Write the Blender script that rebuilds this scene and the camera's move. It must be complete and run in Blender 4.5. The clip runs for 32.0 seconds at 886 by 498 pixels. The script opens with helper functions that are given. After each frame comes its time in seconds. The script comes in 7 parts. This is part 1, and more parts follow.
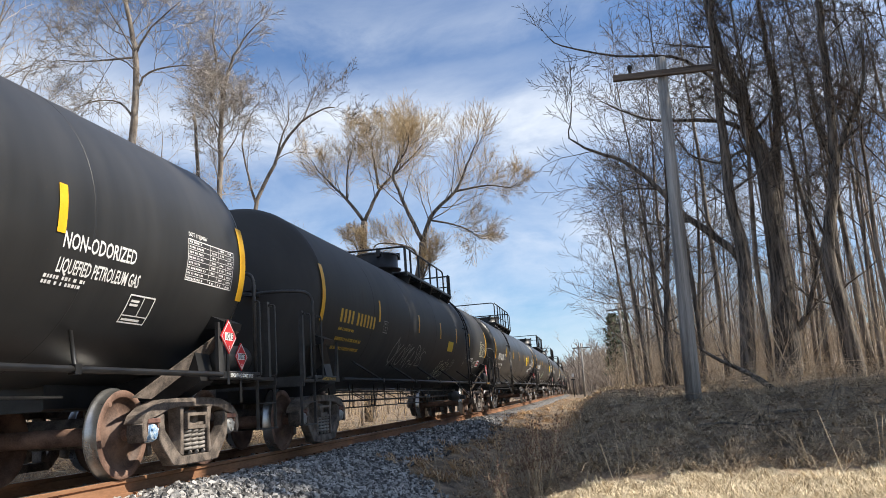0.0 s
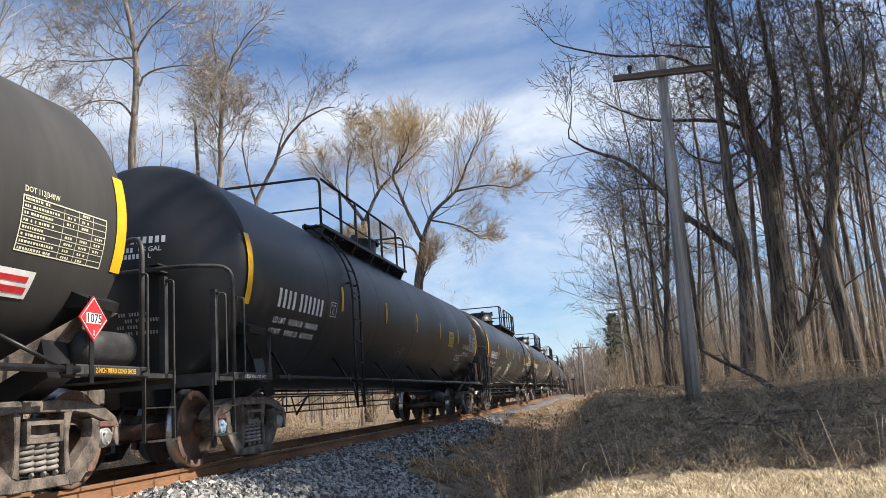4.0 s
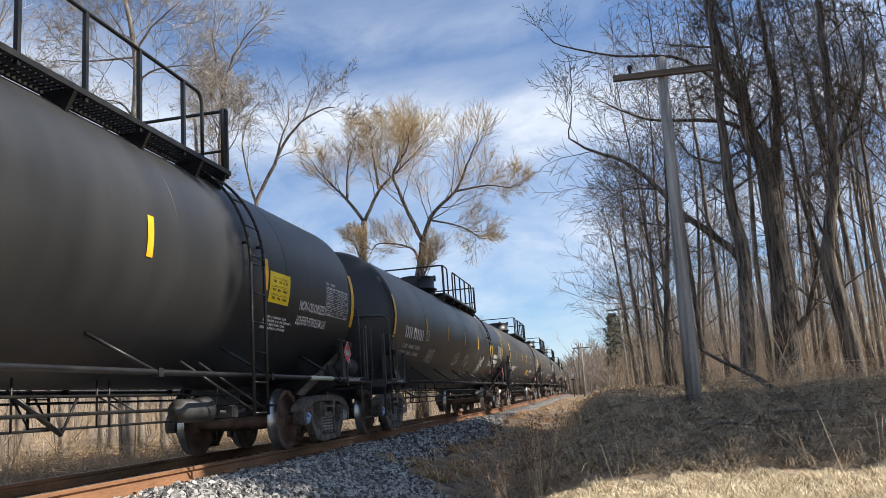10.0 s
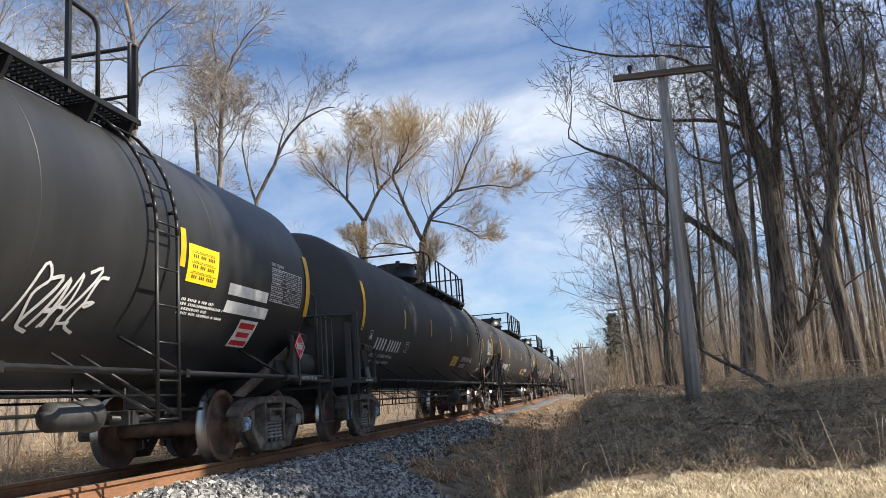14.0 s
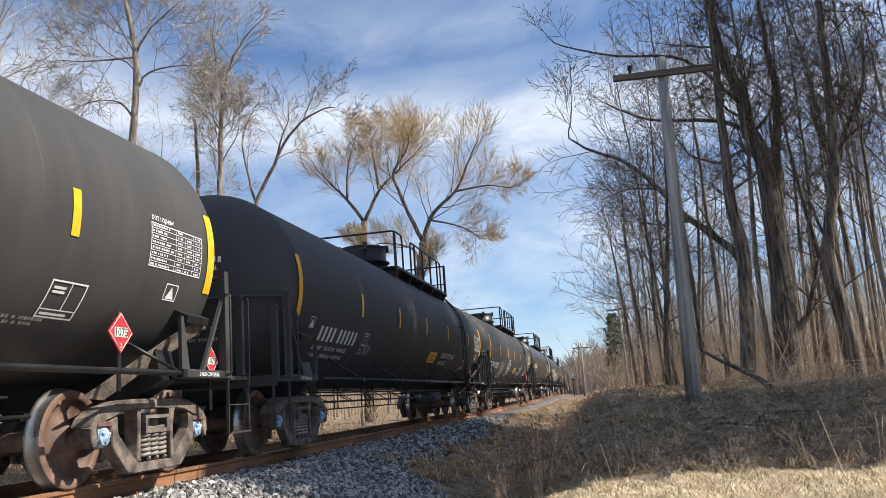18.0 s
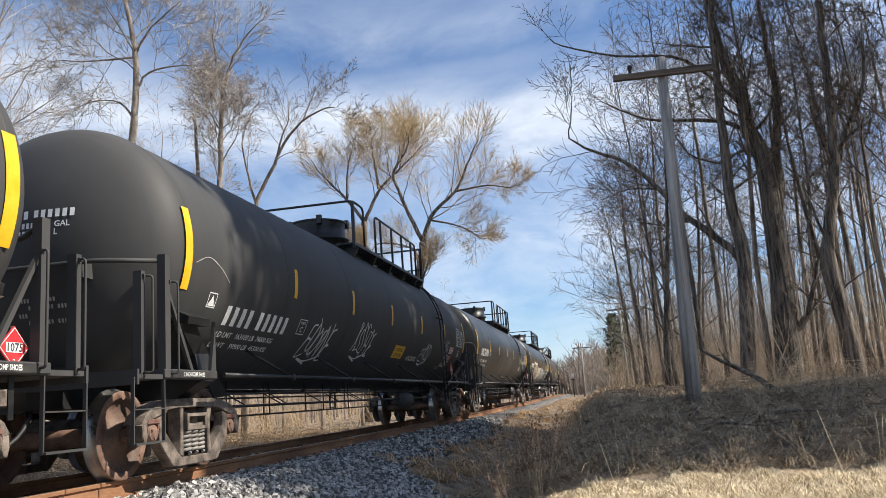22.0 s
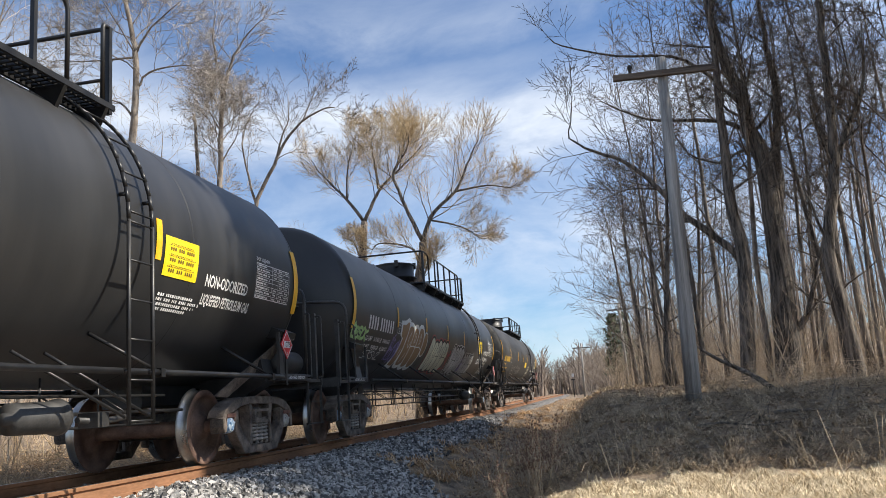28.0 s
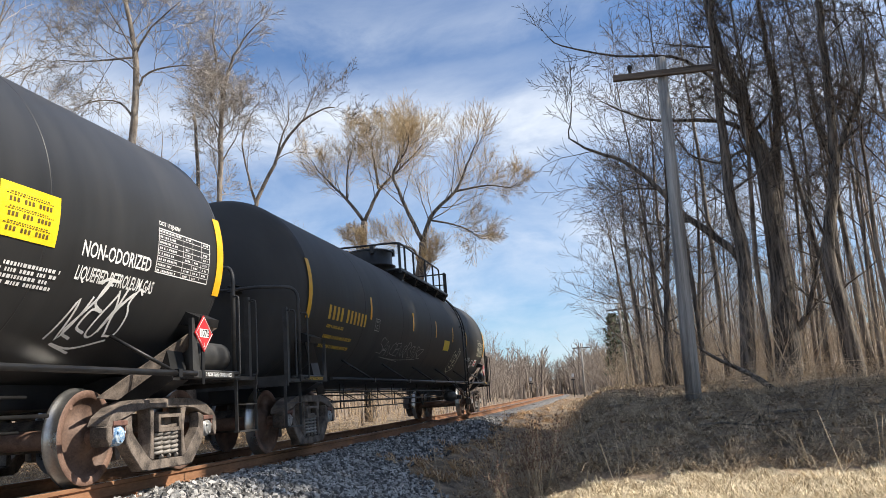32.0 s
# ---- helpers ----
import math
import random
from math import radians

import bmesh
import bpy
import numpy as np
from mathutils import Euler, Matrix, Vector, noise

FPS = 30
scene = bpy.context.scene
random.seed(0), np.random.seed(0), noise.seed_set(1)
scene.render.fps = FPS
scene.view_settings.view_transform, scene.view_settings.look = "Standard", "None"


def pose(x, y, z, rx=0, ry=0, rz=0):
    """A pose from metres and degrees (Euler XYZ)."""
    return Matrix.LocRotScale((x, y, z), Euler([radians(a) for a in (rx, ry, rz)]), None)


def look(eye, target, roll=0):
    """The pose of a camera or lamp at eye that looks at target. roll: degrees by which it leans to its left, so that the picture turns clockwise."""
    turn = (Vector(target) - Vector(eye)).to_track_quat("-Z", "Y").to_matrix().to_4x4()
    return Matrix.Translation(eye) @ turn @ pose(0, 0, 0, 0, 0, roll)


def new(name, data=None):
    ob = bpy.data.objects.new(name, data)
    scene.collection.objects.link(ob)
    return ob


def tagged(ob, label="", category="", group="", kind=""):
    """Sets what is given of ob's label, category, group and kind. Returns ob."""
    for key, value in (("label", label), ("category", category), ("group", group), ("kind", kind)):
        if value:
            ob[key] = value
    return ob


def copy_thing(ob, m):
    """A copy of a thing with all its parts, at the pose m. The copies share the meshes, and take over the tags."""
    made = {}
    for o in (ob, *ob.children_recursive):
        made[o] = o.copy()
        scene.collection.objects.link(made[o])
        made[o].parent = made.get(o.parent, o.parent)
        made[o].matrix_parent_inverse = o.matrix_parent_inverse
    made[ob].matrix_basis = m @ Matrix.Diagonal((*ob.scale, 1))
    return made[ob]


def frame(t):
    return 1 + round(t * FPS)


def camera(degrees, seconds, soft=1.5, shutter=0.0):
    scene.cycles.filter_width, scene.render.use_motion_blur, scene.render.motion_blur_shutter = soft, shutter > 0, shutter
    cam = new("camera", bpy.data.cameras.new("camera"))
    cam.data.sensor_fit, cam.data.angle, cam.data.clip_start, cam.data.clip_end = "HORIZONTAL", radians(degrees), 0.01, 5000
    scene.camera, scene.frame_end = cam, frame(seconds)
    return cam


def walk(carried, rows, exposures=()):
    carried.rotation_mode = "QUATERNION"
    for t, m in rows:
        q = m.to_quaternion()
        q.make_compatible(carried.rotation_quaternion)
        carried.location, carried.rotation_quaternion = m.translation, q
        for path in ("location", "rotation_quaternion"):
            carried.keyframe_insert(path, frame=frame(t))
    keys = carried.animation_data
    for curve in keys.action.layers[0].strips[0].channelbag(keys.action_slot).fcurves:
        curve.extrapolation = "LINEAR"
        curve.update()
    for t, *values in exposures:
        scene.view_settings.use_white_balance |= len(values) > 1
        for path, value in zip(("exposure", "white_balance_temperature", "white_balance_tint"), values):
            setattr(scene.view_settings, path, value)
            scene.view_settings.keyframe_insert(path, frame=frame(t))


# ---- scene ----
# ---------------------------------------------------------------- camera
cam = camera(56.92, 32.0, soft=0.8)
EYE = (5.863, 0.0, 0.564)
AIM = (5.863 - 18.913, 96.484, 0.564 + 18.251)
walk(cam, [(0.0, look(EYE, AIM, -4.055)), (32.0, look(EYE, AIM, -4.055))], exposures=[(0.0, 0.64), (32.0, 0.64)])

# ---------------------------------------------------------------- light
SUN_AZ, SUN_EL = radians(85), radians(44)
SUN_DIR = Vector((math.sin(SUN_AZ) * math.cos(SUN_EL), math.cos(SUN_AZ) * math.cos(SUN_EL), math.sin(SUN_EL)))
sun = new("sun", bpy.data.lights.new("sun", "SUN"))
sun.data.energy, sun.data.angle, sun.data.color = 5.0, radians(0.55), (1.0, 0.925, 0.81)
sun.matrix_world = look((0, 0, 60), Vector((0, 0, 60)) - SUN_DIR)


def make_sky():
    world = bpy.data.worlds.new("sky")
    scene.world = world
    world.use_nodes = True
    nt = world.node_tree
    nt.nodes.clear()
    N, L = nt.nodes.new, nt.links.new
    out, bg = N("ShaderNodeOutputWorld"), N("ShaderNodeBackground")
    sky = N("ShaderNodeTexSky")
    sky.sky_type, sky.sun_disc = "NISHITA", False
    sky.sun_elevation, sky.sun_rotation = SUN_EL, SUN_AZ
    sky.air_density, sky.dust_density, sky.ozone_density = 1.0, 0.15, 4.0
    tc = N("ShaderNodeTexCoord")
    sep = N("ShaderNodeSeparateXYZ")
    L(tc.outputs["Generated"], sep.inputs[0])
    # high cirrus sheet: the sky's direction laid on a flat layer overhead
    zc = N("ShaderNodeMath"); zc.operation = "MAXIMUM"; zc.inputs[1].default_value = 0.02
    L(sep.outputs[2], zc.inputs[0])
    za = N("ShaderNodeMath"); za.operation = "ADD"; za.inputs[1].default_value = 0.12
    L(zc.outputs[0], za.inputs[0])
    dx = N("ShaderNodeMath"); dx.operation = "DIVIDE"; L(sep.outputs[0], dx.inputs[0]); L(za.outputs[0], dx.inputs[1])
    dy = N("ShaderNodeMath"); dy.operation = "DIVIDE"; L(sep.outputs[1], dy.inputs[0]); L(za.outputs[0], dy.inputs[1])
    comb = N("ShaderNodeCombineXYZ"); L(dx.outputs[0], comb.inputs[0]); L(dy.outputs[0], comb.inputs[1])
    mp = N("ShaderNodeMapping")
    mp.inputs["Rotation"].default_value = (0, 0, radians(CLOUD_TURN))
    mp.inputs["Scale"].default_value = (0.55, 1.15, 1)
    mp.inputs["Location"].default_value = CLOUD_SHIFT
    L(comb.outputs[0], mp.inputs[0])
    n1 = N("ShaderNodeTexNoise"); n1.inputs["Scale"].default_value = 0.85; n1.inputs["Detail"].default_value = 9; n1.inputs["Roughness"].default_value = 0.58; n1.inputs["Distortion"].default_value = 0.7
    L(mp.outputs[0], n1.inputs["Vector"])
    n2 = N("ShaderNodeTexNoise"); n2.inputs["Scale"].default_value = 2.3; n2.inputs["Detail"].default_value = 8; n2.inputs["Roughness"].default_value = 0.62; n2.inputs["Distortion"].default_value = 0.4
    drift = N("ShaderNodeMapping")
    drift.inputs["Scale"].default_value = (2.2, 2.2, 5.0)
    drift.inputs["Rotation"].default_value = (0, radians(12), 0)
    L(tc.outputs["Generated"], drift.inputs[0]), L(drift.outputs[0], n2.inputs["Vector"])
    # layers of cloud by height above the horizon, broken up by the drift of the sheet
    w1 = N("ShaderNodeMath"); w1.operation = "MULTIPLY_ADD"; w1.inputs[1].default_value = 0.20
    L(n1.outputs[0], w1.inputs[0]), L(sep.outputs[2], w1.inputs[2])
    w2 = N("ShaderNodeMath"); w2.operation = "MULTIPLY_ADD"; w2.inputs[1].default_value = 0.07
    L(n2.outputs[0], w2.inputs[0]), L(w1.outputs[0], w2.inputs[2])
    w3 = N("ShaderNodeMath"); w3.operation = "SUBTRACT"; w3.inputs[1].default_value = 0.135
    L(w2.outputs[0], w3.inputs[0])
    ramp = N("ShaderNodeValToRGB")
    e = ramp.color_ramp.elements
    e[0].position, e[0].color = 0.03, (0.40, 0.40, 0.40, 1)
    e[1].position, e[1].color = 0.60, (0.35, 0.35, 0.35, 1)
    for at, d in ((0.10, 0.40), (0.145, 0.56), (0.185, 0.68), (0.225, 0.40), (0.265, 0.34), (0.315, 0.74), (0.362, 0.92), (0.405, 0.42), (0.435, 0.12), (0.47, 0.30), (0.505, 0.18)):
        q = e.new(at)
        q.color = (d, d, d, 1)
    L(w3.outputs[0], ramp.inputs[0])
    br = N("ShaderNodeMapRange")
    br.inputs["From Min"].default_value, br.inputs["From Max"].default_value = 0.32, 0.66
    br.inputs["To Min"].default_value, br.inputs["To Max"].default_value = 0.28, 1.2
    L(n2.outputs[0], br.inputs[0])
    fac = N("ShaderNodeMath"); fac.operation = "MULTIPLY"; fac.use_clamp = True
    L(ramp.outputs[0], fac.inputs[0]), L(br.outputs[0], fac.inputs[1])
    mix = N("ShaderNodeMixRGB")
    mix.inputs[2].default_value = CLOUD_COLOR
    L(fac.outputs[0], mix.inputs[0])
    tint = N("ShaderNodeMixRGB"); tint.blend_type = "MULTIPLY"; tint.inputs[0].default_value = 1.0; tint.inputs[2].default_value = SKY_TINT
    L(sky.outputs[0], tint.inputs[1])
    L(tint.outputs[0], mix.inputs[1])
    L(mix.outputs[0], bg.inputs[0])
    bg.inputs[1].default_value = SKY_STRENGTH
    L(bg.outputs[0], out.inputs[0])


SKY_TINT = (0.70, 0.94, 1.15, 1)
CLOUD_TURN, CLOUD_SHIFT, CLOUD_COLOR, SKY_STRENGTH = 14, (2.2, 1.9, 0), (7.4, 8.0, 8.9, 1), 0.079
make_sky()

# ---------------------------------------------------------------- plan
RAIL_R, TANK_R, TANK_Z, SPEED = 0.7525, 1.473, 2.445, 5.708


def smooth(a, b, v):
    s = min(1.0, max(0.0, (v - a) / (b - a)))
    return s * s * (3 - 2 * s)


def track_x(y):
    """The line of the track's middle: straight past the camera, then a wide curve."""
    return -2.1e-4 * max(0.0, y - 8.0) ** 2


def track_z(y):
    return 0.33 * smooth(8.0, 92.0, y)


def ground_z(x, y):
    """Height of the land: track bed, ditch, bank and woodland floor."""
    u = x - track_x(y)
    far = smooth(18, 45, y)
    n = 0.5 * noise.noise((x * 0.35, y * 0.35, 3.1)) + 0.22 * noise.noise((x * 1.3, y * 1.3, 7.7))
    bed = track_z(y) - 0.34
    if u >= 0:
        ditch = (-0.92) * (1 - far) - 0.05 * far
        bank = -0.6 + 0.85 * smooth(10.0, 15.5, y) + 0.25 * smooth(16, 30, y)
        z = bed + (ditch - bed) * smooth(1.4, 4.2, u)
        z = z + (bank - z) * smooth(4.1, 5.7, u)
        z += 0.13 * n * smooth(2.6, 5, u)
        z += 0.012 * max(0, u - 16)
        if 4.0 < u < 16 and 9 < y < 30:
            z += (0.11 * noise.noise((x * 1.6, y * 2.0, 4.4)) + 0.08 * noise.noise((x * 3.4, y * 3.9, 9.1))) * smooth(4.2, 5.2, u) * smooth(10.2, 11.6, y)
    else:
        z = bed + (-0.42 - bed) * smooth(1.5, 3.0, -u) + 0.22 * n * smooth(2.4, 5, -u)
        z += 0.30 * smooth(60, 110, y) + 0.02 * max(0, -u - 25)
    # wooded rise that closes the view, with the line in a cutting
    return z + (2.6 + 9.0 * smooth(18, 55, abs(u))) * smooth(95, 240, y) * smooth(4, 22, abs(u))
# ---------------------------------------------------------------- materials
def mat(name, a, b, rough=0.6, metal=0.0, scale=6.0, fine=60.0, bump=0.15, mixpos=(0.35, 0.7), rough_var=0.12,
        stretch=(1, 1, 1), by_object=0.0, by_island=0.0, spec=0.5, dist=0.02, third=None):
    """Two tones mixed by a broad and a fine grain, with relief and uneven gloss."""
    m = bpy.data.materials.new(name)
    m.use_nodes = True
    nt = m.node_tree
    N, L = nt.nodes.new, nt.links.new
    bs = nt.nodes["Principled BSDF"]
    tc, mp = N("ShaderNodeTexCoord"), N("ShaderNodeMapping")
    mp.inputs["Scale"].default_value = stretch
    L(tc.outputs["Object"], mp.inputs[0])
    n1, n2 = N("ShaderNodeTexNoise"), N("ShaderNodeTexNoise")
    n1.inputs["Scale"].default_value, n1.inputs["Detail"].default_value = scale, 6
    n2.inputs["Scale"].default_value, n2.inputs["Detail"].default_value = fine, 4
    L(mp.outputs[0], n1.inputs["Vector"]), L(mp.outputs[0], n2.inputs["Vector"])
    add = N("ShaderNodeMath"); add.operation = "MULTIPLY_ADD"; add.inputs[1].default_value = 0.4
    L(n2.outputs[0], add.inputs[0]), L(n1.outputs[0], add.inputs[2])
    sub = N("ShaderNodeMath"); sub.operation = "SUBTRACT"; sub.inputs[1].default_value = 0.2
    L(add.outputs[0], sub.inputs[0])
    src = sub.outputs[0]
    if by_object or by_island:
        g = N("ShaderNodeObjectInfo") if by_object else N("ShaderNodeNewGeometry")
        r = g.outputs["Random"] if by_object else g.outputs["Random Per Island"]
        k = N("ShaderNodeMath"); k.operation = "MULTIPLY_ADD"; k.inputs[1].default_value = by_object or by_island
        L(r, k.inputs[0])
        s2 = N("ShaderNodeMath"); s2.operation = "SUBTRACT"; s2.inputs[1].default_value = (by_object or by_island) * 0.5
        L(src, s2.inputs[0]), L(s2.outputs[0], k.inputs[2])
        src = k.outputs[0]
    ramp = N("ShaderNodeValToRGB")
    e = ramp.color_ramp.elements
    e[0].position, e[0].color = mixpos[0], (*a, 1)
    e[1].position, e[1].color = mixpos[1], (*b, 1)
    if third:
        q = e.new(third[0]); q.color = (*third[1], 1)
    L(src, ramp.inputs[0]), L(ramp.outputs[0], bs.inputs["Base Color"])
    rr = N("ShaderNodeMapRange")
    rr.inputs["To Min"].default_value, rr.inputs["To Max"].default_value = max(0.02, rough - rough_var), min(1, rough + rough_var)
    L(n1.outputs[0], rr.inputs[0]), L(rr.outputs[0], bs.inputs["Roughness"])
    bs.inputs["Metallic"].default_value = metal
    bs.inputs["Specular IOR Level"].default_value = spec
    if bump:
        bp = N("ShaderNodeBump")
        bp.inputs["Strength"].default_value, bp.inputs["Distance"].default_value = bump, dist
        L(add.outputs[0], bp.inputs["Height"]), L(bp.outputs[0], bs.inputs["Normal"])
    return m


def tank_paint(name, dark, dusty, rough):
    """Old black paint: dust in streaks that run down the round side, rubbed patches, rust flecks on the crown."""
    m = bpy.data.materials.new(name)
    m.use_nodes = True
    nt = m.node_tree
    N, L = nt.nodes.new, nt.links.new
    bs = nt.nodes["Principled BSDF"]
    tc = N("ShaderNodeTexCoord")

    def grain(sc, stretch, detail=6, rgh=0.6):
        mp, n = N("ShaderNodeMapping"), N("ShaderNodeTexNoise")
        mp.inputs["Scale"].default_value = stretch
        n.inputs["Scale"].default_value, n.inputs["Detail"].default_value, n.inputs["Roughness"].default_value = sc, detail, rgh
        L(tc.outputs["Object"], mp.inputs[0]), L(mp.outputs[0], n.inputs["Vector"])
        return n.outputs[0]

    streak = grain(3.0, (0.12, 1.0, 0.12))
    patch = grain(0.55, (1, 1, 1), 4)
    fleck = grain(26.0, (1, 1, 1), 3)
    a = N("ShaderNodeMath"); a.operation = "MULTIPLY"; L(streak, a.inputs[0]), L(patch, a.inputs[1])
    ramp = N("ShaderNodeValToRGB")
    e = ramp.color_ramp.elements
    e[0].position, e[0].color = 0.12, (*dark, 1)
    e[1].position, e[1].color = 0.48, (*dusty, 1)
    L(a.outputs[0], ramp.inputs[0])
    rr = N("ShaderNodeValToRGB")
    rr.color_ramp.elements[0].position, rr.color_ramp.elements[1].position = 0.70, 0.78
    L(fleck, rr.inputs[0])
    k = N("ShaderNodeMath"); k.operation = "MULTIPLY"; k.inputs[1].default_value = 0.35
    L(rr.outputs[0], k.inputs[0])
    mx = N("ShaderNodeMixRGB"); mx.inputs[2].default_value = (0.10, 0.055, 0.03, 1)
    L(k.outputs[0], mx.inputs[0]), L(ramp.outputs[0], mx.inputs[1])
    L(mx.outputs[0], bs.inputs["Base Color"])
    q = N("ShaderNodeMapRange"); q.inputs["To Min"].default_value, q.inputs["To Max"].default_value = rough - 0.1, rough + 0.14
    L(patch, q.inputs[0]), L(q.outputs[0], bs.inputs["Roughness"])
    bs.inputs["Specular IOR Level"].default_value = 0.45 if rough < 0.4 else 0.25
    bp = N("ShaderNodeBump"); bp.inputs["Strength"].default_value, bp.inputs["Distance"].default_value = 0.06, 0.02
    L(patch, bp.inputs["Height"]), L(bp.outputs[0], bs.inputs["Normal"])
    return m


M_TANK = tank_paint("black_tank_paint", (0.020, 0.0205, 0.0215), (0.044, 0.0435, 0.043), 0.38)
M_TANK_GREY = tank_paint("charcoal_tank_paint", (0.045, 0.0445, 0.044), (0.074, 0.072, 0.070), 0.58)
M_TANK_SOOT = tank_paint("sooty_tank_paint", (0.036, 0.035, 0.034), (0.070, 0.067, 0.062), 0.54)
M_STEEL = mat("black_steel", (0.007, 0.007, 0.0075), (0.022, 0.0215, 0.021), 0.42, 0.0, 5, 70, 0.1)
M_GRIMY = mat("grimy_cast_steel", (0.05, 0.040, 0.033), (0.23, 0.185, 0.15), 0.8, 0.0, 7, 60, 0.5)
M_WORNSTEEL = mat("worn_spring_steel", (0.11, 0.098, 0.086), (0.34, 0.31, 0.275), 0.6, 0.1, 9, 60, 0.2)
M_ADAPTER = mat("rust_red_casting", (0.085, 0.04, 0.032), (0.20, 0.10, 0.075), 0.8, 0.0, 8, 60, 0.3)
M_OILY = mat("rust_brown_wheel_plate", (0.075, 0.044, 0.032), (0.20, 0.125, 0.09), 0.7, 0.0, 4, 40, 0.3)
M_POST = mat("dusty_black_steel", (0.022, 0.022, 0.022), (0.062, 0.060, 0.057), 0.5, 0.0, 5, 70, 0.1)
M_RUSTW = mat("rusty_wheel_steel", (0.11, 0.062, 0.044), (0.27, 0.165, 0.12), 0.75, 0.1, 5, 60, 0.25)
M_TREAD = mat("polished_tread", (0.30, 0.30, 0.30), (0.5, 0.49, 0.47), 0.3, 0.9, 4, 50, 0.05)
M_RAIL = mat("rusty_rail", (0.16, 0.075, 0.035), (0.34, 0.17, 0.085), 0.8, 0.0, 3, 45, 0.3, stretch=(1, 0.25, 1))
M_RAILTOP = mat("polished_rail_head", (0.24, 0.20, 0.17), (0.40, 0.36, 0.32), 0.35, 0.8, 3, 40, 0.05, stretch=(1, 0.1, 1))
M_TIE = mat("weathered_tie_wood", (0.07, 0.055, 0.045), (0.20, 0.165, 0.135), 0.9, 0.0, 5, 40, 0.5, stretch=(0.3, 2, 2), by_object=0.2)
M_STONE = mat("ballast_stone", (0.085, 0.082, 0.078), (0.46, 0.44, 0.41), 0.85, 0.0, 9, 60, 0.4, by_island=0.55)
M_STONE1 = mat("ballast_stone_single", (0.085, 0.082, 0.078), (0.48, 0.46, 0.43), 0.85, 0.0, 9, 60, 0.4, by_object=0.55)
M_BALLAST = mat("ballast_bed", (0.06, 0.055, 0.05), (0.30, 0.28, 0.26), 0.95, 0.0, 14, 45, 1.0, dist=0.05)
M_SOIL = mat("leafy_soil", (0.075, 0.053, 0.036), (0.40, 0.295, 0.19), 0.95, 0.0, 2.4, 26, 1.0, dist=0.07, mixpos=(0.32, 0.70))
# straw in two tones: bright for the sunlit strip, darker for the shaded bank
M_LITSTRAW = mat("dry_grass", (0.42, 0.335, 0.21), (0.84, 0.715, 0.50), 0.8, 0.0, 3, 30, 0, by_island=0.6)
M_SHADESTRAW = mat("shaded_grass", (0.17, 0.12, 0.072), (0.72, 0.565, 0.37), 0.85, 0.0, 3, 30, 0, by_island=0.8)
M_LEAF = mat("dead_leaves", (0.19, 0.115, 0.062), (0.58, 0.43, 0.27), 0.75, 0.0, 3, 30, 0, by_island=0.7)
M_GREEN = mat("spring_green", (0.05, 0.09, 0.02), (0.16, 0.22, 0.06), 0.7, 0.0, 3, 30, 0, by_island=0.5)
M_BARK = mat("grey_brown_bark", (0.042, 0.036, 0.031), (0.29, 0.247, 0.205), 0.92, 0.0, 6, 34, 1.0, stretch=(2.2, 2.2, 0.22), dist=0.06)
M_TANBARK = mat("grey_tan_bark", (0.09, 0.075, 0.062), (0.42, 0.36, 0.30), 0.92, 0.0, 5, 30, 0.8, stretch=(2.0, 2.0, 0.3), dist=0.04)
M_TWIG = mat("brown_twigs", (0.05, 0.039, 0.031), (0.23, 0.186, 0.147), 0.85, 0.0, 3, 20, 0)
M_PALEBARK = mat("pale_bark", (0.15, 0.12, 0.095), (0.38, 0.33, 0.275), 0.85, 0.0, 6, 30, 0.4, stretch=(1.5, 1.5, 0.4))
M_PALETWIG = mat("pale_twigs", (0.26, 0.225, 0.19), (0.50, 0.45, 0.40), 0.85, 0.0, 3, 20, 0)
M_WILLOW = mat("willow_twigs", (0.34, 0.25, 0.14), (0.60, 0.47, 0.29), 0.8, 0.0, 3, 20, 0)
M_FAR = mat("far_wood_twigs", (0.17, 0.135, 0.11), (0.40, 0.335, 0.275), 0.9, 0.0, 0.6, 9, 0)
M_TANSTRAW = mat("russet_grass", (0.30, 0.165, 0.075), (0.72, 0.50, 0.28), 0.85, 0.0, 1.2, 25, 0, by_island=0.5)
M_BRUSH = mat("grey_tan_brush", (0.23, 0.175, 0.12), (0.60, 0.48, 0.34), 0.85, 0.0, 1.5, 12, 0)
M_TANBRUSH = mat("russet_brush", (0.28, 0.185, 0.10), (0.70, 0.53, 0.33), 0.85, 0.0, 1.5, 12, 0)
M_WEEDHEAD = mat("brown_seed_heads", (0.16, 0.10, 0.07), (0.30, 0.20, 0.14), 0.9, 0.0, 6, 40, 0)
M_STALK = mat("dead_stalks", (0.30, 0.23, 0.15), (0.56, 0.46, 0.33), 0.85, 0.0, 6, 40, 0)
M_PINE = mat("pine_needles", (0.030, 0.042, 0.020), (0.085, 0.105, 0.05), 0.8, 0.0, 2, 20, 0, by_island=0.4)
M_POLE = mat("silver_grey_pole", (0.17, 0.165, 0.155), (0.42, 0.405, 0.38), 0.85, 0.0, 4, 30, 0.7, stretch=(3, 3, 0.12))
M_ARM = mat("dark_weathered_crossarm", (0.05, 0.04, 0.032), (0.17, 0.14, 0.115), 0.88, 0.0, 4, 30, 0.6, stretch=(0.15, 3, 3))
M_YELLOW = mat("amber_reflective_tape", (0.78, 0.40, 0.012), (0.86, 0.50, 0.03), 0.4, 0.0, 8, 50, 0, rough_var=0.05)
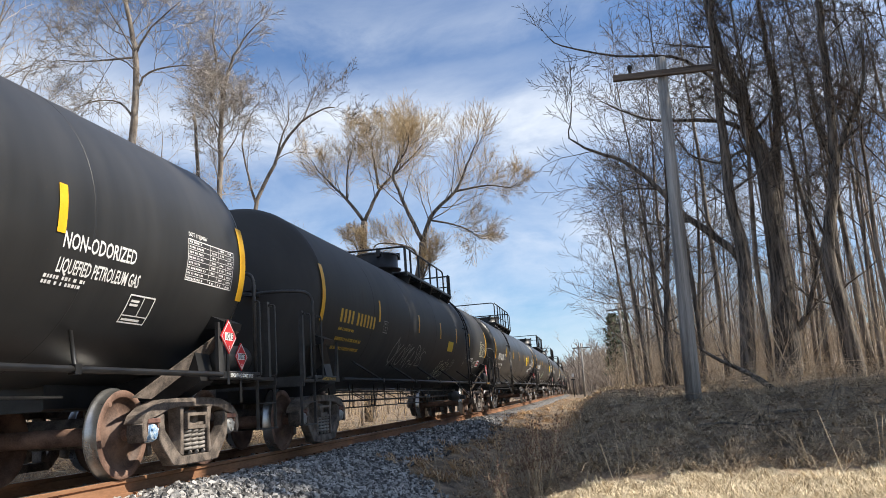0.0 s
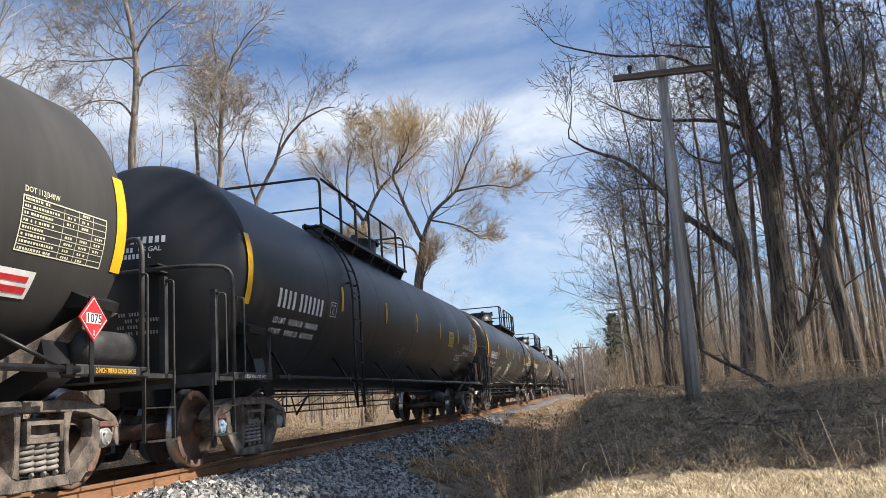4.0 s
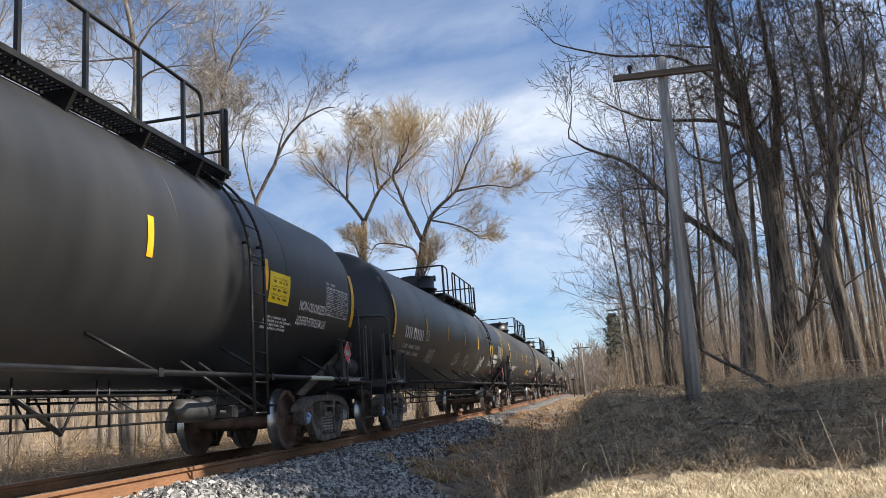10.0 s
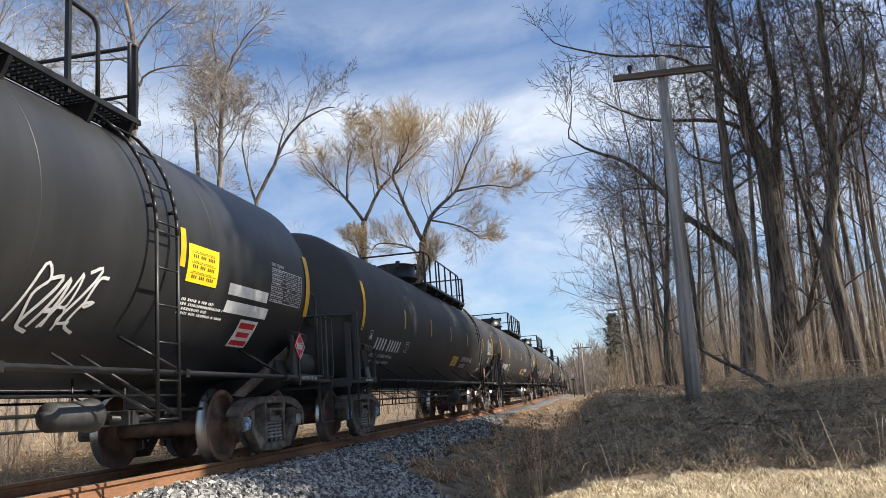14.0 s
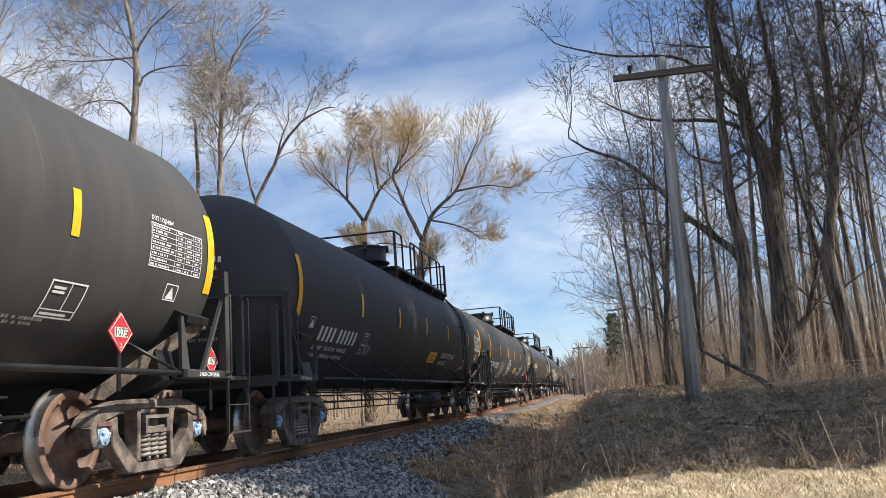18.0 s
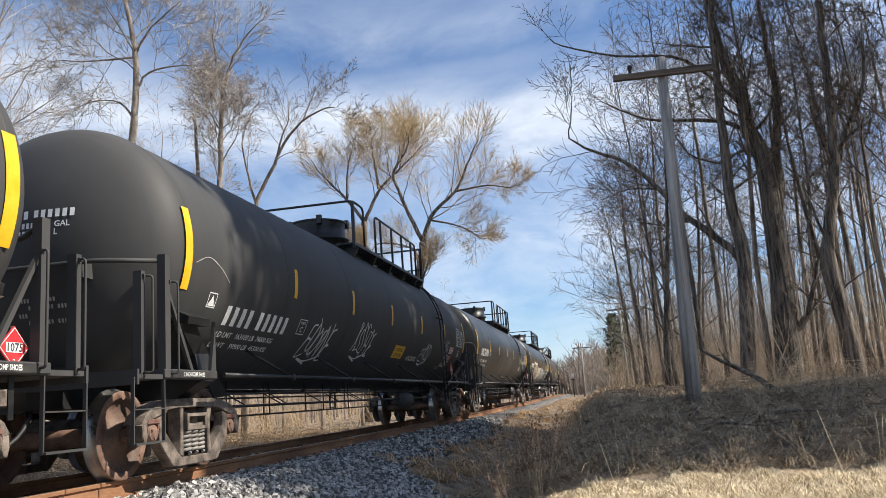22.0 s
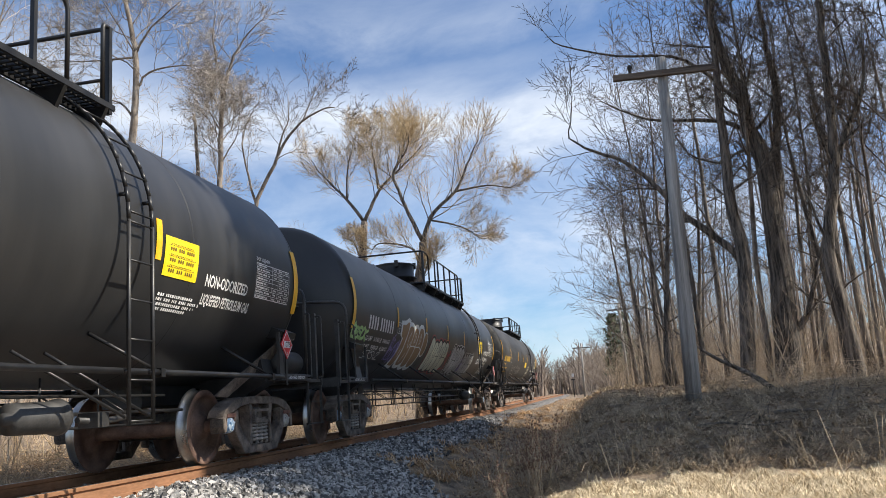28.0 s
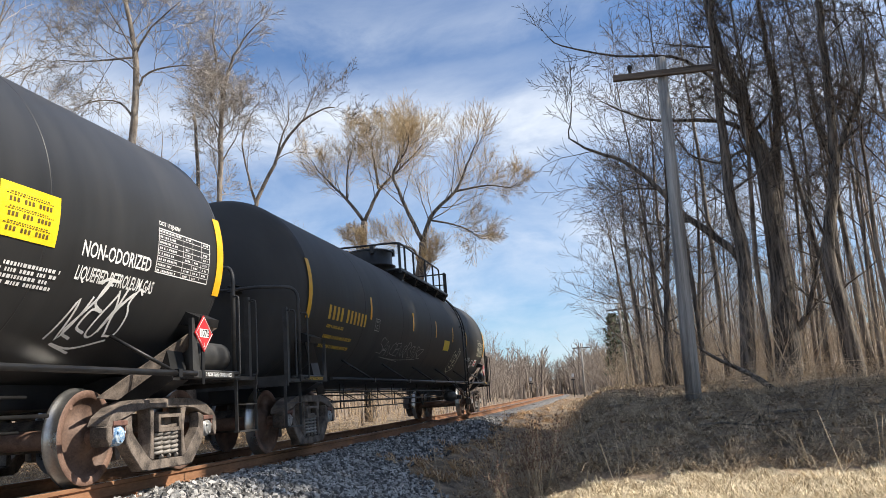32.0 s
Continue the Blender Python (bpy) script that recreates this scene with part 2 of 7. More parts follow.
M_PANEL = mat("yellow_decal", (0.85, 0.60, 0.015), (0.92, 0.70, 0.03), 0.45, 0.0, 4, 40, 0, rough_var=0.05)
M_GOLD = mat("gold_lettering", (0.62, 0.36, 0.03), (0.74, 0.46, 0.05), 0.5, 0.0, 9, 70, 0)
M_WHITE = mat("white_lettering", (0.66, 0.66, 0.64), (0.85, 0.85, 0.83), 0.5, 0.0, 9, 80, 0)
M_DARKPRINT = mat("dark_print", (0.02, 0.02, 0.02), (0.05, 0.045, 0.04), 0.6, 0.0, 9, 80, 0)
M_BROWNPRINT = mat("brown_print", (0.09, 0.06, 0.015), (0.16, 0.105, 0.02), 0.6, 0.0, 9, 80, 0)
M_RED = mat("red_placard", (0.52, 0.02, 0.03), (0.66, 0.05, 0.05), 0.45, 0.0, 6, 50, 0)
M_BLUE = mat("chalky_blue_bearing_cap", (0.13, 0.25, 0.42), (0.52, 0.60, 0.64), 0.7, 0.0, 22, 70, 0.2, mixpos=(0.42, 0.62))
M_ALU = mat("galvanised_cap", (0.30, 0.30, 0.29), (0.48, 0.47, 0.45), 0.5, 0.5, 9, 60, 0.1)
M_BROWNPAINT = mat("brown_spray_paint", (0.27, 0.15, 0.065), (0.36, 0.215, 0.10), 0.5, 0.0, 2.5, 40, 0)
M_CREAM = mat("cream_spray_paint", (0.56, 0.55, 0.40), (0.72, 0.70, 0.55), 0.5, 0.0, 2.5, 40, 0)
M_SILVER = mat("silver_spray_paint", (0.34, 0.35, 0.36), (0.56, 0.57, 0.58), 0.5, 0.2, 2.5, 40, 0)
M_REDPAINT = mat("red_spray_paint", (0.40, 0.02, 0.03), (0.55, 0.05, 0.06), 0.5, 0.0, 4, 40, 0)
M_PURPLE = mat("purple_spray_paint", (0.20, 0.16, 0.42), (0.36, 0.31, 0.62), 0.5, 0.0, 4, 40, 0)
M_LIME = mat("lime_spray_paint", (0.30, 0.50, 0.18), (0.55, 0.78, 0.38), 0.5, 0.0, 4, 40, 0)
M_MINT = mat("mint_spray_paint", (0.48, 0.62, 0.44), (0.70, 0.84, 0.64), 0.5, 0.0, 4, 40, 0)
M_PINK = mat("faded_pink_sticker", (0.50, 0.26, 0.22), (0.66, 0.40, 0.35), 0.6, 0.0, 9, 80, 0)
M_FADED = mat("faded_print", (0.30, 0.29, 0.27), (0.45, 0.43, 0.40), 0.6, 0.0, 9, 80, 0)


# ---------------------------------------------------------------- mesh tools
class Shape:
    """Vertices and faces gathered from simple solids, made into one mesh."""

    def __init__(self):
        self.v, self.f, self.s = [], [], []

    def add(self, verts, faces, smooth_faces=False):
        o = len(self.v)
        self.v.extend(tuple(p) for p in verts)
        self.f.extend(tuple(i + o for i in q) for q in faces)
        self.s.extend([smooth_faces] * len(faces))
        return self

    def box(self, x0, x1, y0, y1, z0, z1, bev=0.0):
        b = bev
        if b:
            prof = [(x0 + b, z0), (x1 - b, z0), (x1, z0 + b), (x1, z1 - b), (x1 - b, z1), (x0 + b, z1), (x0, z1 - b), (x0, z0 + b)]
            return self.prism([(p[0], p[1]) for p in prof], y0, y1, "y")
        vs = [(x, y, z) for x in (x0, x1) for y in (y0, y1) for z in (z0, z1)]
        return self.add(vs, [(0, 1, 3, 2), (4, 6, 7, 5), (0, 4, 5, 1), (2, 3, 7, 6), (0, 2, 6, 4), (1, 5, 7, 3)])

    def prism(self, poly, a, b, axis):
        n = len(poly)
        def put(p, h):
            return {"x": (h, p[0], p[1]), "y": (p[0], h, p[1]), "z": (p[0], p[1], h)}[axis]
        vs = [put(p, a) for p in poly] + [put(p, b) for p in poly]
        fs = [tuple(range(n)), tuple(range(2 * n - 1, n - 1, -1))] + [(i, i + n, (i + 1) % n + n, (i + 1) % n) for i in range(n)]
        return self.add(vs, fs)

    def tube(self, pts, r, n=8, cap=True):
        P = [Vector(p) for p in pts]
        R = r if hasattr(r, "__len__") else [r] * len(P)
        vs, fs = [], []
        ref = None
        for i, p in enumerate(P):
            d = (P[min(i + 1, len(P) - 1)] - P[max(i - 1, 0)])
            d = d.normalized() if d.length > 1e-9 else Vector((0, 0, 1))
            if ref is None:
                ref = d.orthogonal().normalized()
            ref = (ref - d * ref.dot(d))
            ref = ref.normalized() if ref.length > 1e-6 else d.orthogonal().normalized()
            c = d.cross(ref)
            for k in range(n):
                a = 2 * math.pi * k / n
                vs.append(p + (ref * math.cos(a) + c * math.sin(a)) * R[i])
        for i in range(len(P) - 1):
            for k in range(n):
                fs.append((i * n + k, i * n + (k + 1) % n, (i + 1) * n + (k + 1) % n, (i + 1) * n + k))
        o = len(self.f)
        self.add(vs, fs, True)
        if cap:
            m = len(vs) - n
            base = len(self.v) - len(vs)
            self.f += [tuple(base + n - 1 - k for k in range(n)), tuple(base + m + k for k in range(n))]
            self.s += [False, False]
        return self

    def lathe(self, prof, axis="y", n=32, at=(0, 0, 0), sm=True):
        """prof: (along, radius) pairs turned round an axis through at."""
        vs, fs = [], []
        for h, r in prof:
            for k in range(n):
                a = 2 * math.pi * k / n
                c, s = r * math.cos(a), r * math.sin(a)
                p = {"x": (h, c, s), "y": (c, h, s), "z": (c, s, h)}[axis]
                vs.append((p[0] + at[0], p[1] + at[1], p[2] + at[2]))
        for i in range(len(prof) - 1):
            for k in range(n):
                q = (i * n + k, i * n + (k + 1) % n, (i + 1) * n + (k + 1) % n, (i + 1) * n + k)
                fs.append(q if axis != "y" else q[::-1])
        return self.add(vs, fs, sm)

    def mesh(self, name, material):
        me = bpy.data.meshes.new(name)
        me.from_pydata(self.v, [], self.f)
        me.polygons.foreach_set("use_smooth", self.s)
        me.materials.append(material)
        me.update()
        return me


def part(name, shape, material, parent, label=""):
    me = shape if isinstance(shape, bpy.types.Mesh) else shape.mesh(name, material)
    ob = new(name, me)
    ob.parent = parent
    return tagged(ob, label)


def thing(name, shape, material, label, category, group="", kind=""):
    me = shape if isinstance(shape, bpy.types.Mesh) else shape.mesh(name, material)
    return tagged(new(name, me), label, category, group, kind)


def bend_path(corners, r=0.1, n=4):
    """A polyline with its corners rounded."""
    P = [Vector(c) for c in corners]
    out = [P[0]]
    for a, b, c in zip(P, P[1:], P[2:]):
        u, w = (a - b), (c - b)
        k = min(r, u.length * 0.45, w.length * 0.45)
        p, q = b + u.normalized() * k, b + w.normalized() * k
        for i in range(n + 1):
            t = i / n
            out.append(p * (1 - t) ** 2 + b * 2 * t * (1 - t) + q * t * t)
    return out + [P[-1]]


TEXTS = {}


def text_mesh(text, slant=0.0):
    """The built-in font's outline of a word, one unit high, made once."""
    if (text, slant) not in TEXTS:
        cu = bpy.data.curves.new("word", "FONT")
        cu.body, cu.size, cu.shear, cu.resolution_u, cu.offset = text, 1.0, slant, 2, 0.018
        ob = new("word", cu)
        TEXTS[text, slant] = bpy.data.meshes.new_from_object(ob.evaluated_get(bpy.context.evaluated_depsgraph_get()))
        bpy.data.objects.remove(ob)
    return TEXTS[text, slant]


for words in ("LD LMT   163100 LB   74000 KG", "LT WT    99900 LB   45300 KG", "LD LMT   163100 LB  74000 KG", "LT WT    99900 LB  45300 KG", "PLATE", "C", "1075", "2",
              "NON-ODORIZED", "LIQUEFIED PETROLEUM GAS", "2 INCH TREAD COND SHOES", "2 INCH COMP SHOES", "US GAL", "L", "GAL", "PETROLEUM GAS", "LIQUEFIED", "DOT 112J340W", "LD LMT   163600 LB   74200 KG", "LT WT    99400 LB   45100 KG"):
    text_mesh(words)
# ---------------------------------------------------------------- ground and track
def ladder_of(*pieces):
    """Grid lines: (from, to, step) stretches joined."""
    out = []
    for a, b, s in pieces:
        n = max(1, round((b - a) / s))
        out += [a + (b - a) * i / n for i in range(n)]
    return out + [pieces[-1][1]]


def build_ground():
    xs = ladder_of((-900, -200, 100), (-200, -60, 14), (-60, -14, 2.0), (-14, -2, 0.3), (-2, 2, 0.4), (2, 13, 0.14), (13, 30, 1.0), (30, 90, 6), (90, 900, 90))
    ys = ladder_of((-600, -60, 60), (-60, 2, 4), (2, 26, 0.16), (26, 60, 0.7), (60, 140, 3), (140, 300, 12), (300, 1500, 120))
    s = Shape()
    s.v = [(x, y, ground_z(x, y)) for y in ys for x in xs]
    w = len(xs)
    s.f = [(j * w + i, j * w + i + 1, (j + 1) * w + i + 1, (j + 1) * w + i) for j in range(len(ys) - 1) for i in range(w - 1)]
    s.s = [True] * len(s.f)
    thing("ground", s, M_SOIL, "leaf-littered soil and trampled dry grass", "ground", kind="structure")


def bed_z(u, y):
    """Top of the ballast at u metres from the track's middle."""
    a = abs(u)
    z = -0.185 if a < 1.55 else -0.185 - (a - 1.55) * (0.34 if u > 0 else 0.3)
    z += 0.035 * noise.noise((u * 2.1, y * 2.1, 0.4))
    return z + track_z(y)


def bed_edge(y):
    """How far the stones reach from the track's middle on the near side."""
    return 4.0 - 1.7 * smooth(9.5, 14.0, y) - 0.5 * smooth(20, 34, y) + 0.3 * noise.noise((y * 0.7, 0.3, 1.9))


def build_ballast():
    us = ladder_of((-2.6, -1.6, 0.25), (-1.6, 0.6, 0.3), (0.6, 4.1, 0.1))
    ys = ladder_of((-30, 2, 2.0), (2, 24, 0.12), (24, 50, 0.5), (50, 240, 4))
    s = Shape()
    for y in ys:
        k = (bed_edge(y) - 1.6) / 2.5
        for u in us:
            v = u if u < 1.6 else 1.6 + (u - 1.6) * k
            s.v.append((v + track_x(y), y, bed_z(v, y) - (0.12 if u == us[-1] else 0.0)))
    w = len(us)
    s.f = [(j * w + i, j * w + i + 1, (j + 1) * w + i + 1, (j + 1) * w + i) for j in range(len(ys) - 1) for i in range(w - 1)]
    s.s = [True] * len(s.f)
    return thing("ballast", s, M_BALLAST, "grey crushed-stone ballast sloping down to the ditch", "ballast", kind="structure")


STEM = [(0, 0), (0.0762, 0), (0.0762, 0.012), (0.012, 0.032), (0.009, 0.12), (0.033, 0.135), (0.036, 0.168), (0.028, 0.1725)]


def build_rail(side):
    """One rail with base, web and head, laid along the track."""
    prof = STEM + [(-a, b) for a, b in STEM[::-1][:-1]]
    ys = ladder_of((-30, 6, 3), (6, 30, 1.0), (30, 240, 5))
    s = Shape()
    for y in ys:
        s.v += [(track_x(y) + side * RAIL_R + a, y, track_z(y) - 0.1725 + b) for a, b in prof]
    n = len(prof)
    s.f = [(j * n + i, (j + 1) * n + i, (j + 1) * n + (i + 1) % n, j * n + (i + 1) % n) for j in range(len(ys) - 1) for i in range(n)]
    s.s = [False] * len(s.f)
    rail = thing("rail", s, M_RAIL, "rust-brown steel rail spiked to wooden ties", "rail", "rails of the track")
    top = Shape()
    for y in ys:
        top.v += [(track_x(y) + side * RAIL_R + a, y, track_z(y) + 0.0012) for a in (-0.026, 0.020)]
    top.f = [(2 * j, 2 * j + 1, 2 * j + 3, 2 * j + 2) for j in range(len(ys) - 1)]
    top.s = [False] * len(top.f)
    part("rail_head", top, M_RAILTOP, rail, "worn polished running band")
    return rail


def build_ties(rails):
    tie = Shape().box(-1.3, 1.3, -0.115, 0.115, -0.155, 0.0, 0.012).mesh("railway_tie", M_TIE)
    plate = Shape().box(-0.18, 0.18, -0.10, 0.10, 0, 0.016).mesh("tie_plate", M_RAIL)
    spike = Shape().box(-0.012, 0.012, -0.012, 0.012, 0, 0.03).box(-0.02, 0.02, -0.018, 0.018, 0.03, 0.045).mesh("spike", M_RAIL)
    clip = Shape().box(-0.09, 0.09, -0.018, 0.018, -0.03, 0.012).mesh("rail_anchor", M_RAIL)
    rng = random.Random(4)
    y, i = 2.0, 0
    while y < 60:
        t = new("railway_tie", tie)
        m = pose(track_x(y) + rng.uniform(-0.05, 0.09), y + rng.uniform(-0.02, 0.02), track_z(y) - 0.190, 0, 0, rng.uniform(-1.5, 1.5))
        t.matrix_world = m
        tagged(t, "weathered grey-brown wooden tie bedded in ballast", "railway tie", "ties under the track")
        if y < 30:
            for sx in (-1, 1):
                pl = part("tie_plate", plate, None, t)
                pl.location = (sx * RAIL_R, 0, 0.002)
                for k in (-1, 1):
                    sp = part("spike", spike, None, pl)
                    sp.location = (k * 0.10, k * 0.05, 0.012)
            if i % 2 == 0 and y < 22:
                an = part("rail_anchor", clip, None, t)
                an.location = (RAIL_R, 0.15, 0.012)
        y += 0.53
        i += 1


def stone_shape(rng, r):
    sh = [(-1, -1, -1), (1, -1, -1), (1, 1, -1), (-1, 1, -1), (-1, -1, 1), (1, -1, 1), (1, 1, 1), (-1, 1, 1)]
    k = (rng.uniform(0.7, 1.2), rng.uniform(0.6, 1.1), rng.uniform(0.45, 0.85))
    return [tuple(c * kk * r * rng.uniform(0.55, 1.0) for c, kk in zip(p, k)) for p in sh]


STONE_F = [(0, 3, 2, 1), (4, 5, 6, 7), (0, 1, 5, 4), (1, 2, 6, 5), (2, 3, 7, 6), (3, 0, 4, 7)]


def build_stones(ballast):
    rng = random.Random(11)
    s = Shape()
    def rot(v, m):
        return m @ Vector(v)
    shapes = [stone_shape(rng, 1.0) for _ in range(40)]
    def scatter(count, u0, u1, y0, y1, r0, r1):
        for _ in range(count):
            u, y, r = rng.uniform(u0, u1), y0 + (y1 - y0) * rng.random() ** 1.25, rng.uniform(r0, r1)
            if abs(abs(u) - RAIL_R) < 0.11 or u > bed_edge(y) + rng.gauss(0, 0.12):
                continue
            z = bed_z(u, y)
            m = Euler((rng.uniform(0, 6.3), rng.uniform(0, 6.3), rng.uniform(0, 6.3))).to_matrix() * r
            c = Vector((u + track_x(y), y, z + r * 0.25))
            s.add([c + m @ Vector(v) for v in rng.choice(shapes)], STONE_F)
    scatter(18500, 0.86, 3.9, 5.4, 15, 0.016, 0.037)
    scatter(4800, 0.86, 3.6, 15, 30, 0.025, 0.05)
    scatter(1800, -2.4, 0.6, 6, 30, 0.03, 0.05)
    part("loose_ballast", s, M_STONE, ballast)
    kinds = []
    for i in range(8):
        q = Shape().add(stone_shape(rng, 0.036), STONE_F)
        kinds.append(q.mesh("stone", M_STONE1))
    for i in range(280):
        u, y = rng.uniform(0.95, 2.6), rng.uniform(5.8, 9.5)
        st = part("stone", kinds[i % 8], None, ballast)
        st.matrix_world = pose(u, y, bed_z(u, y) + 0.03, rng.uniform(0, 360), rng.uniform(0, 360), rng.uniform(0, 360))


build_ground()
BALLAST = build_ballast()
RAILS = [build_rail(1), build_rail(-1)]
build_ties(RAILS)
# ---------------------------------------------------------------- tank cars
WHEEL_R, AXLE_GAP = 0.457, 1.75


def wrap(sh2, lift, y0, name, material, parent, label="", step=0.07):
    """Lays flat shapes, given as polygons in metres along (u) and up (v) from the tank's waist, on the round side."""
    bm = bmesh.new()
    for poly in sh2:
        vs = [bm.verts.new((p[0], p[1], 0)) for p in poly]
        if len(vs) > 2:
            bm.faces.new(vs)
    bmesh.ops.remove_doubles(bm, verts=bm.verts[:], dist=1e-5)
    return wrap_bm(bm, lift, y0, name, material, parent, label, step)


def wrap_bm(bm, lift, y0, name, material, parent, label="", step=0.07):
    if not bm.verts:
        bm.free()
        return None
    lo, hi = min(v.co.y for v in bm.verts), max(v.co.y for v in bm.verts)
    k = math.ceil(lo / step) * step
    while k < hi:
        bmesh.ops.bisect_plane(bm, geom=bm.verts[:] + bm.edges[:] + bm.faces[:], plane_co=(0, k, 0), plane_no=(0, 1, 0))
        k += step
    r = TANK_R + lift
    for v in bm.verts:
        a = v.co.y / TANK_R
        v.co = (r * math.cos(a), y0 + v.co.x, TANK_Z + r * math.sin(a))
    me = bpy.data.meshes.new(name)
    bm.normal_update()
    for f in bm.faces:
        if f.normal.x < 0:
            f.normal_flip()
    bm.to_mesh(me)
    bm.free()
    me.materials.append(material)
    ob = new(name, me)
    ob.parent = parent
    return tagged(ob, label)


def lettering(text, cap, y0, v0, material, parent, width=0.0, lift=0.005, squeeze=1.0, slant=0.0, name="lettering", label=""):
    bm = bmesh.new()
    bm.from_mesh(text_mesh(text, slant))
    for v in bm.verts:
        v.co *= cap / 0.69
    lo, hi = min(v.co.x for v in bm.verts), max(v.co.x for v in bm.verts)
    k = width / (hi - lo) if width else squeeze
    for v in bm.verts:
        v.co.x = (v.co.x - lo) * k
        v.co.y += v0
    return tagged(wrap_bm(bm, lift, y0, name, material, parent, label, 0.06 if cap > 0.1 else 0.2), kind="stuff")


def flat_text(text, size, m, material, parent, squeeze=1.0, name="lettering"):
    me = text_mesh(text).copy()
    w = max(v.co.x for v in me.vertices)
    me.transform(m @ Matrix.Diagonal((size * squeeze, size, size, 1)) @ Matrix.Translation((-w / 2, 0, 0)))
    me.materials.clear()
    me.materials.append(material)
    o = new(name, me)
    o.parent = parent
    return tagged(o, kind="stuff")


def rect(u0, u1, v0, v1):
    return [(u0, v0), (u1, v0), (u1, v1), (u0, v1)]


def frame_of(u0, u1, v0, v1, w):
    return [rect(u0, u1, v0, v0 + w), rect(u0, u1, v1 - w, v1), rect(u0, u0 + w, v0 + w, v1 - w), rect(u1 - w, u1, v0 + w, v1 - w)]


def mark_bars(ob, groups, h, cw, v0, y0, ink):
    """A car's mark and number as plain upright bars, one to a character."""
    u = 0.0
    for n in groups:
        for _ in range(n):
            wrap([rect(u, u + cw * 0.52, v0, v0 + h)], 0.005, y0, "mark_bar", ink, ob)
            u += cw
        u += cw * 0.55


def ribbon(pts, w):
    """A painted stroke of width w along a 2D line."""
    out = []
    P = [Vector((p[0], p[1])) for p in pts]
    side = []
    for i, p in enumerate(P):
        d = P[min(i + 1, len(P) - 1)] - P[max(0, i - 1)]
        d = d.normalized() if d.length > 1e-6 else Vector((1, 0))
        side.append(Vector((-d.y, d.x)) * w * 0.5)
    for i in range(len(P) - 1):
        out.append([P[i] - side[i], P[i + 1] - side[i + 1], P[i + 1] + side[i + 1], P[i] + side[i]])
    return out


def curl(points, n=6):
    """A smooth line through a few points."""
    P = [Vector((p[0], p[1])) for p in points]
    P = [P[0] * 2 - P[1]] + P + [P[-1] * 2 - P[-2]]
    out = []
    for a, b, c, d in zip(P, P[1:], P[2:], P[3:]):
        for i in range(n):
            t = i / n
            out.append(0.5 * ((2 * b) + (c - a) * t + (2 * a - 5 * b + 4 * c - d) * t * t + (3 * b - a - 3 * c + d) * t ** 3))
    return out + [P[-2]]


GLYPHS = {
    "a": ((0.0, 0.0), (0.45, 1.0), (0.62, 0.45), (0.15, 0.40), (0.75, 0.36), (0.95, 0.0)),
    "s": ((0.95, 0.9), (0.4, 1.0), (0.1, 0.72), (0.75, 0.42), (0.8, 0.1), (0.0, 0.08)),
    "e": ((0.9, 0.95), (0.15, 0.9), (0.1, 0.5), (0.75, 0.52), (0.1, 0.45), (0.05, 0.05), (0.95, 0.0)),
    "r": ((0.05, 0.0), (0.2, 1.0), (0.85, 0.85), (0.3, 0.5), (1.0, 0.0)),
    "o": ((0.5, 1.0), (0.05, 0.6), (0.2, 0.08), (0.8, 0.1), (0.95, 0.65), (0.45, 1.0)),
    "k": ((0.15, 1.0), (0.05, 0.0), (0.12, 0.5), (0.9, 1.0), (0.25, 0.5), (1.0, -0.1)),
    "n": ((0.0, 0.0), (0.15, 1.0), (0.75, 0.05), (0.95, 1.05)),
    "z": ((0.05, 0.92), (0.95, 1.0), (0.1, 0.1), (1.0, 0.0))}


def scribble(seed, u, v, w, h, count, stroke):
    """A spray-paint tag: quick slanted letters that touch, with a trailing flourish."""
    rng = random.Random(seed)
    out = []
    k = w / count
    drift = rng.uniform(-0.12, 0.12)
    for i in range(count):
        c, hh = u + k * i, h * rng.uniform(0.72, 1.0)
        base = v + drift * h * i / count + h * rng.uniform(0.0, 0.14)
        g = GLYPHS[rng.choice("aserokznse")]
        pts = [(c + k * 1.22 * (p[0] + rng.gauss(0, 0.06)) + 0.22 * hh * (p[1] - 0.4), base + hh * (p[1] + rng.gauss(0, 0.05))) for p in g]
        out += ribbon(curl(pts, 4), stroke * rng.uniform(0.8, 1.1))
    if rng.random() < 0.6:
        out += ribbon(curl([(u + w * 0.9, v + h * 0.1), (u + w * 0.45, v - h * 0.12), (u + w * 0.1, v - h * 0.05), (u + w * 0.5, v - h * 0.22)], 5), stroke)
    return out


def drop(u, v, a, b, lean=0.0, n=20, power=2.4):
    """A rounded bubble-letter stroke outline as a closed loop."""
    out = []
    for i in range(n):
        t = 2 * math.pi * i / n
        c, s = math.cos(t), math.sin(t)
        x = a * math.copysign(abs(c) ** (2 / power), c)
        y = b * math.copysign(abs(s) ** (2 / power), s)
        out.append((u + x + lean * y, v + y))
    return out


def arc_path(y, off, a0, a1, n):
    return [((TANK_R + off) * math.cos(radians(a0 + (a1 - a0) * i / n)), y, TANK_Z + (TANK_R + off) * math.sin(radians(a0 + (a1 - a0) * i / n))) for i in range(n + 1)]


